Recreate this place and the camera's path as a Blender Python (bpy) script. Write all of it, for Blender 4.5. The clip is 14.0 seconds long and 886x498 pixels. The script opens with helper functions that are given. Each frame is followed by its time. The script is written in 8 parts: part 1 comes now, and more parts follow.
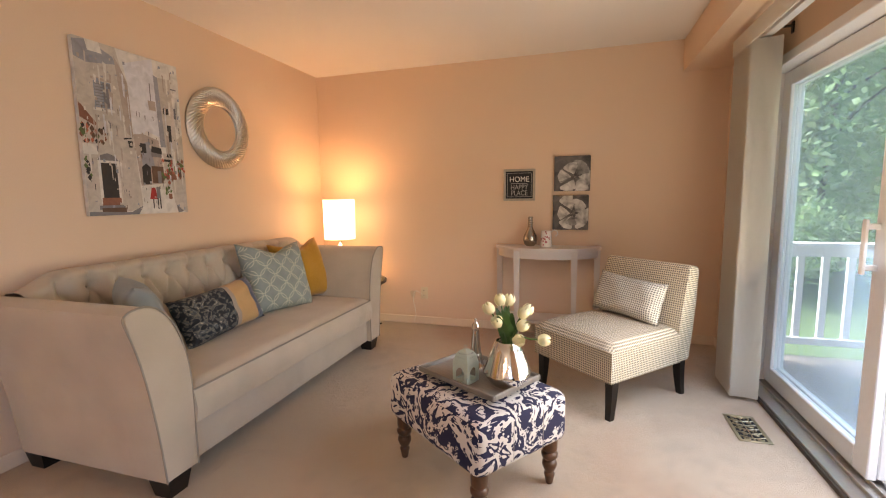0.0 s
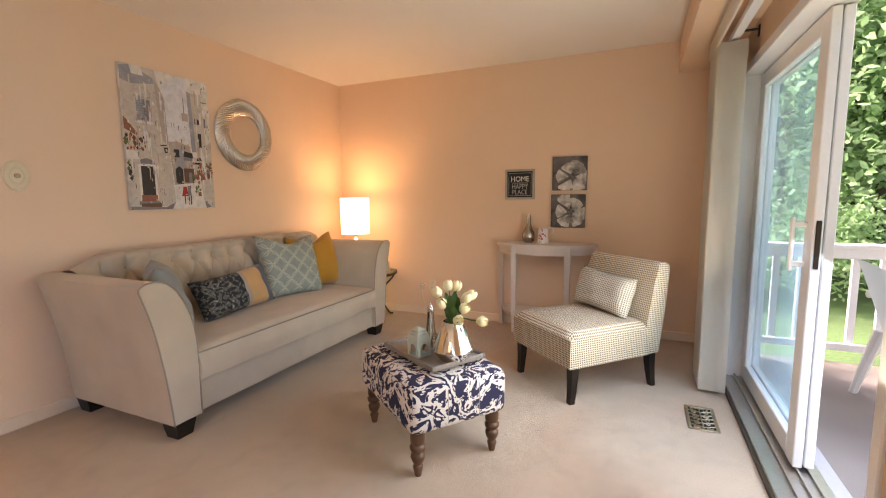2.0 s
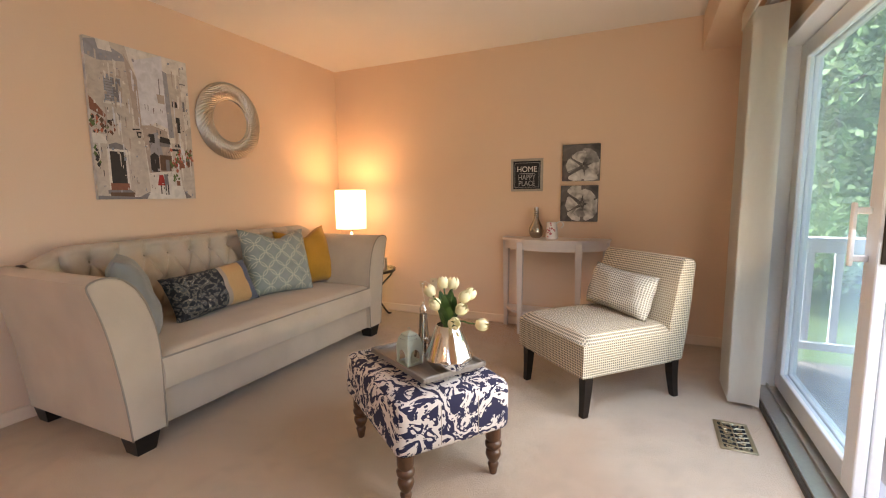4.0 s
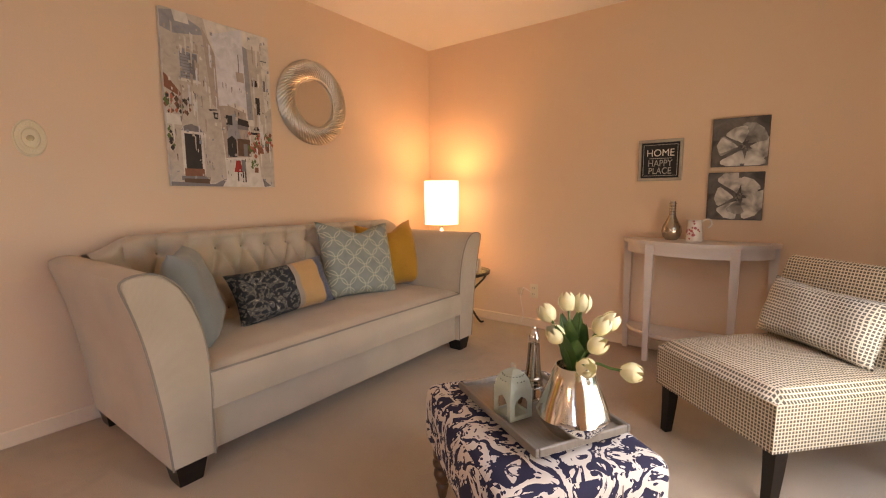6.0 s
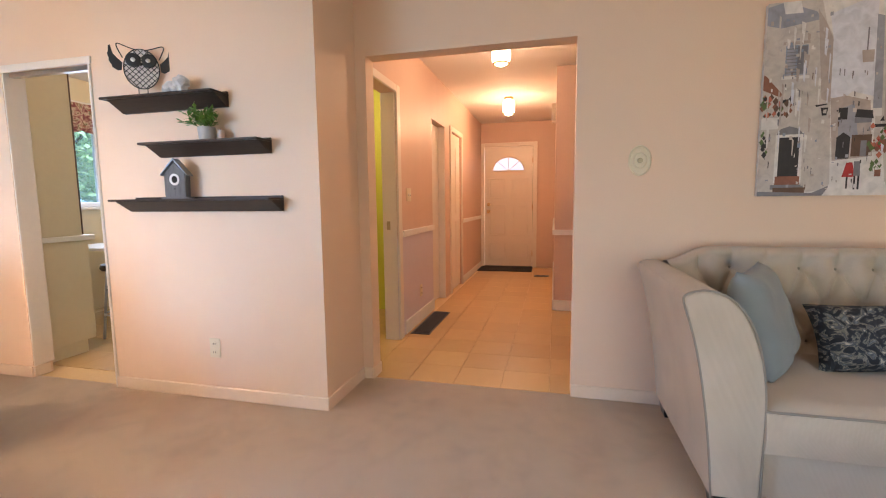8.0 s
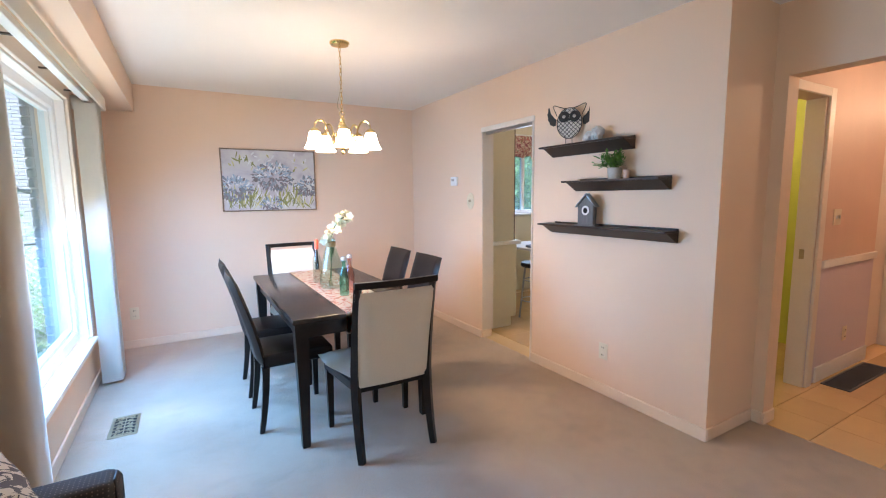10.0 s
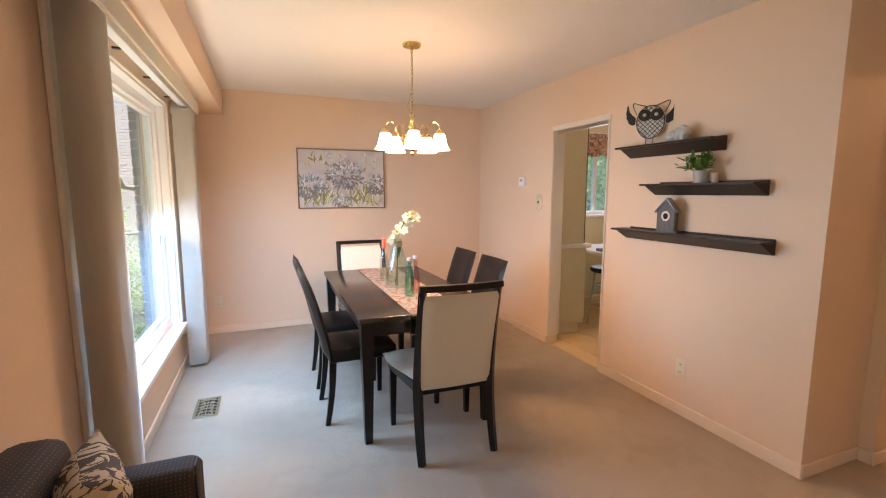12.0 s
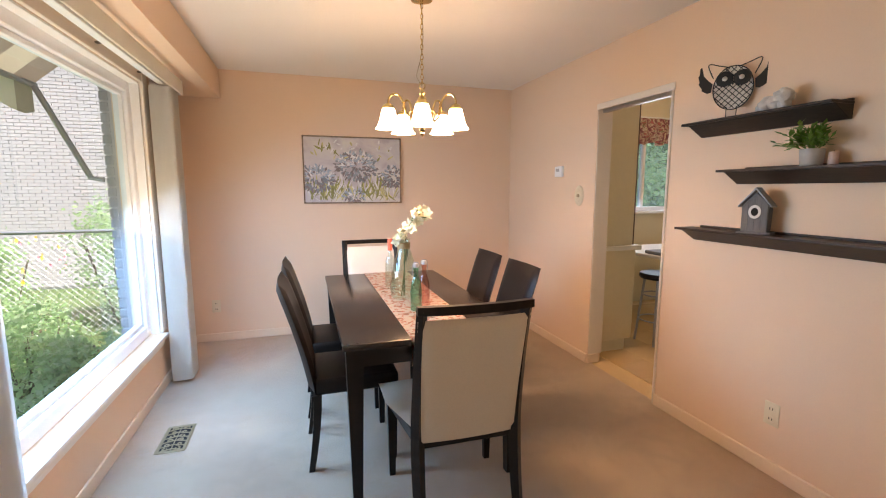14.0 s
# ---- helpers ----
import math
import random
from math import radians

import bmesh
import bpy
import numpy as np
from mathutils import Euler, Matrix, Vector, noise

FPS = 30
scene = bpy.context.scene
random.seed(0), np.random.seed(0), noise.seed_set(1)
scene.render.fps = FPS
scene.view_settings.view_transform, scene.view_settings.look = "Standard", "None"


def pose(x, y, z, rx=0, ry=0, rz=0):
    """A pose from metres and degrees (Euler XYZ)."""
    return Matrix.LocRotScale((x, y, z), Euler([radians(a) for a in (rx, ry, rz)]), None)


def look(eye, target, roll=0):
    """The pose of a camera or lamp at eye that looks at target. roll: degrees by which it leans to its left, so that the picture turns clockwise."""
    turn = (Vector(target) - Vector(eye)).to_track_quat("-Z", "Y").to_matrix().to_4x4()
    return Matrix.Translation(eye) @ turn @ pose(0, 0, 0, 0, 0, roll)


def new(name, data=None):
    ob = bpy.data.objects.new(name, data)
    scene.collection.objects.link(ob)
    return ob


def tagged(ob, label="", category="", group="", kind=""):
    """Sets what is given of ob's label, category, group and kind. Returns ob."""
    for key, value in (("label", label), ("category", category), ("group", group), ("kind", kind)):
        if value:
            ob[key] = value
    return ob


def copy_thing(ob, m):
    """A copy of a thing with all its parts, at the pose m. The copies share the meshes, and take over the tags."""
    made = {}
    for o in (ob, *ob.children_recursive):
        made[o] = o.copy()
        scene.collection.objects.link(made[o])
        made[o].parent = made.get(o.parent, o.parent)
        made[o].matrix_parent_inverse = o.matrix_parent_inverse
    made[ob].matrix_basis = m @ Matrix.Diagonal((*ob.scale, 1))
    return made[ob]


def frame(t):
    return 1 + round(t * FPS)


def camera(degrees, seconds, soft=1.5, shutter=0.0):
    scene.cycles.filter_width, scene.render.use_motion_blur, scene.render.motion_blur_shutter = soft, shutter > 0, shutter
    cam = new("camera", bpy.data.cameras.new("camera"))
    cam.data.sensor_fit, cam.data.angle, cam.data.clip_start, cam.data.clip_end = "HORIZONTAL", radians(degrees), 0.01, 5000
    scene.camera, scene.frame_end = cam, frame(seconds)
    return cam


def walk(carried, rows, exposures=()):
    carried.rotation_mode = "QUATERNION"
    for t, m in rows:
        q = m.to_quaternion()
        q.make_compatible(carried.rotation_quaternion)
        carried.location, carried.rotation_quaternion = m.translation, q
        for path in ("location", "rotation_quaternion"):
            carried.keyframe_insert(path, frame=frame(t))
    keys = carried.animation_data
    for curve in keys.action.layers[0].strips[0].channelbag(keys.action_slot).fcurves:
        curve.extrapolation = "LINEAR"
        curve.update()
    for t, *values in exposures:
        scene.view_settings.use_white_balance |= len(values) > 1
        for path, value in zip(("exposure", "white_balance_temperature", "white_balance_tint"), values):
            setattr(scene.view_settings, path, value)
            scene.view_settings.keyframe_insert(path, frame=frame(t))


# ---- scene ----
cam = camera(90.0, 14.0, soft=1.1)
PATH = [
    (0, (2.541, 0.34, 1.245), (1.956, 2.238, 1.01), -0.8),
    (0.5, (2.741, 0.289, 1.267), (2.07, 2.158, 1.03), -0.8),
    (1, (2.897, 0.254, 1.273), (2.15, 2.095, 1.042), -0.8),
    (1.5, (2.994, 0.235, 1.262), (2.203, 2.056, 1.022), -0.7),
    (2, (3.059, 0.236, 1.233), (2.253, 2.051, 0.998), -0.6),
    (4.5, (2.928, 0.653, 1.146), (2.081, 2.448, 0.904), -0.5),
    (5, (2.842, 0.8, 1.122), (1.964, 2.58, 0.877), -0.4),
    (5.5, (2.768, 0.923, 1.116), (1.787, 2.649, 0.874), -0.4),
    (6, (2.674, 0.99, 1.102), (1.486, 2.582, 0.865), -0.3),
    (6.5, (2.586, 1.026, 1.111), (1.094, 2.338, 0.882), -0.4),
    (7, (2.564, 1.027, 1.119), (0.764, 1.869, 0.893), -0.6),
    (7.5, (2.568, 1.05, 1.143), (0.589, 1.241, 0.924), -0.7),
    (8, (2.63, 1.057, 1.154), (0.7, 0.575, 0.943), -0.6),
    (8.5, (2.739, 1.098, 1.206), (1.032, 0.077, 0.992), -0.2),
    (9, (2.857, 1.172, 1.287), (1.448, -0.229, 1.059), 0.1),
    (9.2, (2.882, 1.163, 1.322), (1.58, -0.338, 1.093), -0.2),
    (11.3, (2.985, 1.177, 1.445), (2.204, -0.647, 1.195), -0.2),
    (11.5, (2.97, 1.17, 1.453), (2.208, -0.662, 1.2), -0.2),
    (12, (2.939, 1.122, 1.436), (2.208, -0.723, 1.185), 0.1),
    (12.5, (2.855, 1.042, 1.436), (2.152, -0.812, 1.177), 0.1),
    (13, (2.758, 0.96, 1.426), (2.092, -0.909, 1.17), -0.2),
    (13.5, (2.7, 0.809, 1.411), (2.077, -1.074, 1.152), 0.0),
    (14, (2.631, 0.596, 1.397), (2.04, -1.296, 1.132), 0.0),
]
walk(cam, [(t, look(eye, target, roll)) for t, eye, target, roll in PATH],
     [(0.0, 2.12, 9400, 36), (1.0, 2.1, 9200, 35), (2.0, 2.12, 8950, 33), (4.5, 2.0, 9350, 34), (5.0, 1.95, 10200, 38),
      (6.0, 1.94, 10600, 41), (7.0, 1.99, 9350, 35), (7.6, 2.22, 7850, 30), (8.2, 2.3, 7250, 28), (9.0, 2.22, 6150, 24),
      (11.5, 1.74, 8800, 31), (12.5, 1.7, 9850, 38), (14.0, 1.64, 9350, 34)])

# ---------- world, sun, large lights ----------
world = bpy.data.worlds.new("sky_world")
scene.world = world
world.use_nodes = True
wn = world.node_tree.nodes
sky = wn.new("ShaderNodeTexSky")
sky.sky_type = "NISHITA"
sky.sun_disc = False
sky.sun_elevation = radians(57.5)
sky.sun_rotation = radians(299)
wn["Background"].inputs[1].default_value = 0.15
world.node_tree.links.new(sky.outputs[0], wn["Background"].inputs[0])

sun_data = bpy.data.lights.new("sun", "SUN")
sun_data.energy, sun_data.angle, sun_data.color = 5.0, radians(12), (0.86, 0.95, 1.0)
sun = new("sun", sun_data)
sun.matrix_world = look((0, 0, 0), (0.47, -0.256, -0.845))


def area_lamp(name, at, target, w, h, watts, colour, spread=180):
    d = bpy.data.lights.new(name, "AREA")
    d.shape, d.size, d.size_y, d.energy, d.color, d.spread = "RECTANGLE", w, h, watts, colour, radians(spread)
    ob = new(name, d)
    ob.matrix_world = look(at, target)
    return ob


def bulb(name, at, watts, colour, radius=0.03):
    d = bpy.data.lights.new(name, "POINT")
    d.energy, d.color, d.shadow_soft_size = watts, colour, radius
    ob = new(name, d)
    ob.location = at
    return ob


WARM = (1.0, 0.66, 0.36)
SOFT = (1.0, 0.78, 0.55)
DAY = (0.40, 0.68, 1.0)
area_lamp("patio_daylight", (3.60, 2.3, 1.05), (2.9, 2.4, 0.0), 1.1, 1.8, 6.5, (0.44, 0.71, 1.0), 125)
area_lamp("patio_ground_light", (3.46, 2.3, 0.6), (1.5, 2.2, 2.1), 1.5, 0.4, 4.2, (0.80, 0.95, 0.90))
area_lamp("window_daylight", (3.60, -1.9, 1.30), (2.75, -2.0, 0.0), 1.15, 1.2, 29, (0.17, 0.50, 1.0))
area_lamp("window_ground_light", (3.52, -1.9, 1.0), (2.5, -1.9, 2.6), 1.7, 0.5, 4.6, (0.80, 0.95, 0.90))
area_lamp("kitchen_daylight", (-1.4, -3.86, 1.5), (-1.0, 0, 0.6), 0.9, 0.8, 5, DAY)

# ---------- materials ----------


def nodes_of(name):
    m = bpy.data.materials.new(name)
    m.use_nodes = True
    return m, m.node_tree.nodes, m.node_tree.links, m.node_tree.nodes["Principled BSDF"]


def put_colour(p, c, rough, metal=0.0):
    p.inputs["Base Color"].default_value = (*c, 1)
    p.inputs["Roughness"].default_value = rough
    p.inputs["Metallic"].default_value = metal


def ramp(n, stops, interp="LINEAR"):
    r = n.new("ShaderNodeValToRGB")
    r.color_ramp.interpolation = interp
    e = r.color_ramp.elements
    while len(e) < len(stops):
        e.new(0.5)
    for el, (at, c) in zip(e, stops):
        el.position, el.color = at, (*c, 1)
    return r


def coords(n, l, kind="Object", scale=(1, 1, 1), rot=0.0):
    t = n.new("ShaderNodeTexCoord")
    mp = n.new("ShaderNodeMapping")
    mp.inputs["Scale"].default_value = scale
    mp.inputs["Rotation"].default_value = (0, 0, rot)
    l.new(t.outputs[kind], mp.inputs[0])
    return mp.outputs[0]


def noise_tex(n, l, vec, scale, detail=3.0, distortion=0.0):
    t = n.new("ShaderNodeTexNoise")
    t.inputs["Scale"].default_value, t.inputs["Detail"].default_value = scale, detail
    t.inputs["Distortion"].default_value = distortion
    l.new(vec, t.inputs["Vector"])
    return t


def bumped(n, l, p, height, strength, dist):
    b = n.new("ShaderNodeBump")
    b.inputs["Strength"].default_value, b.inputs["Distance"].default_value = strength, dist
    l.new(height, b.inputs["Height"])
    l.new(b.outputs[0], p.inputs["Normal"])


def shade(c, f):
    return tuple(min(1.0, max(0.0, v * f)) for v in c)


def plain(name, c, rough=0.5, metal=0.0, var=0.06, big=1.5, fine=60, bump=0.1, dist=0.002, stretch=(1, 1, 1), kind="Object"):
    """A surface with variation at two scales and a fine relief."""
    m, n, l, p = nodes_of(name)
    put_colour(p, c, rough, metal)
    v = coords(n, l, kind, stretch)
    a, b = noise_tex(n, l, v, big, 2), noise_tex(n, l, v, fine, 3)
    mix = n.new("ShaderNodeMath")
    mix.operation = "MULTIPLY_ADD"
    mix.inputs[1].default_value = 0.5
    half = n.new("ShaderNodeMath")
    half.operation = "MULTIPLY"
    half.inputs[1].default_value = 0.5
    l.new(b.outputs[0], half.inputs[0])
    l.new(a.outputs[0], mix.inputs[0])
    l.new(half.outputs[0], mix.inputs[2])
    r = ramp(n, [(0.3, shade(c, 1 - var)), (0.7, shade(c, 1 + var))])
    l.new(mix.outputs[0], r.inputs[0])
    l.new(r.outputs[0], p.inputs["Base Color"])
    if bump:
        bumped(n, l, p, b.outputs[0], bump, dist)
    return m


def woven(name, c, pitch=0.004, var=0.1, rough=0.85, bump=0.35, c2=None):
    """Cloth with crossing threads."""
    m, n, l, p = nodes_of(name)
    put_colour(p, c, rough)
    p.inputs["Sheen Weight"].default_value = 0.2
    uv = coords(n, l, "UV")
    waves = []
    for d in ("X", "Y"):
        w = n.new("ShaderNodeTexWave")
        w.bands_direction = d
        w.inputs["Scale"].default_value = 0.314 / pitch
        w.inputs["Distortion"].default_value = 1.5
        w.inputs["Detail"].default_value = 2
        l.new(uv, w.inputs["Vector"])
        waves.append(w)
    mx = n.new("ShaderNodeMath")
    mx.operation = "MULTIPLY"
    l.new(waves[0].outputs["Fac"], mx.inputs[0])
    l.new(waves[1].outputs["Fac"], mx.inputs[1])
    big = noise_tex(n, l, coords(n, l), 5, 3)
    add = n.new("ShaderNodeMath")
    add.operation = "MULTIPLY_ADD"
    add.inputs[1].default_value = 0.45
    l.new(mx.outputs[0], add.inputs[0])
    l.new(big.outputs[0], add.inputs[2])
    r = ramp(n, [(0.35, shade(c, 1 - var)), (0.8, c2 or shade(c, 1 + var))])
    l.new(add.outputs[0], r.inputs[0])
    l.new(r.outputs[0], p.inputs["Base Color"])
    bumped(n, l, p, mx.outputs[0], bump, 0.0015)
    return m


def carpet_mat(name, c):
    m, n, l, p = nodes_of(name)
    put_colour(p, c, 0.95)
    p.inputs["Sheen Weight"].default_value = 0.3
    v = coords(n, l)
    big = noise_tex(n, l, v, 1.3, 4, 0.8)
    mid = noise_tex(n, l, v, 9, 3, 0.5)
    tuft = noise_tex(n, l, v, 260, 2)
    s1 = n.new("ShaderNodeMath"); s1.operation = "MULTIPLY_ADD"; s1.inputs[1].default_value = 0.45
    s2 = n.new("ShaderNodeMath"); s2.operation = "MULTIPLY_ADD"; s2.inputs[1].default_value = 0.55
    s3 = n.new("ShaderNodeMath"); s3.operation = "MULTIPLY"; s3.inputs[1].default_value = 0.3
    l.new(tuft.outputs[0], s3.inputs[0])
    l.new(mid.outputs[0], s2.inputs[0]); l.new(s3.outputs[0], s2.inputs[2])
    l.new(big.outputs[0], s1.inputs[0]); l.new(s2.outputs[0], s1.inputs[2])
    r = ramp(n, [(0.36, shade(c, 0.84)), (0.5, shade(c, 0.99)), (0.66, shade(c, 1.12))])
    l.new(s1.outputs[0], r.inputs[0])
    stain = noise_tex(n, l, v, 0.75, 3, 0.6)
    sr = ramp(n, [(0.50, (0, 0, 0)), (0.68, (1, 1, 1))])
    l.new(stain.outputs[0], sr.inputs[0])
    tint = n.new("ShaderNodeMix"); tint.data_type = "RGBA"; tint.blend_type = "MULTIPLY"
    tint.inputs[7].default_value = (0.86, 0.72, 0.66, 1)
    l.new(sr.outputs[0], tint.inputs[0]); l.new(r.outputs[0], tint.inputs[6])
    l.new(tint.outputs[2], p.inputs["Base Color"])
    h = n.new("ShaderNodeMath"); h.operation = "MULTIPLY_ADD"; h.inputs[1].default_value = 0.6
    l.new(mid.outputs[0], h.inputs[0]); l.new(tuft.outputs[0], h.inputs[2])
    bumped(n, l, p, h.outputs[0], 0.9, 0.018)
    return m


def varied(name, c, rough, var=0.1, bump=0.1, fine=30):
    """Pieces that differ one from another, and each within itself."""
    m, n, l, p = nodes_of(name)
    put_colour(p, c, rough)
    info = n.new("ShaderNodeObjectInfo")
    v = coords(n, l, "Object")
    t = noise_tex(n, l, v, fine, 4, 0.6)
    t2 = noise_tex(n, l, v, 4, 3, 0.6)
    a = n.new("ShaderNodeMath"); a.operation = "MULTIPLY_ADD"; a.inputs[1].default_value = 0.35
    b = n.new("ShaderNodeMath"); b.operation = "MULTIPLY_ADD"; b.inputs[1].default_value = 0.4
    l.new(t.outputs[0], a.inputs[0]); l.new(b.outputs[0], a.inputs[2])
    l.new(info.outputs["Random"], b.inputs[0])
    g = n.new("ShaderNodeMath"); g.operation = "MULTIPLY"; g.inputs[1].default_value = 0.3
    l.new(t2.outputs[0], g.inputs[0]); l.new(g.outputs[0], b.inputs[2])
    r = ramp(n, [(0.2, shade(c, 1 - var)), (0.9, shade(c, 1 + var))])
    l.new(a.outputs[0], r.inputs[0])
    l.new(r.outputs[0], p.inputs["Base Color"])
    bumped(n, l, p, t.outputs[0], bump, 0.002)
    return m


def glow(name, c, strength, base=None, transmit=0.0):
    m, n, l, p = nodes_of(name)
    put_colour(p, base or (0.9, 0.88, 0.82), 0.6)
    p.inputs["Emission Color"].default_value = (*c, 1)
    p.inputs["Emission Strength"].default_value = strength
    return m


def glass_mat(name, c=(0.97, 1.0, 0.99), rough=0.0, low=0.03, high=0.65):
    """Thin clear glass: see-through, glossier towards the edge of sight."""
    m, n, l, p = nodes_of(name)
    n.remove(p)
    tr = n.new("ShaderNodeBsdfTransparent"); tr.inputs[0].default_value = (*c, 1)
    gl = n.new("ShaderNodeBsdfGlossy"); gl.inputs[0].default_value = (1, 1, 1, 1); gl.inputs[1].default_value = rough
    lw = n.new("ShaderNodeLayerWeight"); lw.inputs[0].default_value = 0.5
    pw = n.new("ShaderNodeMath"); pw.operation = "POWER"; pw.inputs[1].default_value = 4.0
    l.new(lw.outputs["Facing"], pw.inputs[0])
    ma = n.new("ShaderNodeMath"); ma.operation = "MULTIPLY_ADD"; ma.inputs[1].default_value = high; ma.inputs[2].default_value = low
    l.new(pw.outputs[0], ma.inputs[0])
    mx = n.new("ShaderNodeMixShader")
    l.new(ma.outputs[0], mx.inputs[0]); l.new(tr.outputs[0], mx.inputs[1]); l.new(gl.outputs[0], mx.inputs[2])
    l.new(mx.outputs[0], n["Material Output"].inputs[0])
    return m


def ikat_mat(name, light, dark, k=1.0):
    """Dark swirls, scrolls and dots printed on off-white cotton."""
    m, n, l, p = nodes_of(name)
    put_colour(p, light, 0.85)
    flat = coords(n, l, "UV", (k, k, k), 0.62)
    sp = n.new("ShaderNodeSeparateXYZ"); l.new(flat, sp.inputs[0])
    fold = n.new("ShaderNodeMath"); fold.operation = "PINGPONG"; fold.inputs[1].default_value = 0.15
    l.new(sp.outputs[0], fold.inputs[0])
    cb = n.new("ShaderNodeCombineXYZ"); l.new(fold.outputs[0], cb.inputs[0]); l.new(sp.outputs[1], cb.inputs[1])
    v = cb.outputs[0]
    warp = noise_tex(n, l, v, 9, 1)
    off = n.new("ShaderNodeVectorMath"); off.operation = "MULTIPLY_ADD"
    off.inputs[1].default_value = (0.16, 0.16, 0.16)
    l.new(warp.outputs["Color"], off.inputs[0]); l.new(v, off.inputs[2])
    wav = n.new("ShaderNodeTexWave"); wav.wave_type = "BANDS"; wav.bands_direction = "DIAGONAL"
    wav.inputs["Scale"].default_value = 6.5; wav.inputs["Distortion"].default_value = 6.5
    wav.inputs["Detail"].default_value = 1.0; wav.inputs["Detail Scale"].default_value = 2.6
    l.new(off.outputs[0], wav.inputs["Vector"])
    fine = noise_tex(n, l, off.outputs[0], 42, 1, 1.2)
    curl = n.new("ShaderNodeMath"); curl.operation = "MULTIPLY_ADD"; curl.inputs[1].default_value = 1.1
    l.new(fine.outputs[0], curl.inputs[0]); l.new(wav.outputs["Fac"], curl.inputs[2])
    r = ramp(n, [(0.0, (0, 0, 0)), (0.505, (0, 0, 0)), (0.52, (1, 1, 1)), (1.0, (1, 1, 1))])
    half = n.new("ShaderNodeMath"); half.operation = "MULTIPLY"; half.inputs[1].default_value = 0.475
    l.new(curl.outputs[0], half.inputs[0]); l.new(half.outputs[0], r.inputs[0])
    vor = n.new("ShaderNodeTexVoronoi"); vor.inputs["Scale"].default_value = 44
    l.new(off.outputs[0], vor.inputs["Vector"])
    dot = n.new("ShaderNodeMath"); dot.operation = "LESS_THAN"; dot.inputs[1].default_value = 0.27
    l.new(vor.outputs["Distance"], dot.inputs[0])
    flip = n.new("ShaderNodeMath"); flip.operation = "SUBTRACT"
    l.new(r.outputs[0], flip.inputs[0]); l.new(dot.outputs[0], flip.inputs[1])
    ab = n.new("ShaderNodeMath"); ab.operation = "ABSOLUTE"; l.new(flip.outputs[0], ab.inputs[0])
    mix = n.new("ShaderNodeMix"); mix.data_type = "RGBA"
    mix.inputs[6].default_value, mix.inputs[7].default_value = (*light, 1), (*dark, 1)
    l.new(ab.outputs[0], mix.inputs[0])
    l.new(mix.outputs[2], p.inputs["Base Color"])
    weave = noise_tex(n, l, v, 500, 2)
    bumped(n, l, p, weave.outputs[0], 0.3, 0.001)
    return m


def check_mat(name, light, dark, edge, pitch, fill=0.36, rough=0.8):
    """Small woven checks: dark spots with a paler border on a light ground."""
    m, n, l, p = nodes_of(name)
    put_colour(p, light, rough)
    v = coords(n, l, "UV", (1 / pitch, 1 / pitch, 1))
    sep = n.new("ShaderNodeSeparateXYZ"); l.new(v, sep.inputs[0])
    dist = []
    for i in (0, 1):
        f = n.new("ShaderNodeMath"); f.operation = "PINGPONG"; f.inputs[1].default_value = 0.5
        l.new(sep.outputs[i], f.inputs[0]); dist.append(f)
    mx = n.new("ShaderNodeMath"); mx.operation = "MAXIMUM"
    l.new(dist[0].outputs[0], mx.inputs[0]); l.new(dist[1].outputs[0], mx.inputs[1])
    fine = noise_tex(n, l, v, 1.7, 2)
    ad = n.new("ShaderNodeMath"); ad.operation = "MULTIPLY_ADD"; ad.inputs[1].default_value = 0.18
    l.new(fine.outputs[0], ad.inputs[0]); l.new(mx.outputs[0], ad.inputs[2])
    r = ramp(n, [(0.0, dark), (fill - 0.05, dark), (fill + 0.02, edge), (fill + 0.07, light), (1.0, light)])
    l.new(ad.outputs[0], r.inputs[0])
    l.new(r.outputs[0], p.inputs["Base Color"])
    bumped(n, l, p, mx.outputs[0], 0.4, 0.001)
    return m


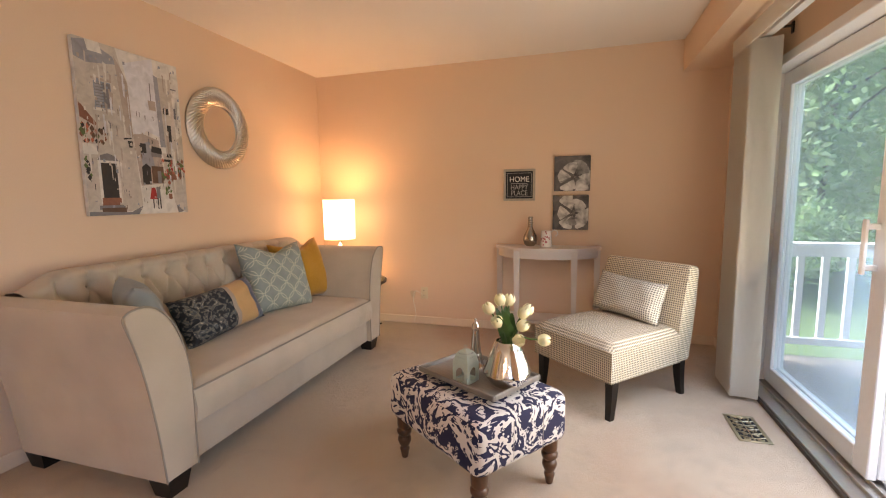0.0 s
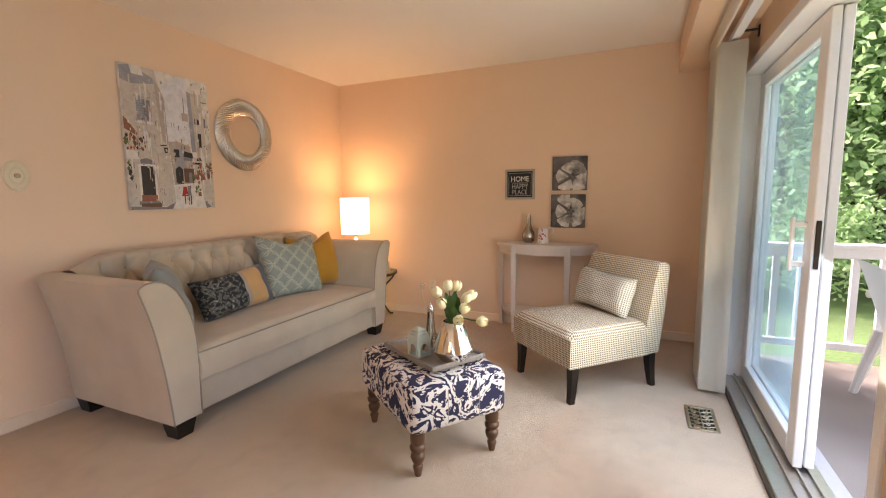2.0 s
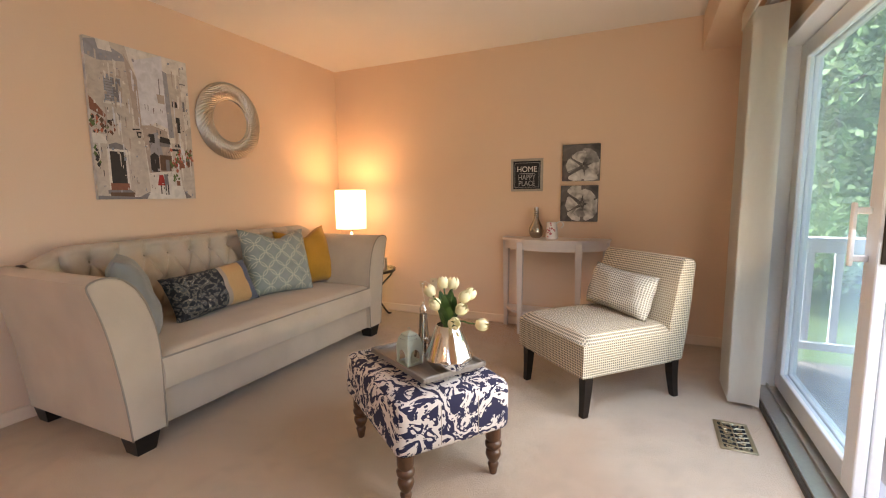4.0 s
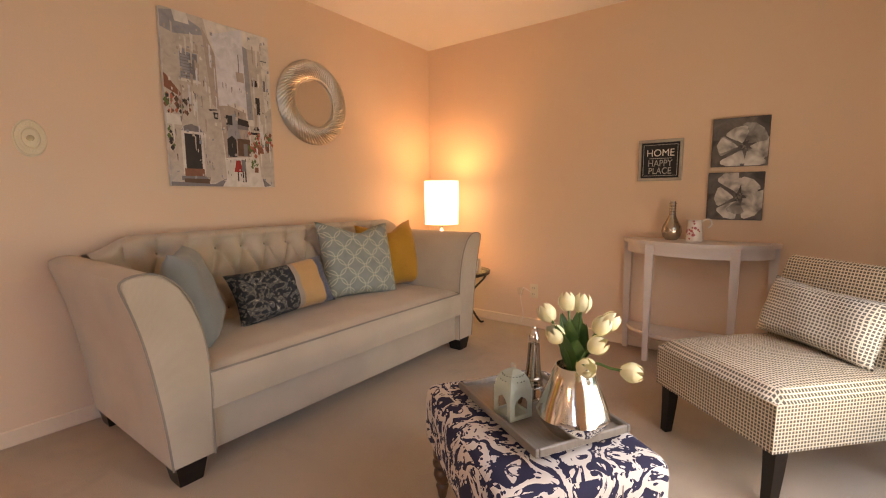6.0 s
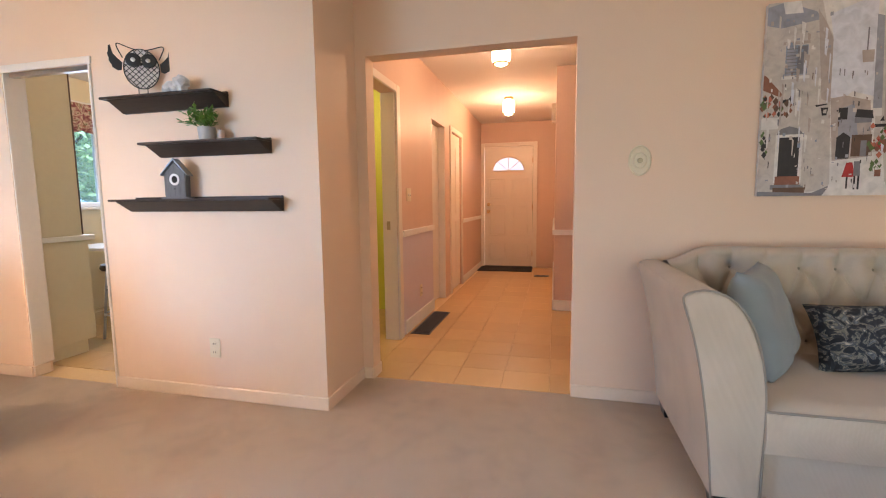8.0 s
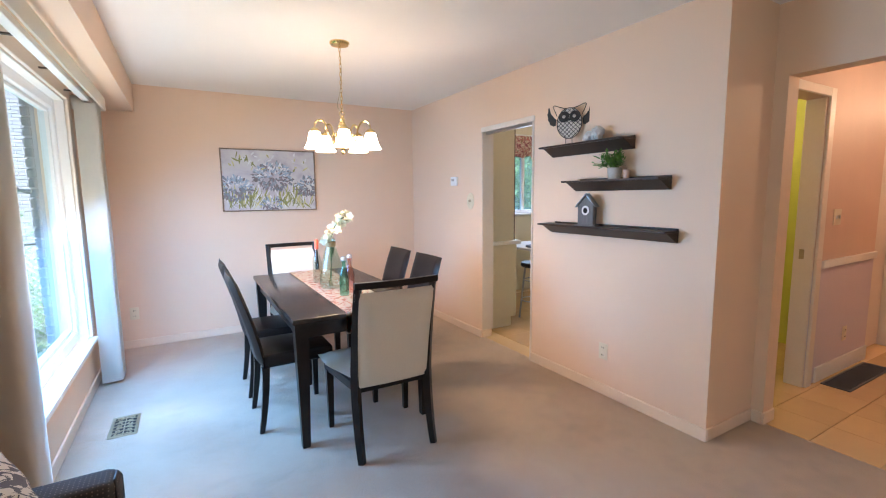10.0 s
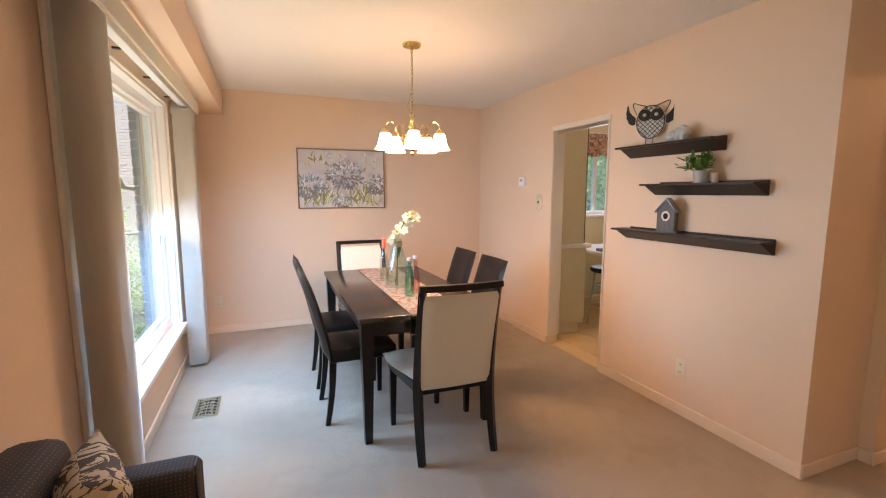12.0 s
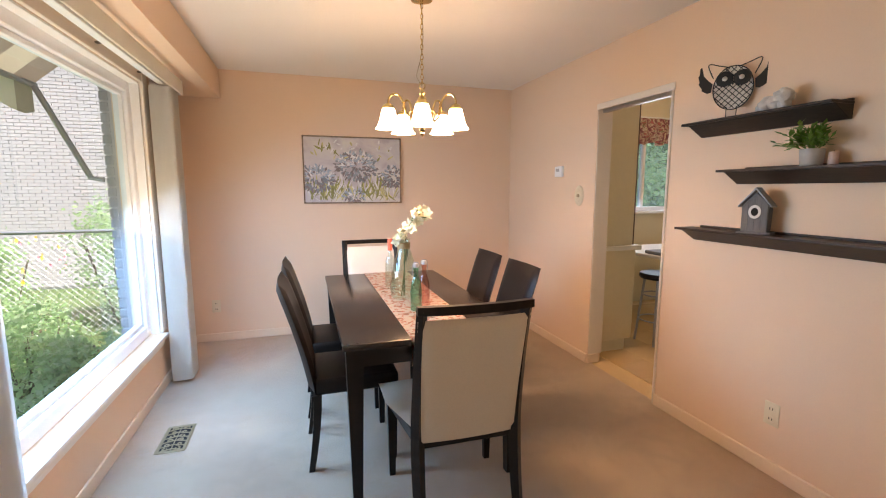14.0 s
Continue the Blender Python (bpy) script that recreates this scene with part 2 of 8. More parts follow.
def lattice_mat(name, ground, line, pitch):
    """Interlaced rings printed on cloth."""
    m, n, l, p = nodes_of(name)
    put_colour(p, ground, 0.85)
    hits = []
    for sh in (0.0, 0.5):
        v = coords(n, l, "UV", (1 / pitch, 1 / pitch, 1))
        sep = n.new("ShaderNodeSeparateXYZ"); l.new(v, sep.inputs[0])
        sq = []
        for i in (0, 1):
            a = n.new("ShaderNodeMath"); a.operation = "ADD"; a.inputs[1].default_value = sh + 40
            f = n.new("ShaderNodeMath"); f.operation = "PINGPONG"; f.inputs[1].default_value = 0.5
            s = n.new("ShaderNodeMath"); s.operation = "POWER"; s.inputs[1].default_value = 2
            l.new(sep.outputs[i], a.inputs[0]); l.new(a.outputs[0], f.inputs[0]); l.new(f.outputs[0], s.inputs[0]); sq.append(s)
        d = n.new("ShaderNodeMath"); d.operation = "ADD"
        l.new(sq[0].outputs[0], d.inputs[0]); l.new(sq[1].outputs[0], d.inputs[1])
        rt = n.new("ShaderNodeMath"); rt.operation = "SQRT"; l.new(d.outputs[0], rt.inputs[0])
        c = n.new("ShaderNodeMath"); c.operation = "COMPARE"; c.inputs[1].default_value = 0.43; c.inputs[2].default_value = 0.020
        l.new(rt.outputs[0], c.inputs[0]); hits.append(c)
    mx = n.new("ShaderNodeMath"); mx.operation = "MAXIMUM"
    l.new(hits[0].outputs[0], mx.inputs[0]); l.new(hits[1].outputs[0], mx.inputs[1])
    wear = noise_tex(n, l, coords(n, l), 12, 3)
    r0 = ramp(n, [(0.3, shade(ground, 0.88)), (0.7, shade(ground, 1.1))])
    l.new(wear.outputs[0], r0.inputs[0])
    mix = n.new("ShaderNodeMix"); mix.data_type = "RGBA"
    l.new(mx.outputs[0], mix.inputs[0]); l.new(r0.outputs[0], mix.inputs[6]); mix.inputs[7].default_value = (*line, 1)
    l.new(mix.outputs[2], p.inputs["Base Color"])
    fine = noise_tex(n, l, coords(n, l, "UV"), 400, 2)
    bumped(n, l, p, fine.outputs[0], 0.3, 0.001)
    return m


def blotch_mat(name, stops, scale, detail=3.0, distortion=1.0, rough=0.8, kind="UV", stretch=(1, 1, 1), interp="LINEAR"):
    """Printed or painted blotches in several colours."""
    m, n, l, p = nodes_of(name)
    put_colour(p, stops[0][1], rough)
    v = coords(n, l, kind, stretch)
    t = noise_tex(n, l, v, scale, detail, distortion)
    r = ramp(n, stops, interp)
    l.new(t.outputs[0], r.inputs[0])
    l.new(r.outputs[0], p.inputs["Base Color"])
    fine = noise_tex(n, l, v, 300, 2)
    bumped(n, l, p, fine.outputs[0], 0.2, 0.001)
    return m


M = {}
M["wall"] = plain("peach_wall_paint", (0.76, 0.548, 0.395), 0.6, var=0.025, big=0.9, fine=140, bump=0.12, dist=0.001)
M["wall_hall"] = plain("pink_wall_covering", (0.64, 0.44, 0.34), 0.5, var=0.05, big=0.7, fine=60, bump=0.1, stretch=(8, 8, 0.6))
M["wall_lilac"] = plain("lilac_wainscot_paint", (0.62, 0.54, 0.60), 0.5, var=0.03, bump=0.08)
M["wall_green"] = plain("lime_wall_paint", (0.55, 0.60, 0.10), 0.6, var=0.04, bump=0.08)
M["wall_cream"] = plain("cream_wall_paint", (0.70, 0.62, 0.45), 0.6, var=0.03, bump=0.08)
M["ceiling"] = plain("ceiling_paint", (0.80, 0.745, 0.69), 0.8, var=0.02, fine=120, bump=0.25, dist=0.002)
M["trim"] = plain("cream_gloss_paint", (0.74, 0.65, 0.56), 0.35, var=0.03, bump=0.05)
M["base_trim"] = plain("peach_gloss_paint", (0.77, 0.60, 0.46), 0.4, var=0.03, bump=0.05)
M["white"] = plain("white_paint", (0.78, 0.76, 0.72), 0.4, var=0.03, bump=0.05)
M["vinyl"] = plain("white_vinyl_frame", (0.80, 0.80, 0.80), 0.3, var=0.03, bump=0.03)
M["carpet"] = carpet_mat("beige_carpet", (0.57, 0.42, 0.29))
M["tile"] = varied("tan_floor_tile", (0.60, 0.40, 0.20), 0.26, 0.07, 0.08, 12)
M["grout"] = plain("tan_grout", (0.63, 0.44, 0.24), 0.8)
M["linen"] = woven("oat_linen_upholstery", (0.50, 0.41, 0.32), 0.0035, 0.10)
M["piping"] = plain("grey_piping_cord", (0.27, 0.23, 0.19), 0.8)
M["espresso"] = plain("espresso_stained_wood", (0.016, 0.011, 0.009), 0.3, var=0.3, fine=30, bump=0.05, stretch=(1, 1, 8))
M["blacktop"] = plain("espresso_table_veneer", (0.030, 0.020, 0.016), 0.22, var=0.25, fine=25, bump=0.03, stretch=(6, 0.6, 1))
M["turned"] = plain("walnut_turned_wood", (0.10, 0.042, 0.020), 0.4, var=0.3, fine=25, bump=0.1, stretch=(4, 4, 0.8))
M["leather_black"] = plain("black_leatherette", (0.011, 0.007, 0.006), 0.42, var=0.2, fine=160, bump=0.25, dist=0.001)
M["leather_cream"] = plain("cream_leatherette", (0.74, 0.67, 0.57), 0.42, var=0.05, fine=160, bump=0.2, dist=0.001)
M["chrome"] = plain("polished_silver", (0.72, 0.69, 0.64), 0.12, 1.0, var=0.1, fine=9, bump=0.15, dist=0.004)
M["chrome_dark"] = plain("smoky_silver", (0.42, 0.37, 0.32), 0.2, 1.0, var=0.25, big=8, fine=60, bump=0.2, dist=0.003)
M["silver"] = plain("brushed_silver_frame", (0.56, 0.53, 0.49), 0.38, 1.0, var=0.1)
M["brass"] = plain("polished_brass", (0.75, 0.56, 0.26), 0.2, 1.0, var=0.08)
M["antique"] = plain("antique_brass_grille", (0.42, 0.34, 0.22), 0.4, 0.9, var=0.15)
M["iron"] = plain("dark_bronze_iron", (0.05, 0.035, 0.025), 0.45, 0.6, var=0.2)
M["black"] = plain("matt_black_metal", (0.012, 0.011, 0.011), 0.5, var=0.2)
# Black for the shade inside slots, ducts and holes, and for the wick.
M["dark"] = plain("shade_and_wick_black", (0.01, 0.008, 0.006), 0.8)
M["mirror"] = plain("mirror_silvering", (0.86, 0.86, 0.85), 0.02, 1.0, var=0.01, bump=0)
M["pane"] = glass_mat("window_pane", (0.80, 0.94, 1.0), 0.0, 0.05, 0.45)
M["pane_dusty"] = glass_mat("hazed_pane", (0.80, 0.94, 1.0), 0.0, 0.05, 0.45)
# A pale blue translucent share puts hazy daylight into the glass itself.
gn, gl_ = M["pane_dusty"].node_tree.nodes, M["pane_dusty"].node_tree.links
haze = gn.new("ShaderNodeBsdfTranslucent"); haze.inputs[0].default_value = (0.62, 0.86, 1.0, 1)
add_haze = gn.new("ShaderNodeMixShader"); add_haze.inputs[0].default_value = 0.14
bare = gn["Material Output"].inputs[0].links[0].from_socket
gl_.new(bare, add_haze.inputs[1]); gl_.new(haze.outputs[0], add_haze.inputs[2]); gl_.new(add_haze.outputs[0], gn["Material Output"].inputs[0])
M["table_glass"] = glass_mat("table_glass", (0.75, 0.88, 0.84))
M["vase_glass"] = glass_mat("pale_green_glass", (0.91, 0.97, 0.94), 0.02, 0.05, 0.5)
M["clear_glass"] = glass_mat("clear_bottle_glass", (0.93, 0.96, 0.94), 0.02, 0.05, 0.5)
M["teal_glass"] = glass_mat("teal_bottle_glass", (0.66, 0.90, 0.84), 0.02, 0.05, 0.5)
M["rose_glass"] = glass_mat("rose_bottle_glass", (0.95, 0.80, 0.77), 0.02, 0.05, 0.5)
M["ikat"] = ikat_mat("navy_ikat_cotton", (0.64, 0.58, 0.53), (0.012, 0.012, 0.045))
M["hound"] = check_mat("grey_checked_tweed", (0.66, 0.56, 0.45), (0.09, 0.085, 0.075), (0.38, 0.29, 0.13), 0.0135, 0.41)
M["hound_small"] = check_mat("grey_checked_cushion_cloth", (0.64, 0.60, 0.52), (0.10, 0.10, 0.095), (0.36, 0.31, 0.20), 0.0135, 0.41)
M["tweed"] = check_mat("charcoal_dotted_weave", (0.035, 0.028, 0.024), (0.16, 0.13, 0.10), (0.08, 0.06, 0.05), 0.012, 0.2)
M["teal"] = woven("dusty_blue_cotton", (0.22, 0.25, 0.255), 0.003, 0.1)
M["lattice"] = lattice_mat("blue_ring_lattice_cloth", (0.245, 0.285, 0.265), (0.50, 0.50, 0.40), 0.125)
M["mustard"] = woven("mustard_velvet", (0.46, 0.215, 0.022), 0.003, 0.2)
M["floral"] = blotch_mat("navy_floral_brocade", [(0.40, (0.012, 0.013, 0.017)), (0.50, (0.022, 0.028, 0.040)), (0.545, (0.20, 0.19, 0.16)), (0.58, (0.05, 0.055, 0.06)), (0.63, (0.10, 0.12, 0.14)), (0.68, (0.42, 0.37, 0.29))], 20, 5, 1.6)
M["gold_cloth"] = woven("apricot_satin", (0.52, 0.30, 0.13), 0.002, 0.12, 0.5)
M["band"] = woven("taupe_ribbon", (0.34, 0.27, 0.22), 0.002, 0.1, 0.5)
M["navy"] = woven("navy_satin", (0.05, 0.08, 0.14), 0.002, 0.2, 0.5)
M["paisley"] = ikat_mat("paisley_print_cloth", (0.55, 0.46, 0.33), (0.07, 0.055, 0.045))
M["console"] = plain("whitewashed_pink_wood", (0.66, 0.58, 0.53), 0.45, var=0.05, fine=40, stretch=(1, 1, 5))
M["lamp_shade"] = glow("lit_linen_shade", (1.0, 0.78, 0.48), 1.0)
M["bell"] = glow("lit_frosted_glass", (1.0, 0.86, 0.66), 6.0)
M["crystal"] = glow("lit_cut_glass", (1.0, 0.86, 0.66), 2.4)
M["sage"] = plain("pale_sage_metal", (0.46, 0.55, 0.47), 0.5, var=0.1, fine=40)
M["tray"] = plain("grey_washed_wood_tray", (0.20, 0.17, 0.145), 0.35, var=0.2, fine=20, stretch=(1, 6, 1))
M["tulip"] = plain("cream_tulip_petal", (0.80, 0.72, 0.44), 0.5, var=0.12, fine=30)
M["leaf"] = plain("tulip_leaf", (0.05, 0.13, 0.03), 0.45, var=0.35, fine=20)
M["herb"] = plain("fresh_green_leaf", (0.10, 0.24, 0.035), 0.45, var=0.4, fine=25)
M["orchid"] = plain("ivory_petal", (0.82, 0.79, 0.60), 0.5, var=0.1, fine=30)
M["ceramic"] = plain("grey_stoneware", (0.42, 0.40, 0.37), 0.5, var=0.08)
M["ceramic_white"] = plain("white_glazed_ceramic", (0.76, 0.70, 0.66), 0.2, var=0.05)
M["stone"] = plain("rough_white_quartz", (0.55, 0.52, 0.49), 0.7, var=0.25, big=12, fine=50, bump=0.6, dist=0.01)
M["shelf"] = plain("dark_walnut_laminate", (0.040, 0.027, 0.021), 0.4, var=0.3, fine=30, stretch=(1, 0.7, 8))
M["greywood"] = plain("weathered_grey_wood", (0.16, 0.155, 0.155), 0.7, var=0.25, fine=30, stretch=(5, 5, 0.7))
M["mesh_white"] = plain("white_backing_enamel", (0.84, 0.80, 0.74), 0.5)
M["pink_wax"] = plain("pale_pink_wax", (0.66, 0.44, 0.36), 0.5)
M["runner"] = blotch_mat("floral_runner_cloth", [(0.40, (0.66, 0.58, 0.48)), (0.52, (0.66, 0.56, 0.46)), (0.56, (0.55, 0.16, 0.10)), (0.60, (0.62, 0.30, 0.20)), (0.66, (0.30, 0.18, 0.12))], 30, 2, 0.5)
M["red_cap"] = plain("coral_cap", (0.75, 0.14, 0.07), 0.4)
M["twine"] = plain("jute_twine", (0.42, 0.28, 0.14), 0.9, fine=120, bump=0.6)
M["plate"] = plain("almond_plastic", (0.72, 0.62, 0.45), 0.35, var=0.02)
M["mat"] = plain("black_rubber_mat", (0.012, 0.012, 0.012), 0.9, var=0.3, fine=150, bump=0.6)
M["bronze_vent"] = plain("dark_grey_vent", (0.08, 0.085, 0.095), 0.5, 0.3)
M["slat"] = plain("ivory_vertical_blind", (0.82, 0.77, 0.70), 0.55, var=0.04, fine=80, bump=0.15, dist=0.0008, stretch=(1, 1, 0.2))
nt = M["slat"].node_tree
tl = nt.nodes.new("ShaderNodeBsdfTranslucent"); tl.inputs[0].default_value = (0.86, 0.84, 0.80, 1)
ms = nt.nodes.new("ShaderNodeMixShader"); ms.inputs[0].default_value = 0.5
nt.links.new(nt.nodes["Principled BSDF"].outputs[0], ms.inputs[1]); nt.links.new(tl.outputs[0], ms.inputs[2])
nt.links.new(ms.outputs[0], nt.nodes["Material Output"].inputs[0])
M["valance"] = blotch_mat("floral_valance_cloth", [(0.38, (0.20, 0.05, 0.06)), (0.48, (0.40, 0.22, 0.18)), (0.54, (0.62, 0.50, 0.40)), (0.60, (0.14, 0.13, 0.06)), (0.66, (0.45, 0.12, 0.12))], 18, 3, 0.8)
for k, level in (("leather_black", 0.22), ("espresso", 0.25), ("blacktop", 0.35), ("shelf", 0.2), ("leather_cream", 0.3), ("linen", 0.2), ("greywood", 0.2)):
    M[k].node_tree.nodes["Principled BSDF"].inputs["Specular IOR Level"].default_value = level
M["sign_black"] = plain("chalkboard_black", (0.010, 0.010, 0.011), 0.6, var=0.3)
M["sign_white"] = plain("chalk_white", (0.75, 0.74, 0.72), 0.7)
M["sign_grey"] = plain("chalk_grey", (0.38, 0.39, 0.40), 0.7)
M["deck"] = plain("grey_deck_carpet", (0.29, 0.24, 0.215), 0.95, var=0.3, fine=200, bump=0.6, dist=0.004)
M["rail_white"] = plain("white_railing_paint", (0.74, 0.75, 0.76), 0.5)
M["plastic"] = plain("white_moulded_plastic", (0.78, 0.79, 0.80), 0.35, var=0.03)
M["grass"] = plain("lawn_grass", (0.06, 0.115, 0.035), 0.9, var=0.4, big=0.8, fine=30, bump=0.8, dist=0.03)
M["bark"] = plain("pale_birch_bark", (0.50, 0.48, 0.45), 0.8, var=0.3, big=4, fine=18, bump=0.5, stretch=(1, 1, 3))
M["bark_dark"] = plain("brown_bark", (0.10, 0.075, 0.055), 0.9, var=0.4, fine=18, bump=0.6)
M["foliage"] = plain("summer_foliage", (0.20, 0.34, 0.16), 0.6, var=0.6, big=3, fine=14, bump=0)
M["foliage_b"] = plain("pale_foliage", (0.30, 0.42, 0.25), 0.6, var=0.6, big=3, fine=14, bump=0)


def leafy(m, c):
    """Leaves let part of the light through."""
    n, l = m.node_tree.nodes, m.node_tree.links
    tr = n.new("ShaderNodeBsdfTranslucent"); tr.inputs[0].default_value = (*c, 1)
    mx = n.new("ShaderNodeMixShader"); mx.inputs[0].default_value = 0.5
    l.new(n["Principled BSDF"].outputs[0], mx.inputs[1]); l.new(tr.outputs[0], mx.inputs[2])
    l.new(mx.outputs[0], n["Material Output"].inputs[0])


leafy(M["foliage"], (0.42, 0.66, 0.34))
leafy(M["foliage_b"], (0.50, 0.70, 0.42))
M["brick"] = varied("white_painted_brick", (0.46, 0.45, 0.47), 0.8, 0.08, 0.4, 30)
M["brick_grey"] = varied("grey_facing_brick", (0.36, 0.36, 0.37), 0.85, 0.15, 0.4, 30)
M["mortar"] = plain("pale_mortar", (0.40, 0.385, 0.40), 0.9)
M["awning_a"] = plain("cream_awning_canvas", (0.66, 0.60, 0.48), 0.8)
M["awning_b"] = plain("taupe_awning_canvas", (0.36, 0.30, 0.24), 0.8)
leafy(M["awning_a"], (0.70, 0.62, 0.46))
leafy(M["awning_b"], (0.42, 0.34, 0.25))
M["galv"] = plain("galvanised_steel", (0.34, 0.36, 0.38), 0.45, 0.7)
M["yellow"] = plain("yellow_petal", (0.80, 0.50, 0.03), 0.6)
M["pink_petal"] = plain("pink_petal", (0.70, 0.25, 0.35), 0.6)

# ---------- mesh helpers ----------


def BM():
    return bmesh.new()


def box_uv(bm):
    """Lay cloth-like coordinates, in metres, on every face by its main direction."""
    lay = bm.loops.layers.uv.verify()
    bm.normal_update()
    for f in bm.faces:
        n = f.normal
        ax = max(range(3), key=lambda i: abs(n[i]))
        for lp in f.loops:
            c = lp.vert.co
            lp[lay].uv = ((c.y, c.z), (c.x, c.z), (c.x, c.y))[ax]


def part(name, bm, material, parent=None, label="", smooth=True, angle=40, uv=True):
    """Link a bmesh as one mesh object, under a thing or a part."""
    if uv:
        box_uv(bm)
    me = bpy.data.meshes.new(name)
    bmesh.ops.recalc_face_normals(bm, faces=bm.faces[:])
    if smooth:
        for f in bm.faces:
            f.smooth = True
        lim = radians(angle)
        for e in bm.edges:
            if len(e.link_faces) == 2 and e.calc_face_angle(0.0) > lim:
                e.smooth = False
    bm.to_mesh(me)
    bm.free()
    for k in (material if isinstance(material, (list, tuple)) else [material]):
        me.materials.append(M[k])
    ob = new(name, me)
    if parent is not None:
        ob.parent = parent
    if label:
        ob["label"] = label
    return ob


def thing(name, m, label, category, group="", kind=""):
    ob = new(name)
    ob.empty_display_size = 0.1
    ob.matrix_world = m
    return tagged(ob, label, category, group, kind)


def solid(name, bm, material, label, kind="structure", category="", **kw):
    return tagged(part(name, bm, material, **kw), label, category, "", kind)


def box(bm, x0, x1, y0, y1, z0, z1, bevel=0.0, seg=2, m=None, mi=0):
    vs = [bm.verts.new(c) for c in ((x0, y0, z0), (x1, y0, z0), (x1, y1, z0), (x0, y1, z0), (x0, y0, z1), (x1, y0, z1), (x1, y1, z1), (x0, y1, z1))]
    fs = [bm.faces.new([vs[i] for i in q]) for q in ((3, 2, 1, 0), (4, 5, 6, 7), (0, 1, 5, 4), (1, 2, 6, 5), (2, 3, 7, 6), (3, 0, 4, 7))]
    for f in fs:
        f.material_index = mi
    out = vs
    if bevel:
        es = list({e for f in fs for e in f.edges})
        r = bmesh.ops.bevel(bm, geom=es, offset=bevel, segments=seg, profile=0.5, affect="EDGES")
        out = list({v for f in r["faces"] for v in f.verts} | {v for v in vs if v.is_valid})
        for f in r["faces"]:
            f.material_index = mi
    if m is not None:
        bmesh.ops.transform(bm, matrix=m, verts=[v for v in out if v.is_valid])
    return out


def lathe(bm, prof, n=28, m=None, mi=0, cap=True):
    """A turned shape from (radius, height) pairs."""
    rings = []
    for r, z in prof:
        if r < 1e-5:
            rings.append([bm.verts.new((0, 0, z))])
        else:
            rings.append([bm.verts.new((r * math.cos(2 * math.pi * i / n), r * math.sin(2 * math.pi * i / n), z)) for i in range(n)])
    for a, b in zip(rings, rings[1:]):
        for i in range(n):
            j = (i + 1) % n
            q = [a[i % len(a)], a[j % len(a)], b[j % len(b)], b[i % len(b)]]
            q = [v for k, v in enumerate(q) if v not in q[:k]]
            if len(q) >= 3:
                bm.faces.new(q).material_index = mi
    if cap:
        for rg in (rings[0], rings[-1]):
            if len(rg) > 2:
                bm.faces.new(rg).material_index = mi
    vs = [v for rg in rings for v in rg]
    if m is not None:
        bmesh.ops.transform(bm, matrix=m, verts=vs)
    return vs


def tube(bm, pts, r, n=8, closed=False, mi=0, m=None):
    """A round bar along points; r may be a list."""
    P = [Vector(p) for p in pts]
    k = len(P)
    R = r if isinstance(r, (list, tuple)) else [r] * k
    rings, side = [], None
    for i in range(k):
        a = P[(i - 1) % k] if (closed or i) else P[0]
        b = P[(i + 1) % k] if (closed or i < k - 1) else P[-1]
        d = (b - a).normalized()
        if side is None:
            side = d.cross(Vector((0, 0, 1)))
            if side.length < 0.05:
                side = d.cross(Vector((0, 1, 0)))
        side = (side - d * side.dot(d)).normalized()
        up = d.cross(side)
        rings.append([bm.verts.new(P[i] + (side * math.cos(2 * math.pi * j / n) + up * math.sin(2 * math.pi * j / n)) * R[i]) for j in range(n)])
    for i in range(k if closed else k - 1):
        a, b = rings[i], rings[(i + 1) % k]
        for j in range(n):
            bm.faces.new((a[j], a[(j + 1) % n], b[(j + 1) % n], b[j])).material_index = mi
    if not closed:
        bm.faces.new(rings[0][::-1]).material_index = mi
        bm.faces.new(rings[-1]).material_index = mi
    vs = [v for rg in rings for v in rg]
    if m is not None:
        bmesh.ops.transform(bm, matrix=m, verts=vs)
    return vs


def sheet(bm, f, nu, nv, mi=0, wrap=False):
    """A surface over u, v in 0..1."""
    g = [[bm.verts.new(f(i / nu, j / nv)) for j in range(nv + 1)] for i in range(nu + (0 if wrap else 1))]
    k = len(g)
    for i in range(nu):
        for j in range(nv):
            bm.faces.new((g[i][j], g[(i + 1) % k][j], g[(i + 1) % k][j + 1], g[i][j + 1])).material_index = mi
    return g


def prism(bm, outline, d0, d1, axis="y", mi=0, bevel=0.0):
    """A closed outline of (a, b) pushed from d0 to d1 along an axis."""
    def at(a, b, d):
        return {"x": (d, a, b), "y": (a, d, b), "z": (a, b, d)}[axis]
    lo = [bm.verts.new(at(a, b, d0)) for a, b in outline]
    hi = [bm.verts.new(at(a, b, d1)) for a, b in outline]
    k = len(lo)
    fs = [bm.faces.new(lo[::-1]), bm.faces.new(hi)]
    fs += [bm.faces.new((lo[i], lo[(i + 1) % k], hi[(i + 1) % k], hi[i])) for i in range(k)]
    for f in fs:
        f.material_index = mi
    if bevel:
        es = list(fs[0].edges) + list(fs[1].edges)
        bmesh.ops.bevel(bm, geom=es, offset=bevel, segments=3, profile=0.5, affect="EDGES")
    return lo + hi


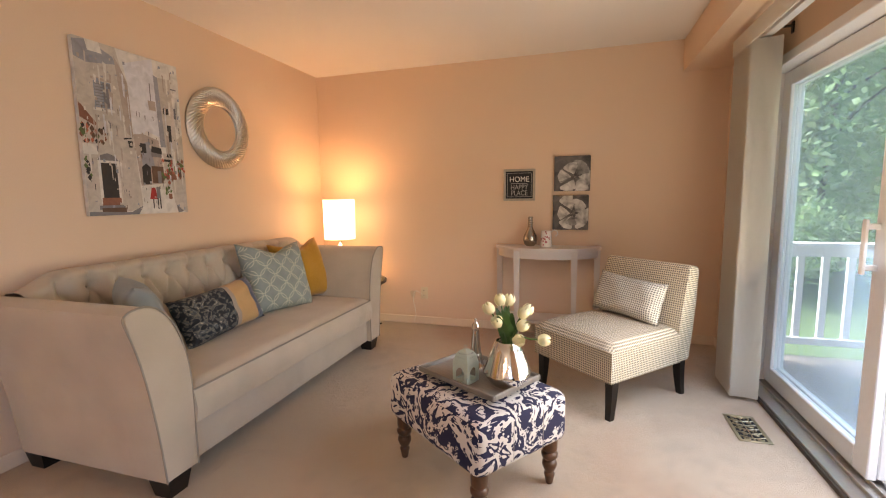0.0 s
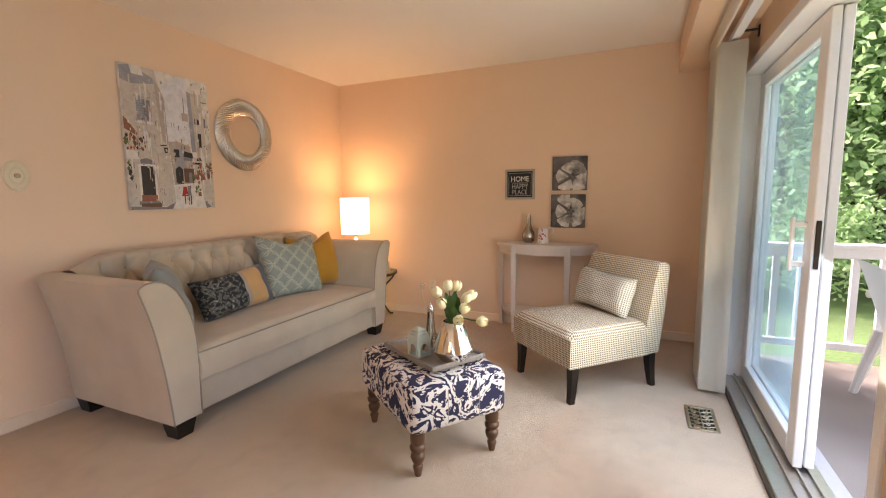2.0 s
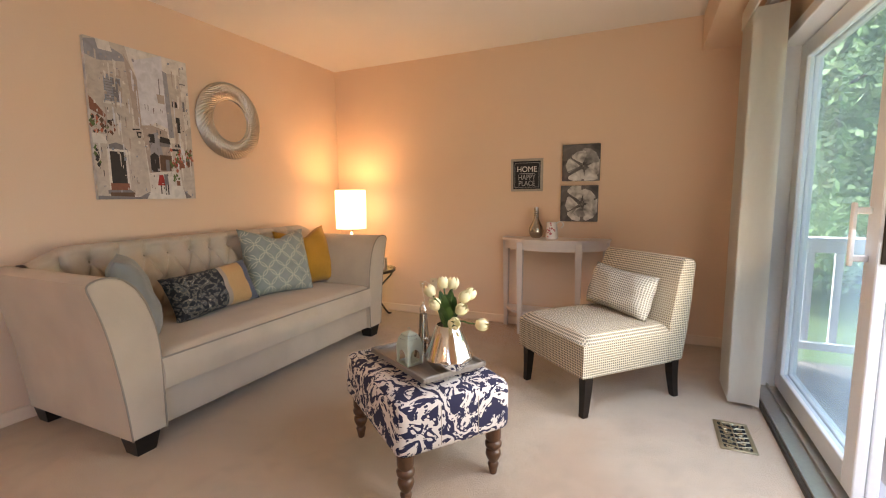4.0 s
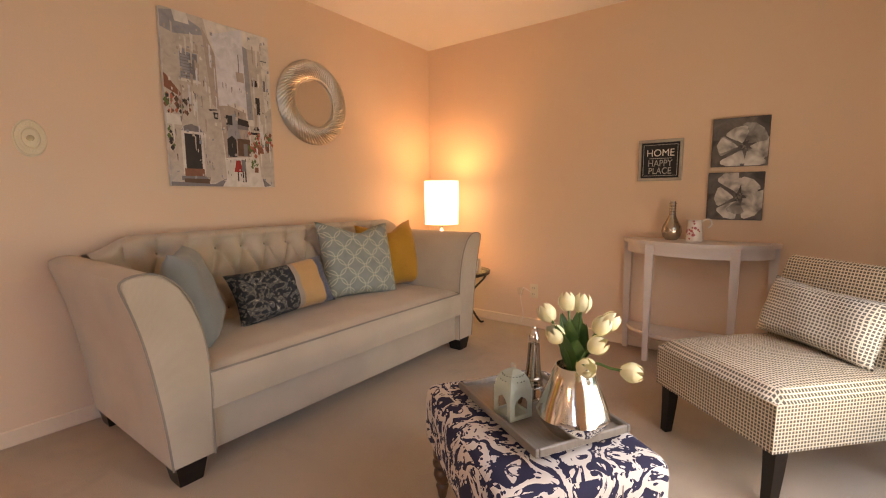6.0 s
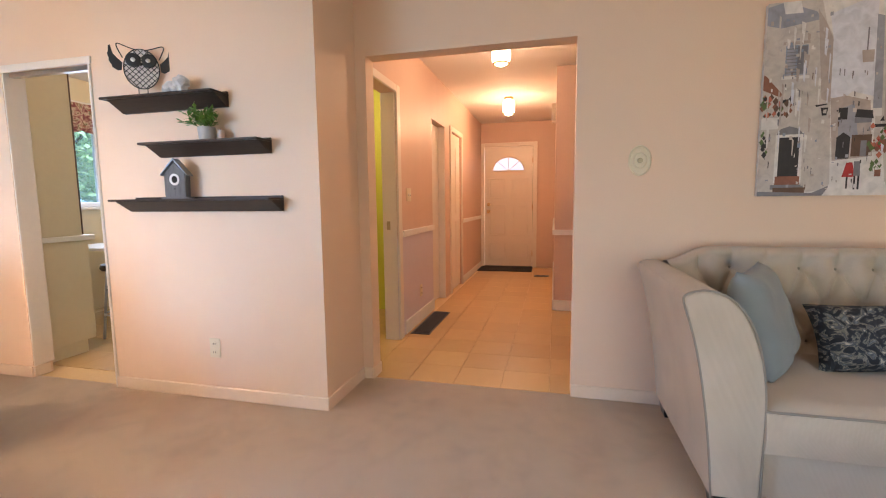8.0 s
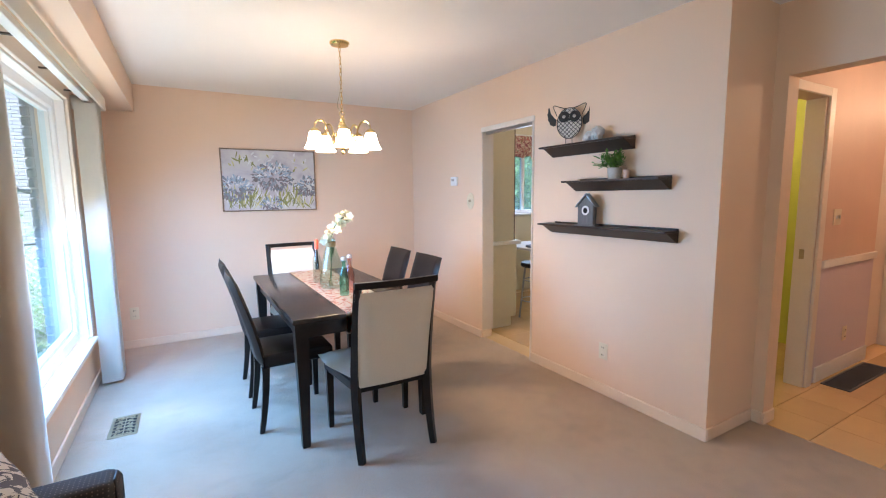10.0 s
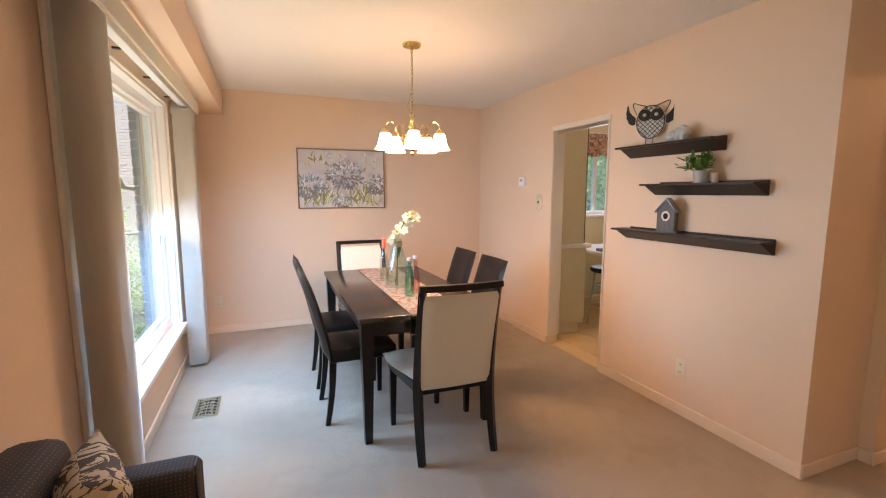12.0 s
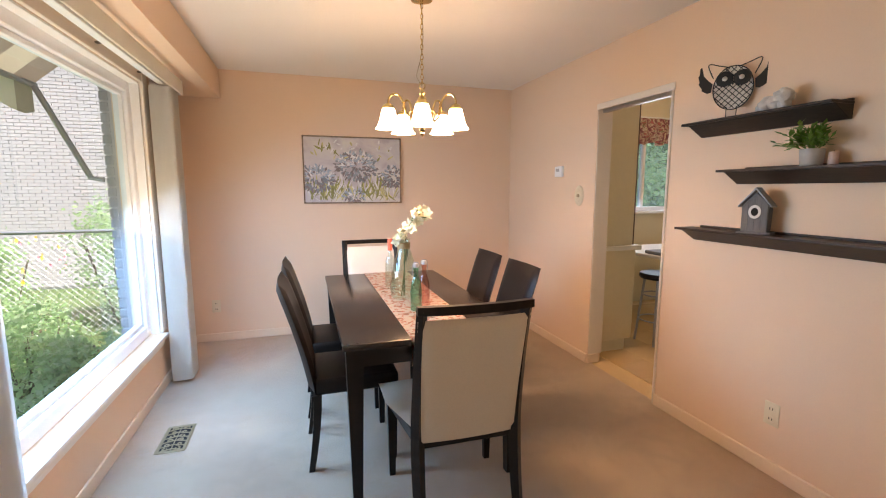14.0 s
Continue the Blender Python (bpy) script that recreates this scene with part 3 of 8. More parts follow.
def leg_taper(bm, x, y, z0, z1, s0, s1, dx=0.0, dy=0.0):
    """A square leg, s0 wide at the foot and s1 at the top; the foot is pushed out by dx, dy."""
    n = 5
    rings = []
    for i in range(n + 1):
        t = i / n
        s = (s0 + (s1 - s0) * t) / 2
        k = (1 - t) ** 1.8
        cx, cy, z = x + dx * k, y + dy * k, z0 + (z1 - z0) * t
        rings.append([bm.verts.new((cx + a * s, cy + b * s, z)) for a, b in ((-1, -1), (1, -1), (1, 1), (-1, 1))])
    for a, b in zip(rings, rings[1:]):
        for j in range(4):
            bm.faces.new((a[j], a[(j + 1) % 4], b[(j + 1) % 4], b[j]))
    bm.faces.new(rings[0][::-1])
    bm.faces.new(rings[-1])


def cushion_bm(w, h, d, n=18, pinch=0.10, dent=0.0, seed=0):
    """A stuffed cushion standing in the x-z plane, w wide, h high, d thick, with pointed corners."""
    bm = BM()
    rnd = random.Random(seed)
    ph = [rnd.uniform(0, 6.28) for _ in range(4)]
    def pt(u, v, s):
        a, b = 2 * u - 1, 2 * v - 1
        x = a * w / 2 * (1 - pinch * (1 - b * b) * abs(a) ** 3 * 0.7)
        z = b * h / 2 * (1 - pinch * (1 - a * a) * abs(b) ** 3)
        if b > 0:
            z -= dent * h * b ** 3 * math.exp(-(a / 0.45) ** 2)
        f = max(0.0, (1 - a ** 4) * (1 - b ** 4)) ** 0.55
        wr = 0.008 * math.sin(7 * a + ph[0] + 2 * b) * f + 0.006 * math.sin(9 * b + ph[1] - 3 * a) * f
        return Vector((x, s * (d / 2 * f + wr * 0.6), z))
    g1 = sheet(bm, lambda u, v: pt(u, v, -1), n, n)
    g2 = sheet(bm, lambda u, v: pt(u, v, 1), n, n)
    bmesh.ops.remove_doubles(bm, verts=bm.verts[:], dist=0.0008)
    return bm


def curve_pts(pts, n=6, closed=False):
    """A smooth line through points."""
    P = [Vector(p) for p in pts]
    k = len(P)
    out = []
    for i in range(k if closed else k - 1):
        p0 = P[(i - 1) % k] if (closed or i) else P[0]
        p1, p2 = P[i], P[(i + 1) % k]
        p3 = P[(i + 2) % k] if (closed or i < k - 2) else P[-1]
        for j in range(n):
            t = j / n
            out.append(0.5 * ((2 * p1) + (p2 - p0) * t + (2 * p0 - 5 * p1 + 4 * p2 - p3) * t * t + (3 * p1 - p0 - 3 * p2 + p3) * t ** 3))
    if not closed:
        out.append(P[-1])
    return out


def I():
    return Matrix.Identity(4)

# ---------- the shell of the rooms ----------
WX, SX, CX = 3.63, 0.0, 0.485      # window wall, sofa wall, shelf wall
YF, YD, YC = 4.365, -3.838, -0.15  # far wall, dining wall, recess corner
H, T = 2.44, 0.12
HX, HY0, HY1, HH = -5.2, -0.19, 1.07, 2.50  # hall: end wall, its two sides, ceiling


def wall_run(name, material, boxes, label):
    bm = BM()
    for b in boxes:
        box(bm, *b)
    return solid(name, bm, material, label, smooth=False)


bm = BM()
box(bm, -0.02, WX + 0.02, YC, YF + T, -0.1, 0.0)
box(bm, CX - 0.03, WX + 0.02, YD - T, YC, -0.1, 0.0)
solid("floor", bm, "carpet", "worn beige wall-to-wall carpet with stains", smooth=False)
bm = BM()
box(bm, HX - T, -0.02, -2.3, 2.7, -0.1, -0.006)
box(bm, -2.6, CX - 0.03, -4.1, -2.3, -0.1, -0.006)
box(bm, -0.02, CX - 0.03, -2.3, YC - 0.05, -0.1, -0.006)
hall_floor = solid("floor_hall", bm, "grout", "tan tiled floor with pale joints", smooth=False)

bm = BM()
box(bm, -T, WX + T, YC, YF + T, H, H + 0.1)
box(bm, CX - T, WX + T, YD - T, YC, H, H + 0.1)
solid("ceiling", bm, "ceiling", "off-white painted ceiling", smooth=False)
bm = BM()
box(bm, HX - T, -T, -2.3, 2.7, HH, HH + 0.1)
box(bm, -2.6, CX - T, -4.1, -0.30, HH + 0.004, HH + 0.1)
solid("ceiling_hall", bm, "ceiling", "off-white hall ceiling", smooth=False)

wall_run("wall_west", "wall", [(-T, SX, 1.17, YF + T, 0, H), (-T, SX, -0.08, 1.17, 2.047, HH), (-T, SX, YC - 0.1, -0.08, 0, H)], "peach painted wall behind the sofa with a wide opening")
wall_run("wall_recess", "wall", [(0.0, CX, YC - T, YC, 0, H)], "peach painted return wall")
wall_run("wall_shelves", "wall", [(CX - T, CX, -1.62, YC - T, 0, H), (CX - T, CX, YD - T, -2.35, 0, H), (CX - T, CX, -2.35, -1.62, 2.015, H)], "peach painted wall carrying dark shelves, with a kitchen doorway")
wall_run("wall_south", "wall", [(CX, WX + T, YD - T, YD, 0, H)], "peach painted dining end wall")
wall_run("wall_north", "wall", [(SX, WX + T, YF, YF + T, 0, H)], "peach painted end wall")
WIN = (-2.86, -0.95, 0.40, 2.09)    # dining window: y0, y1, z0, z1
PAT = (1.60, 3.66, 0.0, 2.0)        # patio door
wall_run("wall_east", "wall", [
    (WX, WX + 0.16, YD, WIN[0], 0, H), (WX, WX + 0.16, WIN[0], WIN[1], 0, WIN[2]), (WX, WX + 0.16, WIN[0], WIN[1], WIN[3], H),
    (WX, WX + 0.16, WIN[1], PAT[0], 0, H), (WX, WX + 0.16, PAT[0], PAT[1], PAT[3], H), (WX, WX + 0.16, PAT[1], YF, 0, H)], "peach painted outer wall with patio door and window")
wall_run("beam", "wall", [(3.30, WX, YD, YF, 2.195, H)], "peach painted boxed beam above the windows")

# hall and the rooms beside it
wall_run("wall_hall_left", "wall_hall", [
    (-0.20, -T, HY0 - T, HY0, 0, HH), (-0.82, -0.20, HY0 - T, HY0, 2.03, HH), (-1.92, -0.82, HY0 - T, HY0, 0.86, HH),
    (-2.50, -1.92, HY0 - T, HY0, 2.02, HH), (-2.80, -2.50, HY0 - T, HY0, 0, HH), (-3.42, -2.80, HY0 - T, HY0, 2.02, HH), (HX, -3.42, HY0 - T, HY0, 0, HH)], "pink striped hall wall with doorways")
wall_run("wainscot_hall", "wall_lilac", [(-1.92, -0.82, HY0 - T, HY0, 0, 0.86)], "lilac painted lower hall wall")
wall_run("wall_hall_right", "wall_hall", [(HX, -2.25, HY1, HY1 + T, 0, HH), (-2.25, -2.13, HY1, 2.6, 0, HH)], "pink hall wall with a chair rail")
wall_run("wall_hall_end", "wall_hall", [(HX - T, HX, -2.3, -0.17, 0, HH), (HX - T, HX, 0.73, 2.7, 0, HH), (HX - T, HX, -0.17, 0.73, 2.13, HH)], "pink wall round the front door")
wall_run("wall_hall_side", "wall_hall", [(-2.13, -T, 2.5, 2.6, 0, HH)], "pink wall closing the side hall")
wall_run("wall_powder_room", "wall_green", [(-1.9, -T, -1.6, -1.5, 0, HH), (-T - 0.02, -T, -1.5, HY0 - T, 0, HH), (-1.9, -1.8, -1.5, HY0 - T, 0, HH)], "lime green painted wall of a small room")
wall_run("wall_hall_room", "wall_cream", [(-5.2, -1.9, -1.5, -1.4, 0, HH)], "cream wall seen through hall doorways")
wall_run("wall_kitchen", "wall_cream", [(-2.6, -2.5, -4.1, -0.3, 0, HH), (-2.5, -1.95, -4.1, -3.9, 0, HH), (-0.75, CX - T, -4.1, -3.9, 0, HH), (-1.95, -0.75, -4.1, -3.9, 0, 1.14), (-1.95, -0.75, -4.1, -3.9, 2.1, HH), (-2.5, CX - T, -1.72, -1.61, 0, HH)], "cream kitchen wall with a window")


# ---------- trim ----------
def strip(name, material, boxes, label, bevel=0.004):
    bm = BM()
    for b in boxes:
        box(bm, *b, bevel=bevel, seg=1)
    return solid(name, bm, material, label, smooth=False)


BB = 0.075
strip("baseboard", "base_trim", [
    (SX, SX + 0.014, 1.17, YF, 0, BB), (SX + 0.014, WX, YF - 0.014, YF, 0, BB), (0.0, CX, YC, YC + 0.012, 0, BB), (CX, CX + 0.014, -1.62, YC + 0.012, 0, BB),
    (CX, CX + 0.014, YD, -2.35, 0, BB), (CX + 0.014, WX, YD, YD + 0.014, 0, BB), (WX - 0.014, WX, YD + 0.014, PAT[0] - 0.06, 0, BB), (WX - 0.014, WX, PAT[1] + 0.06, YF - 0.014, 0, BB),
    (CX - 0.10, CX, -2.35, -2.338, 0, BB), (SX, SX + 0.014, YC + 0.012, -0.08, 0, BB), (-T, SX + 0.014, -0.08, -0.068, 0, BB)], "cream painted baseboard")
strip("baseboard_hall", "white", [(-1.92, -0.97, HY0, HY0 + 0.014, 0, 0.12), (HX, -3.5, HY0, HY0 + 0.014, 0, 0.10), (-2.13, -2.116, HY1, 2.5, 0, 0.11), (HX, -2.13, HY1 - 0.014, HY1, 0, 0.11)], "white painted hall baseboard")
strip("chair_rail", "white", [(-1.92, -0.93, HY0, HY0 + 0.022, 0.86, 0.915), (-2.13, -2.108, HY1 - 0.02, 2.5, 0.80, 0.855), (HX, -2.13, HY1 - 0.022, HY1, 0.80, 0.855), (HX, -3.5, HY0, HY0 + 0.022, 0.86, 0.915)], "white moulded chair rail")
strip("trim_doorways", "trim", [
    (-0.20, -0.14, HY0, HY0 + 0.018, 0, 2.09), (-0.90, -0.82, HY0, HY0 + 0.018, 0, 2.09), (-0.82, -0.20, HY0, HY0 + 0.018, 2.03, 2.09),
    (-0.819, -0.805, HY0 - T, HY0 - 0.001, 0, 2.029),
    (-2.499, -2.485, HY0 - T, HY0 - 0.001, 0, 2.019), (-1.935, -1.921, HY0 - T, HY0 - 0.001, 0, 2.019),
    (-2.80, -2.74, HY0, HY0 + 0.018, 0, 2.08), (-3.48, -3.42, HY0, HY0 + 0.018, 0, 2.08), (-3.42, -2.80, HY0, HY0 + 0.018, 2.02, 2.08)], "cream door casings along the hall")
strip("trim_kitchen_doorway", "trim", [(CX, CX + 0.012, -2.35, -1.61, 1.99, 2.035), (CX - T, CX + 0.012, -1.635, -1.62, 0, 1.99), (CX - T - 0.01, CX - 0.001, -2.349, -2.341, BB, 2.014)], "cream metal trim round the kitchen doorway")
bm = BM()
box(bm, CX - 0.07, CX - 0.035, -2.34, -1.635, 1.972, 2.0, 0.003, 1)
solid("door_track", bm, "silver", "metal pocket-door track under the lintel", smooth=False)


strip("trim_window", "trim", [(WX - 0.022, WX - 0.001, WIN[1] + 0.012, WIN[1] + 0.10, 0.09, 2.19), (WX - 0.022, WX - 0.001, WIN[0] - 0.10, WIN[0] - 0.002, 0.40, 2.19), (WX - 0.022, WX - 0.001, WIN[0], WIN[1] + 0.01, WIN[3] + 0.002, 2.19)], "cream casing board beside the dining window")


# ---------- windows and doors ----------
def pane_x(bm, x, y0, y1, z0, z1):
    bm.faces.new([bm.verts.new(c) for c in ((x, y0, z0), (x, y0, z1), (x, y1, z1), (x, y1, z0))])


def patio_door():
    th = thing("door_1", I(), "white vinyl sliding patio door standing half open", "sliding door", kind="structure")
    y0, y1, z0, z1 = PAT
    bm = BM()
    for b in ((WX - 0.01, WX + 0.17, y1 - 0.05, y1, z0, z1), (WX - 0.01, WX + 0.17, y0, y0 + 0.05, z0, z1), (WX - 0.01, WX + 0.17, y0, y1, z1 - 0.045, z1 + 0.012)):
        box(bm, *b, bevel=0.004, seg=1)
    part("door_frame", bm, "vinyl", th, smooth=False)
    bm = BM()
    box(bm, WX - 0.03, WX + 0.19, y0, y1, 0.0, 0.028, 0.004, 1)
    for x in (WX + 0.04, WX + 0.092, WX + 0.136):
        box(bm, x, x + 0.008, y0 + 0.05, y1 - 0.05, 0.028, 0.044)
    part("track", bm, "silver", th, "worn metal door track")
    bm = BM()
    box(bm, WX - 0.045, WX - 0.03, y0, y1, 0.0, 0.022)
    part("threshold", bm, "iron", th, "dark worn threshold strip")

    def leaf(name, x, a, b, w):
        o = part(name, BM(), "vinyl", th)
        bm = BM()
        zl, zh = 0.045, z1 - 0.05
        box(bm, x, x + 0.036, a, a + w, zl, zh, 0.004, 1)
        box(bm, x, x + 0.036, b - w, b, zl, zh, 0.004, 1)
        box(bm, x, x + 0.036, a + w, b - w, zl, zl + 0.10, 0.004, 1)
        box(bm, x, x + 0.036, a + w, b - w, zh - 0.085, zh, 0.004, 1)
        part("stile_frame", bm, "vinyl", o, smooth=False)
        bm = BM()
        pane_x(bm, x + 0.018, a + w - 0.01, b - w + 0.01, zl + 0.09, zh - 0.075)
        g = part("glass_pane", bm, "pane_dusty", o, "bluish glass pane with outdoor haze mixed in", smooth=False)
        g.visible_shadow = False
        return o
    inner = leaf("sliding_panel", WX + 0.078, 2.50, 3.60, 0.10)
    leaf("fixed_panel", WX + 0.122, 2.51, 3.608, 0.085)
    bm = BM()
    for z in (0.93, 1.10):
        box(bm, WX + 0.030, WX + 0.078, 2.560, 2.580, z - 0.012, z + 0.012, 0.004, 1)
    box(bm, WX + 0.022, WX + 0.036, 2.556, 2.586, 0.90, 1.13, 0.006, 2)
    part("pull_handle", bm, "vinyl", inner, "white D-shaped pull handle")
    bm = BM()
    box(bm, WX + 0.088, WX + 0.106, 2.494, 2.5005, 0.92, 1.12, 0.002, 1)
    part("latch_plate", bm, "iron", inner, "dark latch plate")
    return th


patio_door()


def dining_window():
    th = thing("window_1", I(), "large white-framed fixed window above a painted sill", "window", kind="structure")
    y0, y1, z0, z1 = WIN
    x = WX + 0.05
    bm = BM()
    w = 0.075
    for b in ((x, x + 0.08, y0, y0 + w, z0, z1), (x, x + 0.08, y1 - w, y1, z0, z1), (x, x + 0.08, y0 + w, y1 - w, z0, z0 + w), (x, x + 0.08, y0 + w, y1 - w, z1 - w, z1)):
        box(bm, *b, bevel=0.006, seg=1)
    i = w + 0.002
    for b in ((x + 0.02, x + 0.06, y0 + i, y0 + i + 0.025, z0 + i, z1 - i), (x + 0.02, x + 0.06, y1 - i - 0.025, y1 - i, z0 + i, z1 - i), (x + 0.02, x + 0.06, y0 + i + 0.025, y1 - i - 0.025, z0 + i, z0 + i + 0.025), (x + 0.02, x + 0.06, y0 + i + 0.025, y1 - i - 0.025, z1 - i - 0.025, z1 - i)):
        box(bm, *b, bevel=0.003, seg=1)
    part("window_frame", bm, "vinyl", th, smooth=False)
    bm = BM()
    pane_x(bm, x + 0.04, y0 + 0.09, y1 - 0.09, z0 + 0.09, z1 - 0.09)
    g = part("pane", bm, "pane", th, smooth=False)
    g.visible_shadow = False
    bm = BM()
    box(bm, WX - 0.05, x + 0.002, y0 - 0.03, y1 + 0.03, z0 - 0.03, z0 - 0.003, 0.005, 2)
    box(bm, WX - 0.022, WX - 0.001, y0 - 0.015, y1 + 0.015, z0 - 0.085, z0 - 0.03, 0.004, 1)
    part("window_sill", bm, "white", th)
    bm = BM()
    box(bm, WX - 0.0015, x, y0 - 0.0, y0 + 0.01, z0, z1)
    box(bm, WX - 0.0015, x, y1 - 0.01, y1, z0, z1)
    box(bm, WX - 0.0015, x, y0 + 0.01, y1 - 0.01, z1 - 0.01, z1)
    part("reveal", bm, "white", th, smooth=False)


dining_window()


def kitchen_window():
    th = thing("window_2", I(), "white kitchen window letting in daylight", "window", kind="structure")
    bm = BM()
    for b in ((-1.95, -1.90, -3.99, -3.91, 1.14, 2.1), (-0.80, -0.75, -3.99, -3.91, 1.14, 2.1), (-1.90, -0.80, -3.99, -3.91, 1.14, 1.19), (-1.90, -0.80, -3.99, -3.91, 2.05, 2.1), (-1.37, -1.33, -3.98, -3.92, 1.19, 2.05)):
        box(bm, *b, bevel=0.004, seg=1)
    part("window_frame", bm, "vinyl", th, smooth=False)
    bm = BM()
    box(bm, -1.90, -0.80, -3.955, -3.95, 1.19, 2.05)
    g = part("pane", bm, "pane_dusty", th, smooth=False)
    g.visible_shadow = False
    bm = BM()
    box(bm, -2.0, -0.70, -3.92, -3.84, 1.11, 1.14, 0.004, 1)
    part("window_sill", bm, "white", th)


kitchen_window()


def front_door():
    th = thing("door_2", I(), "closed cream front door with a fan-shaped glass light", "door", kind="structure")
    x = HX + 0.01
    y0, y1, z0, z1 = -0.125, 0.70, 0.005, 2.09
    bm = BM()
    box(bm, x - 0.04, x, y0, y1, z0, z1, 0.003, 1)
    part("door_leaf", bm, "trim", th, smooth=False)
    for (a, b, c, d) in ((0.06, 0.37, 0.12, 0.42), (0.46, 0.77, 0.12, 0.42), (0.06, 0.37, 0.55, 1.10), (0.46, 0.77, 0.55, 1.10), (0.06, 0.37, 1.20, 1.55), (0.46, 0.77, 1.20, 1.55)):
        bm = BM()
        ya, yb, za, zb = y0 + a, y0 + b, z0 + c, z0 + d
        for q in ((ya, yb, za, za + 0.02), (ya, yb, zb - 0.02, zb), (ya, ya + 0.02, za + 0.02, zb - 0.02), (yb - 0.02, yb, za + 0.02, zb - 0.02)):
            box(bm, x, x + 0.010, *q, bevel=0.003, seg=1)
        box(bm, x, x + 0.006, ya + 0.04, yb - 0.04, za + 0.04, zb - 0.04, 0.003, 1)
        part("door_panel", bm, "trim", th, smooth=False)
    cy, cz, r = (y0 + y1) / 2, 1.68, 0.27
    bm = BM()
    arc = [(cy + r * math.cos(a), cz + 0.85 * r * math.sin(a)) for a in np.linspace(0, math.pi, 19)]
    prism(bm, arc, x + 0.001, x + 0.006, "x")
    part("fan_light", bm, "fan", th, "fan-shaped glass light with daylight put in as glow")
    bm = BM()
    tube(bm, [(x + 0.008, a, b) for a, b in arc], 0.012, 6, closed=True)
    for k in (0.25, 0.5, 0.75):
        a = math.pi * k
        tube(bm, [(x + 0.008, cy, cz), (x + 0.008, cy + r * math.cos(a), cz + 0.85 * r * math.sin(a))], 0.006, 5)
    part("glazing_bars", bm, "trim", th)
    bm = BM()
    for b in ((x - 0.06, x + 0.012, -0.20, -0.13, 0, 2.16), (x - 0.06, x + 0.012, 0.705, 0.775, 0, 2.16), (x - 0.06, x + 0.012, -0.13, 0.705, 2.095, 2.16)):
        box(bm, *b, bevel=0.005, seg=1)
    part("door_casing", bm, "trim", th, smooth=False)
    bm = BM()
    box(bm, x - 0.05, x + 0.05, -0.13, 0.705, -0.006, 0.02, 0.004, 1)
    part("threshold", bm, "iron", th, "dark bronze threshold")
    for z in (0.98, 1.10):
        bm = BM()
        lathe(bm, [(0.028, 0), (0.028, 0.008), (0.012, 0.012), (0.012, 0.035), (0.03, 0.045), (0.03, 0.06), (0.0, 0.068)] if z < 1 else [(0.03, 0), (0.03, 0.012), (0.0, 0.018)], 16, pose(x, y0 + 0.07, z, 0, 90, 0))
        part("door_knob" if z < 1 else "deadbolt", bm, "brass", th, "brass")
    for z in (0.25, 1.05, 1.85):
        bm = BM()
        tube(bm, [(x + 0.006, y1 + 0.002, z - 0.05), (x + 0.006, y1 + 0.002, z + 0.05)], 0.008, 6)
        part("hinge", bm, "brass", th)


# Blue emission stands in for daylight behind the fan glass.
M["fan"] = glow("daylight_glow_fan_glass", (0.50, 0.68, 1.0), 0.24, (0.5, 0.6, 0.7))
front_door()

# closet door along the hall, and the pocket door of the small room
th = thing("door_3", I(), "closed cream panelled closet door in the hall", "door", kind="structure")
bm = BM()
box(bm, -3.42, -2.80, HY0 - 0.06, HY0 - 0.02, 0.01, 2.018, 0.003, 1)
part("door_leaf", bm, "trim", th, smooth=False)
for (a, b, c, d) in ((0.06, 0.28, 0.2, 0.9), (0.34, 0.56, 0.2, 0.9), (0.06, 0.28, 1.0, 1.85), (0.34, 0.56, 1.0, 1.85)):
    bm = BM()
    box(bm, -3.42 + a, -3.42 + b, HY0 - 0.021, HY0 - 0.012, c, d, 0.004, 1)
    part("door_panel", bm, "trim", th, smooth=False)
th = thing("door_5", I(), "closed plain cream door recessed in the hall wall", "door", kind="structure")
bm = BM()
box(bm, -2.485, -1.935, HY0 - 0.115, HY0 - 0.08, 0.01, 2.018, 0.003, 1)
part("door_leaf", bm, "trim", th, smooth=False)
th = thing("door_4", I(), "cream door standing open into a lime green room", "door", kind="structure")
bm = BM()
box(bm, -0.245, -0.21, HY0 - 0.80, HY0 - T - 0.01, 0.01, 2.0, 0.003, 1)
part("door_leaf", bm, "trim", th, smooth=False)
bm = BM()
box(bm, -0.8045, -0.801, HY0 - 0.085, HY0 - 0.055, 0.93, 1.0, 0.002, 1)
part("strike_plate", bm, "antique", th, "brass strike plate")


# ---------- blinds ----------
def blind_stack(y0, y1, n, label, x0=3.455, x1=3.585, lean=0.0, bow=0.010):
    th = thing("vertical_blind", pose(0, 0, 0), label, "blind", "vertical blinds")
    for i in range(n):
        y = y0 + (y1 - y0) * i / (n - 1)
        bm = BM()
        def f(u, v, y=y):
            arch = bow * (1 - (2 * u - 1) ** 2)
            return Vector((x0 + (x1 - x0) * u, y + arch + lean * (u - 0.5), 0.025 + 2.06 * v))
        sheet(bm, f, 5, 6)
        r = bmesh.ops.solidify(bm, geom=bm.faces[:], thickness=0.0015)
        part("slat", bm, "slat", th)
    return th


blind_stack(3.275, 3.575, 20, "ivory vertical blind drawn to a stack beside the patio door", 3.43, 3.572, lean=-0.02, bow=0.014)
blind_stack(-3.07, -2.90, 12, "ivory vertical blind stacked at the end of the dining window", lean=0.02)
blind_stack(-0.95, -0.83, 9, "ivory vertical blind stacked beside the dining window near the armchair", 3.458, 3.588, lean=-0.02, bow=0.012)


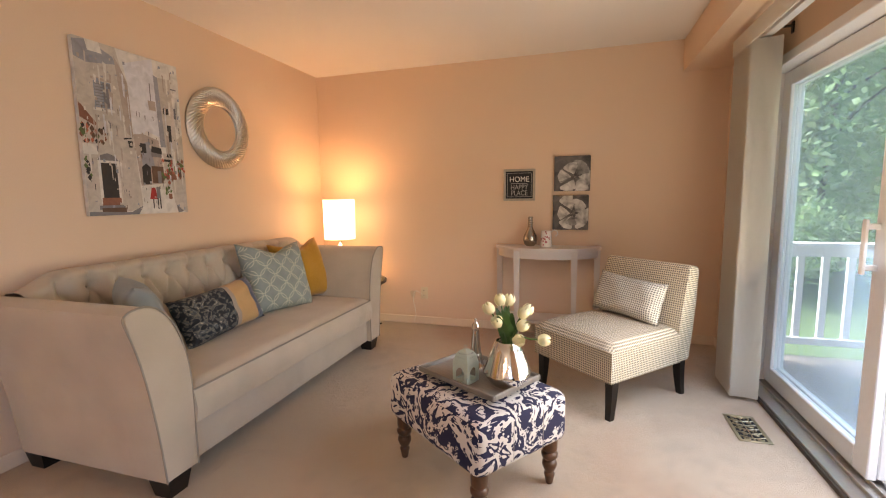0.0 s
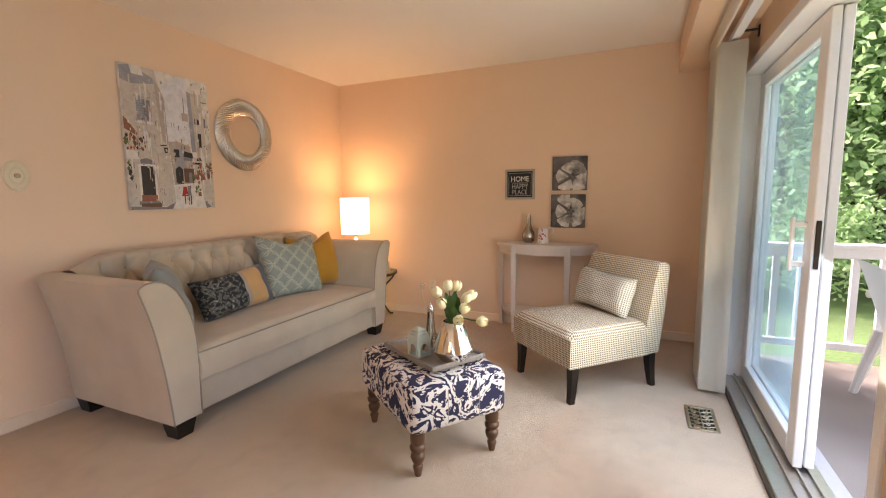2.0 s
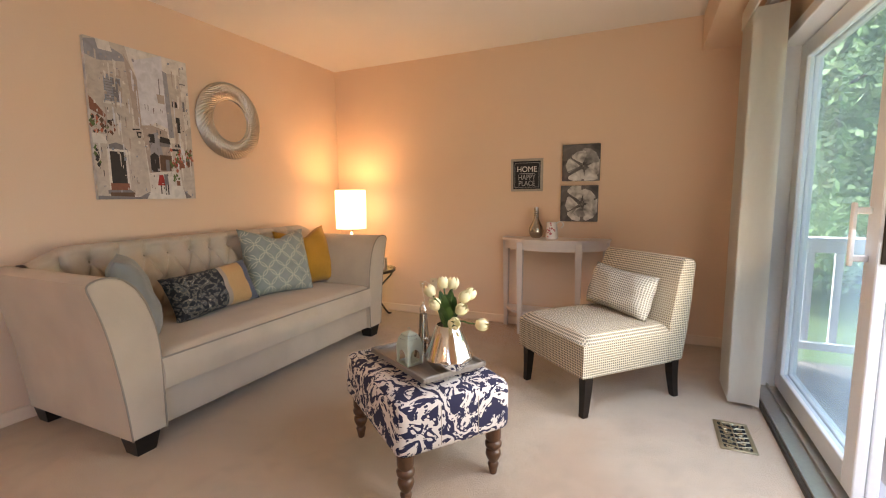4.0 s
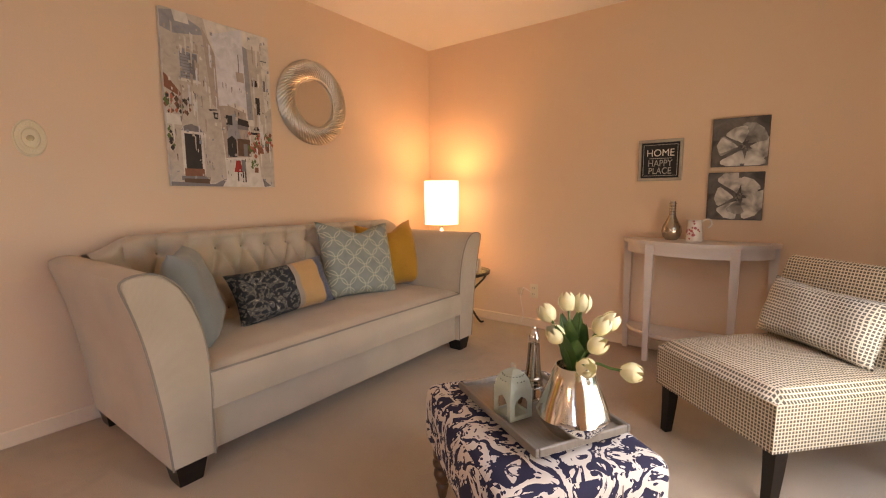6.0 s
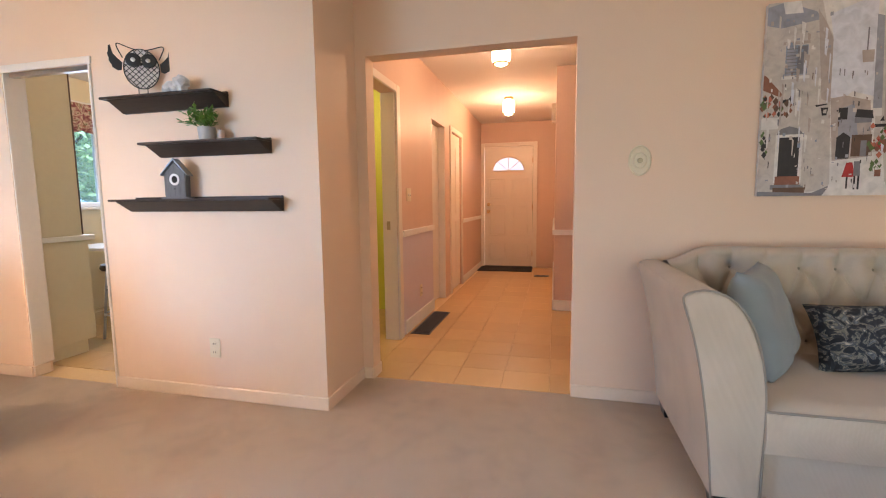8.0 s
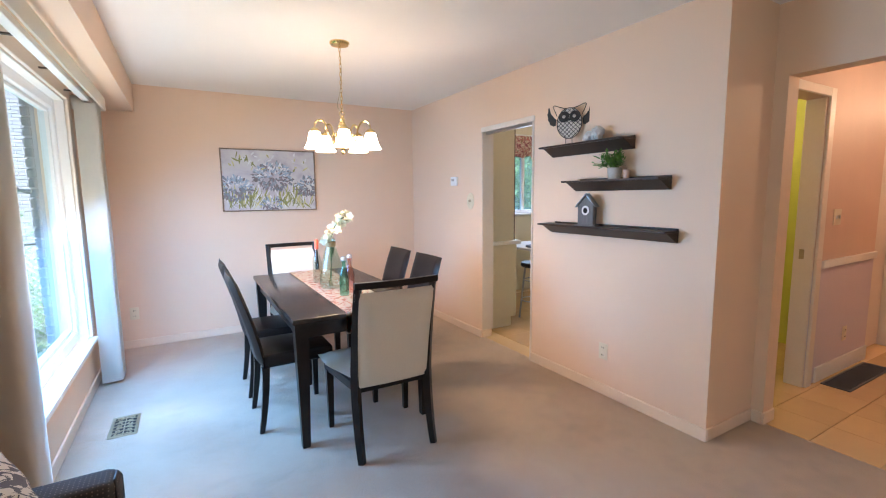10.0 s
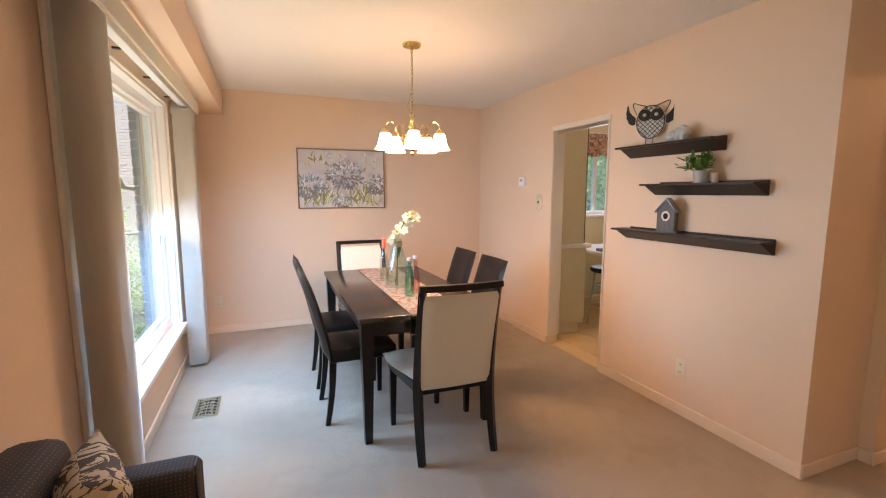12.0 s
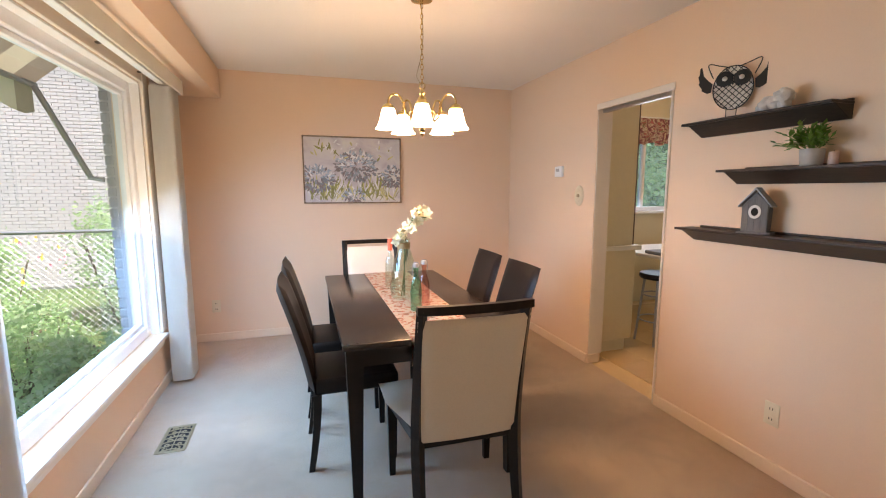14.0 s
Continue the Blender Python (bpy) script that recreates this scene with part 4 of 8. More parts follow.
def head_rail(ya, yb, label):
    th = thing("blind_valance", I(), label, "blind valance", "blind valances")
    bm = BM()
    box(bm, 3.425, 3.437, ya, yb, 2.065, 2.165, 0.003, 1)
    box(bm, 3.437, WX, ya, ya + 0.012, 2.065, 2.165)
    box(bm, 3.437, WX, yb - 0.012, yb, 2.065, 2.165)
    part("valance_board", bm, "slat", th, smooth=False)
    bm = BM()
    box(bm, 3.495, 3.54, ya + 0.015, yb - 0.015, 2.10, 2.135, 0.003, 1)
    part("track", bm, "vinyl", th, smooth=False)
    for y in np.linspace(ya + 0.3, yb - 0.3, 4):
        bm = BM()
        box(bm, 3.54, WX, y, y + 0.025, 2.135, 2.142)
        box(bm, WX - 0.008, WX - 0.001, y, y + 0.025, 2.10, 2.16)
        part("bracket", bm, "iron", th, "dark metal bracket")


head_rail(1.42, 3.60, "ivory blind valance above the patio door")
head_rail(-3.10, -0.70, "ivory blind valance above the dining window")


# ---------- sofa ----------
def sofa():
    th = thing("sofa", I(), "oat linen sofa with a button-tufted back and flared arms", "sofa")
    ya, yb = 1.775, 3.485
    bm = BM()
    box(bm, 0.08, 0.915, ya - 0.10, yb + 0.10, 0.085, 0.275, 0.012, 2)
    part("base", bm, "linen", th)
    # seat cushion with a soft crown
    bm = BM()
    def top(u, v):
        a, b = 2 * u - 1, 2 * v - 1
        e = (1 - abs(a) ** 16) * (1 - abs(b) ** 40)
        return Vector((0.26 + 0.70 * u, ya + (yb - ya) * v, 0.424 + 0.026 * max(e, 0) ** 0.5 + 0.014 * (1 - a * a) * (1 - b * b)))
    g = sheet(bm, top, 18, 40)
    ring = [g[i][0] for i in range(19)] + [g[18][j] for j in range(1, 41)] + [g[i][40] for i in range(17, -1, -1)] + [g[0][j] for j in range(39, 0, -1)]
    low = [bm.verts.new((v.co.x + (0.002 if v.co.x > 0.9 else 0), v.co.y, 0.278)) for v in ring]
    mid = [bm.verts.new((v.co.x + (0.016 if v.co.x > 0.9 else 0), v.co.y, 0.345)) for v in ring]
    k = len(ring)
    for i in range(k):
        j = (i + 1) % k
        bm.faces.new((ring[i], ring[j], mid[j], mid[i]))
        bm.faces.new((mid[i], mid[j], low[j], low[i]))
    part("seat_cushion", bm, "linen", th, angle=60)
    bm = BM()
    tube(bm, [(0.30, ya + 0.002, 0.428), (0.957, ya + 0.002, 0.428), (0.962, ya + 0.01, 0.429), (0.9625, (ya + yb) / 2, 0.432), (0.962, yb - 0.01, 0.429), (0.957, yb - 0.002, 0.428), (0.30, yb - 0.002, 0.428)], 0.005, 6)
    part("piping", bm, "piping", th)
    # tufted back: buttons in offset rows, folds running from each button to its neighbours and up over the top
    pitch, y_first = 0.148, 1.908
    rows = ((0.415, 0.0), (0.255, 0.5), (0.105, 0.0))
    def line(q):
        return 0.36 - 0.16 * (q / 0.46), 0.40 + 0.48 * (q / 0.46)
    def spots():
        for q, off in rows:
            for k in range(-1, 13):
                y = y_first + pitch * (k + off)
                if ya + 0.03 < y < yb - 0.03:
                    yield y, q
    buttons = list(spots())
    folds = []
    for (qa, oa), (qb, ob) in zip(rows, rows[1:]):
        for k in range(-2, 14):
            ya_ = y_first + pitch * (k + oa)
            for side in (-0.5, 0.5):
                folds.append((ya_, qa, ya_ + side * pitch, qb))
    for k in range(-1, 13):
        folds.append((y_first + pitch * k, 0.415, y_first + pitch * k, 0.58))
    folds = [f for f in folds if ya - 0.02 < f[0] < yb + 0.02 and ya - 0.02 < f[2] < yb + 0.02]
    def depth(y, q):
        d = 0.0
        for y0, q0, y1, q1 in folds:
            if min(y0, y1) - 0.06 > y or max(y0, y1) + 0.06 < y:
                continue
            ly, lq = y1 - y0, q1 - q0
            t = min(1.0, max(0.0, ((y - y0) * ly + (q - q0) * lq) / (ly * ly + lq * lq)))
            r = math.hypot(y - y0 - t * ly, q - q0 - t * lq)
            d = max(d, 0.040 * math.exp(-(r / 0.018) ** 1.2) * (1.0 if q1 < 0.5 else 1 - 0.8 * t))
        for by, bq in buttons:
            r = math.hypot(y - by, q - bq)
            if r < 0.12:
                d = max(d, 0.085 * math.exp(-(r / 0.030) ** 1.1))
        return d
    def back(u, v):
        # v runs up the front, over the rolled top and down behind
        y = ya - 0.15 + (yb - ya + 0.30) * u
        q = v * 0.78
        if q < 0.46:
            x, z = line(q)
            nx, nz = 0.945, 0.33
        elif q < 0.64:
            t = (q - 0.46) / 0.18 * math.pi * 0.62
            x, z = 0.115 + 0.085 * math.cos(t), 0.88 + 0.035 * math.sin(t)
            nx, nz = math.cos(t), math.sin(t)
        else:
            t = (q - 0.64) / 0.14
            x, z = 0.08 - 0.02 * t, 0.90 - 0.45 * t
            nx, nz = -1, 0
        out = max(ya + 0.06 - y, y - yb - 0.06, 0.0) / 0.21
        z -= 0.075 * out * out * (3 - 2 * out) * min(1.0, max(0.0, (z - 0.5) / 0.3))
        fade = min(1.0, max(0.0, (0.60 - q) / 0.10))
        puff = 0.026 * fade - depth(y, q) * fade
        return Vector((x + nx * puff, y, z + nz * puff))
    bm = BM()
    sheet(bm, back, 300, 84)
    part("back", bm, "linen", th, "deep button-tufted back", angle=80)
    for by, bq in buttons:
        x, z = line(bq)
        bm = BM()
        lathe(bm, [(0.0, -0.004), (0.012, 0.0), (0.010, 0.006), (0.0, 0.009)], 10, pose(x - 0.048, by, z - 0.017, 0, 71, 0))
        part("button", bm, "piping", th, "small covered button")
    # arms
    for side, yi in ((-1, ya), (1, yb)):
        prof = [(0.0, 0.09), (0.0, 0.40), (0.004, 0.50), (0.018, 0.60), (0.045, 0.70), (0.085, 0.775), (0.135, 0.822), (0.185, 0.840),
                (0.235, 0.838), (0.268, 0.822), (0.272, 0.795), (0.248, 0.72), (0.222, 0.62), (0.200, 0.50), (0.180, 0.36), (0.165, 0.22), (0.155, 0.09)]
        prof = [(yi + side * a, b) for a, b in prof]
        if side < 0:
            prof = prof[::-1]
        bm = BM()
        prism(bm, prof, 0.07, 0.955, "x", bevel=0.012)
        part("arm", bm, "linen", th, angle=50)
        bm = BM()
        tube(bm, curve_pts([(0.9535, a, b) for a, b in prof], 2), 0.004, 6)
        part("piping", bm, "piping", th)
    for x in (0.12, 0.885):
        for y in (ya - 0.085, yb + 0.085):
            bm = BM()
            leg_taper(bm, x, y, 0.0, 0.088, 0.085, 0.115)
            part("leg", bm, "espresso", th, "dark tapered wooden foot", smooth=False)
    return th


sofa()


def pillow(label, m, w, h, d, material, seed, mats=None, split=None, dent=0.0):
    bm = cushion_bm(w, h, d, 20, dent=dent, seed=seed)
    if split:
        for f in bm.faces:
            u = f.calc_center_median().x / w + 0.5
            f.material_index = split(u)
    ob = part("cushion", bm, mats or material, angle=70)
    ob.matrix_world = m
    return tagged(ob, label, "cushion", "sofa cushions")


pillow("plain dusty blue cushion leaning against the sofa arm", pose(0.53, 1.925, 0.655, 17, 0, -30), 0.45, 0.45, 0.17, "teal", 1)
pillow("long navy floral cushion with an apricot end", pose(0.52, 2.40, 0.595, -24, -4, 90), 0.60, 0.29, 0.16, "floral", 2,
       ["floral", "band", "gold_cloth", "navy"], lambda u: 0 if u < 0.56 else 1 if u < 0.62 else 2 if u < 0.86 else 3)
pillow("dusty blue cushion with a pale ring lattice", pose(0.45, 3.01, 0.685, -20, 3, 76), 0.54, 0.52, 0.17, "lattice", 3, dent=0.13)
pillow("mustard velvet cushion behind the lattice one", pose(0.41, 3.37, 0.675, -20, -3, 74), 0.47, 0.50, 0.17, "mustard", 4, dent=0.16)


# ---------- accent chair ----------
def accent_chair():
    th = thing("slipper_chair", pose(2.748, 3.253, 0, 0, 0, -43), "armless slipper chair in grey and cream check on black legs", "chair")
    bm = BM()
    def top(u, v):
        a, b = 2 * u - 1, 2 * v - 1
        e = max(0.0, (1 - a ** 12) * (1 - b ** 12)) ** 0.5
        return Vector((a * 0.305, -0.36 + 0.62 * v, 0.40 + 0.045 * e + 0.02 * (1 - a * a) * (1 - b * b)))
    g = sheet(bm, top, 16, 16)
    ring = [g[i][0] for i in range(17)] + [g[16][j] for j in range(1, 17)] + [g[i][16] for i in range(15, -1, -1)] + [g[0][j] for j in range(15, 0, -1)]
    low = [bm.verts.new((v.co.x * 0.99, v.co.y, 0.225)) for v in ring]
    k = len(ring)
    for i in range(k):
        bm.faces.new((ring[i], ring[(i + 1) % k], low[(i + 1) % k], low[i]))
    bm.faces.new(low[::-1])
    part("seat", bm, "hound", th, angle=35)
    bm = BM()
    prism(bm, [(0.215, 0.225), (0.235, 0.45), (0.285, 0.70), (0.31, 0.795), (0.335, 0.815), (0.40, 0.80), (0.415, 0.775), (0.39, 0.60), (0.365, 0.40), (0.345, 0.225)], -0.305, 0.305, "x", bevel=0.016)
    part("backrest", bm, "hound", th, angle=35)
    for x in (-0.268, 0.268):
        for y, dy in ((-0.31, -0.012), (0.30, 0.03)):
            bm = BM()
            leg_taper(bm, x, y, 0, 0.226, 0.034, 0.052, 0, dy)
            part("leg", bm, "espresso", th, "black tapered leg", smooth=False)
    c = cushion_bm(0.50, 0.27, 0.15, 18, seed=7)
    ob = part("cushion", c, "hound_small", angle=70)
    ob.matrix_world = th.matrix_world @ pose(-0.01, 0.165, 0.585, -17, 3, 0)
    tagged(ob, "oblong checked cushion leaning on the slipper chair back", "cushion")


accent_chair()


# ---------- ottoman ----------
def ottoman():
    th = thing("ottoman", pose(2.10, 2.198, 0, 0, 0, -37), "navy and white ikat ottoman on turned walnut legs", "ottoman")
    bm = BM()
    box(bm, -0.333, 0.333, -0.255, 0.255, 0.205, 0.425, 0.045, 6)
    for v in bm.verts:
        if v.co.z > 0.37:
            v.co.z += 0.022 * max(0.0, 1 - (v.co.x / 0.335) ** 2) * max(0.0, 1 - (v.co.y / 0.257) ** 2)
    part("upholstered_top", bm, "ikat", th, angle=75)
    for y in (-0.075, 0.09):
        bm = BM()
        tube(bm, [(0.3325, y, 0.235), (0.3335, y, 0.39)], 0.0016, 5)
        part("seam", bm, "piping", th)
    prof = [(0.014, 0.0), (0.017, 0.012), (0.020, 0.03), (0.024, 0.045), (0.017, 0.055), (0.026, 0.07), (0.033, 0.09), (0.030, 0.105), (0.022, 0.112), (0.034, 0.125), (0.036, 0.14), (0.026, 0.15), (0.033, 0.162), (0.033, 0.205)]
    for x in (-0.275, 0.275):
        for y in (-0.20, 0.20):
            bm = BM()
            lathe(bm, prof, 16, pose(x, y, 0))
            part("leg", bm, "turned", th, "turned walnut leg", angle=60)


ottoman()


# ---------- dining table and chairs ----------
def dining_table():
    th = thing("dining_table", pose(2.075, -2.02, 0), "espresso stained wooden dining table on square legs", "table")
    bm = BM()
    box(bm, -0.425, 0.425, -0.80, 0.80, 0.722, 0.752, 0.005, 2)
    part("tabletop", bm, "blacktop", th)
    for b in ((-0.375, 0.375, -0.745, -0.720, 0.63, 0.722), (-0.375, 0.375, 0.720, 0.745, 0.63, 0.722), (-0.385, -0.36, -0.72, 0.72, 0.63, 0.722), (0.36, 0.385, -0.72, 0.72, 0.63, 0.722)):
        bm = BM()
        box(bm, *b)
        part("apron", bm, "espresso", th, smooth=False)
    for x in (-0.375, 0.375):
        for y in (-0.745, 0.745):
            bm = BM()
            leg_taper(bm, x, y, 0, 0.722, 0.042, 0.075)
            part("leg", bm, "espresso", th, smooth=False)


dining_table()


def white_chair():
    """Faces +y; the back stands at -y."""
    th = thing("dining_chair", I(), "cream leatherette dining chair with a dark wooden frame", "chair", "chairs round the table")
    bm = BM()
    for v in sheet(bm, lambda u, v: Vector(((2 * u - 1) * (0.222 + 0.075 * min(1.0, v * 1.8)), -0.20 + 0.47 * v, 0.445 + 0.03 * (max(0.0, (1 - (2 * u - 1) ** 6) * (1 - (2 * v - 1) ** 6))) ** 0.6)), 12, 12):
        pass
    bmesh.ops.solidify(bm, geom=bm.faces[:], thickness=0.04)
    part("seat", bm, "leather_cream", th)
    bm = BM()
    prism(bm, [(-0.212, -0.205), (0.212, -0.205), (0.268, 0.235), (-0.268, 0.235)], 0.36, 0.412, "z", bevel=0.004)
    part("seat_frame", bm, "espresso", th, smooth=False)
    bm = BM()
    def pad(u, v, s):
        a, b = 2 * u - 1, v
        z = 0.392 + 0.53 * b
        y = -0.212 - 0.085 * b ** 1.5 - 0.012 * (1 - a * a)
        return Vector((a * (0.212 + 0.016 * b), y + s * 0.030 * max(0.0, (1 - a ** 14) * (1 - (2 * b - 1) ** 8)) ** 0.5, z))
    sheet(bm, lambda u, v: pad(u, v, -1), 12, 14)
    sheet(bm, lambda u, v: pad(u, v, 1), 12, 14)
    bmesh.ops.remove_doubles(bm, verts=bm.verts[:], dist=0.0005)
    part("backrest", bm, "leather_cream", th)
    for x in (-0.212, 0.212):
        bm = BM()
        pts = [(x, -0.275, 0.0), (x, -0.235, 0.15), (x, -0.21, 0.35), (x, -0.212, 0.50), (x, -0.25, 0.75), (x, -0.30, 0.965)]
        sz = [0.018, 0.021, 0.023, 0.022, 0.019, 0.017]
        P = curve_pts(pts, 4)
        tube(bm, P, [float(np.interp(i / (len(P) - 1), np.linspace(0, 1, 6), sz)) * 1.25 for i in range(len(P))], 4)
        part("back_post", bm, "espresso", th, smooth=False)
    bm = BM()
    P = [(0.232 * a, -0.302 - 0.022 * (1 - a * a), 0.965 + 0.012 * (1 - a * a)) for a in np.linspace(-1, 1, 13)]
    prism(bm, [(p[0], p[1] - 0.014) for p in P] + [(p[0], p[1] + 0.012) for p in P[::-1]], 0.945, 0.978, "z", bevel=0.003)
    part("top_rail", bm, "espresso", th, smooth=False)
    for x in (-0.248, 0.248):
        bm = BM()
        leg_taper(bm, x, 0.20, 0, 0.37, 0.028, 0.042)
        part("front_leg", bm, "espresso", th, smooth=False)
    return th


wc = white_chair()
wc.matrix_basis = pose(2.020, -1.215, 0, 0, 0, 180 - 1)
copy_thing(wc, pose(2.10, -2.85, 0, 0, 0, 2))


def black_chair():
    th = thing("dining_chair", I(), "black leatherette parsons dining chair tucked at the table", "chair", "chairs round the table")
    bm = BM()
    box(bm, -0.205, 0.205, -0.20, 0.22, 0.395, 0.475, 0.02, 3)
    part("seat", bm, "leather_black", th)
    bm = BM()
    def pad(u, v, s):
        a, b = 2 * u - 1, v
        y = -0.195 - 0.145 * b ** 1.35 - 0.012 * (1 - a * a)
        return Vector((a * 0.205, y + s * 0.024 * max(0.0, (1 - a ** 10) * (1 - (2 * b - 1) ** 10)) ** 0.5, 0.40 + 0.56 * b))
    sheet(bm, lambda u, v: pad(u, v, -1), 12, 14)
    sheet(bm, lambda u, v: pad(u, v, 1), 12, 14)
    bmesh.ops.remove_doubles(bm, verts=bm.verts[:], dist=0.0005)
    part("backrest", bm, "leather_black", th)
    for x in (-0.185, 0.185):
        bm = BM()
        leg_taper(bm, x, -0.185, 0, 0.40, 0.028, 0.042, 0, -0.04)
        part("back_leg", bm, "espresso", th, smooth=False)
        bm = BM()
        leg_taper(bm, x, 0.19, 0, 0.40, 0.028, 0.042)
        part("front_leg", bm, "espresso", th, smooth=False)
    return th


bc = black_chair()
bc.matrix_basis = pose(2.42, -1.745, 0, 0, 0, 90)
copy_thing(bc, pose(2.42, -2.30, 0, 0, 0, 90))
copy_thing(bc, pose(1.72, -1.775, 0, 0, 0, -90))
copy_thing(bc, pose(1.72, -2.285, 0, 0, 0, -90))


# ---------- lamp corner ----------
def end_table():
    th = thing("end_table", pose(0.52, 4.03, 0), "round glass-topped end table with curved dark iron legs", "side table")
    bm = BM()
    lathe(bm, [(0.0, 0.478), (0.29, 0.478), (0.295, 0.482), (0.29, 0.486), (0.0, 0.486)], 40)
    part("glass_top", bm, "table_glass", th)
    bm = BM()
    lathe(bm, [(0.285, 0.455), (0.305, 0.455), (0.308, 0.477), (0.285, 0.477), (0.285, 0.455)], 40, cap=False)
    part("rim", bm, "iron", th)
    bm = BM()
    tube(bm, [(0.13 * math.cos(a), 0.13 * math.sin(a), 0.25) for a in np.linspace(0, 2 * math.pi, 24, endpoint=False)], 0.008, 6, closed=True)
    part("ring_stretcher", bm, "iron", th)
    for a in (48, 138, 228, 318):
        c, s = math.cos(radians(a)), math.sin(radians(a))
        bm = BM()
        tube(bm, curve_pts([(r * c, r * s, z) for r, z in ((0.29, 0.46), (0.27, 0.40), (0.19, 0.32), (0.135, 0.24), (0.15, 0.15), (0.20, 0.06), (0.235, 0.015), (0.265, 0.012))], 5), 0.009, 7)
        part("leg", bm, "iron", th)


end_table()


def table_lamp():
    th = thing("table_lamp", pose(0.385, 4.04, 0.486), "lit table lamp with a tall cylindrical linen shade", "lamp")
    bm = BM()
    lathe(bm, [(0.0, 0), (0.075, 0), (0.075, 0.012), (0.03, 0.02), (0.018, 0.05), (0.03, 0.09), (0.035, 0.13), (0.02, 0.18), (0.013, 0.24), (0.022, 0.28), (0.028, 0.31), (0.014, 0.335), (0.012, 0.36), (0.016, 0.37), (0.012, 0.45), (0.0, 0.45)], 24)
    part("lamp_base", bm, "chrome", th, "polished silver turned base")
    bm = BM()
    lathe(bm, [(0.142, 0.375), (0.146, 0.56), (0.145, 0.745), (0.142, 0.745), (0.143, 0.56), (0.139, 0.375), (0.142, 0.375)], 40, cap=False)
    part("shade", bm, "lamp_shade", th, "glowing ivory linen shade")
    for z in (0.377, 0.742):
        bm = BM()
        tube(bm, [(0.1435 * math.cos(a), 0.1435 * math.sin(a), z) for a in np.linspace(0, 2 * math.pi, 36, endpoint=False)], 0.003, 5, closed=True)
        part("shade_trim", bm, "slat", th)


table_lamp()
bulb("table_lamp_bulb", (0.385, 4.04, 1.10), 2.4, WARM, 0.07)

# framed card on the end table
th = thing("photo_frame", pose(0.735, 3.97, 0.486, 0, 0, 8), "small white photo frame standing on the end table", "photo frame")
bm = BM()
for b in ((-0.08, 0.08, -0.006, 0.006, 0, 0.018), (-0.08, 0.08, -0.006, 0.006, 0.102, 0.12), (-0.08, -0.062, -0.006, 0.006, 0.018, 0.102), (0.062, 0.08, -0.006, 0.006, 0.018, 0.102)):
    box(bm, *b, bevel=0.002, seg=1)
part("frame", bm, "silver", th, smooth=False)
bm = BM()
box(bm, -0.062, 0.062, -0.002, 0.003, 0.018, 0.102)
part("card", bm, "white", th, smooth=False)
bm = BM()
prism(bm, [(0.006, 0.0), (0.05, 0.0), (0.006, 0.08)], -0.01, 0.01, "x")
part("stand", bm, "black", th, smooth=False)


# ---------- wall fittings ----------
def outlet(m, label="almond plastic wall outlet with two sockets"):
    th = thing("wall_outlet", m, label, "outlet", "wall outlets")
    bm = BM()
    box(bm, -0.036, 0.036, -0.006, 0, -0.058, 0.058, 0.003, 2)
    part("cover_plate", bm, "plate", th)
    for z in (-0.026, 0.026):
        bm = BM()
        lathe(bm, [(0.0, 0), (0.017, 0), (0.017, 0.003), (0.0, 0.003)], 16, pose(0, -0.006, z, 90, 0, 0))
        s = part("socket", bm, "plate", th)
        bm = BM()
        box(bm, -0.008, -0.005, -0.0105, -0.0085, z - 0.004, z + 0.006)
        box(bm, 0.005, 0.008, -0.0105, -0.0085, z - 0.004, z + 0.006)
        part("slot_shade", bm, "dark", s, smooth=False)
    return th


o1 = outlet(pose(1.105, YF, 0.31))
copy_thing(o1, pose(3.44, YD, 0.33, 0, 0, 180))
copy_thing(o1, pose(CX, -0.873, 0.31, 0, 0, 90))
copy_thing(o1, pose(-1.45, HY0 + 0.002, 0.30, 0, 0, 180))

# night light plugged in beside the console
th = thing("night_light", pose(1.0, YF - 0.005, 0.30), "small clear night light with a thin cord", "night light")
bm = BM()
lathe(bm, [(0.0, -0.03), (0.018, -0.03), (0.026, 0.0), (0.03, 0.03), (0.0, 0.034)], 14, pose(0, -0.035, 0))
part("body", bm, "clear_glass", th)
bm = BM()
tube(bm, curve_pts([(0.09, -0.02, 0.0), (0.06, -0.03, 0.02), (0.02, -0.03, 0.03), (0.0, -0.03, -0.05), (0.02, -0.02, -0.2), (0.0, -0.02, -0.27)], 6), 0.0022, 5)
part("cord", bm, "white", th)


def oval_plate(m, label):
    th = thing("switch_plate", m, label, "switch plate", "oval wall plates")
    bm = BM()
    lathe(bm, [(0.0, 0.008), (0.030, 0.008), (0.034, 0.013), (0.040, 0.008), (0.055, 0.006), (0.060, 0.010), (0.064, 0.005), (0.064, 0.0), (0.0, 0.0)], 32, pose(0, 0, 0, 90, 0, 0) @ Matrix.Diagonal((0.92, 1.28, 1, 1)))
    part("oval_plate", bm, "plate", th, angle=25)
    for i in range(24):
        a = 2 * math.pi * i / 24
        bm = BM()
        tube(bm, [(0.038 * math.cos(a), -0.0095, 0.053 * math.sin(a)), (0.052 * math.cos(a), -0.0085, 0.072 * math.sin(a))], 0.0012, 5)
        part("rib", bm, "plate", th)
    bm = BM()
    lathe(bm, [(0.0, 0.0), (0.014, 0.0), (0.013, 0.012), (0.0, 0.015)], 16, pose(0, -0.008, 0, 90, 0, 0))
    part("knob", bm, "antique", th)
    return th


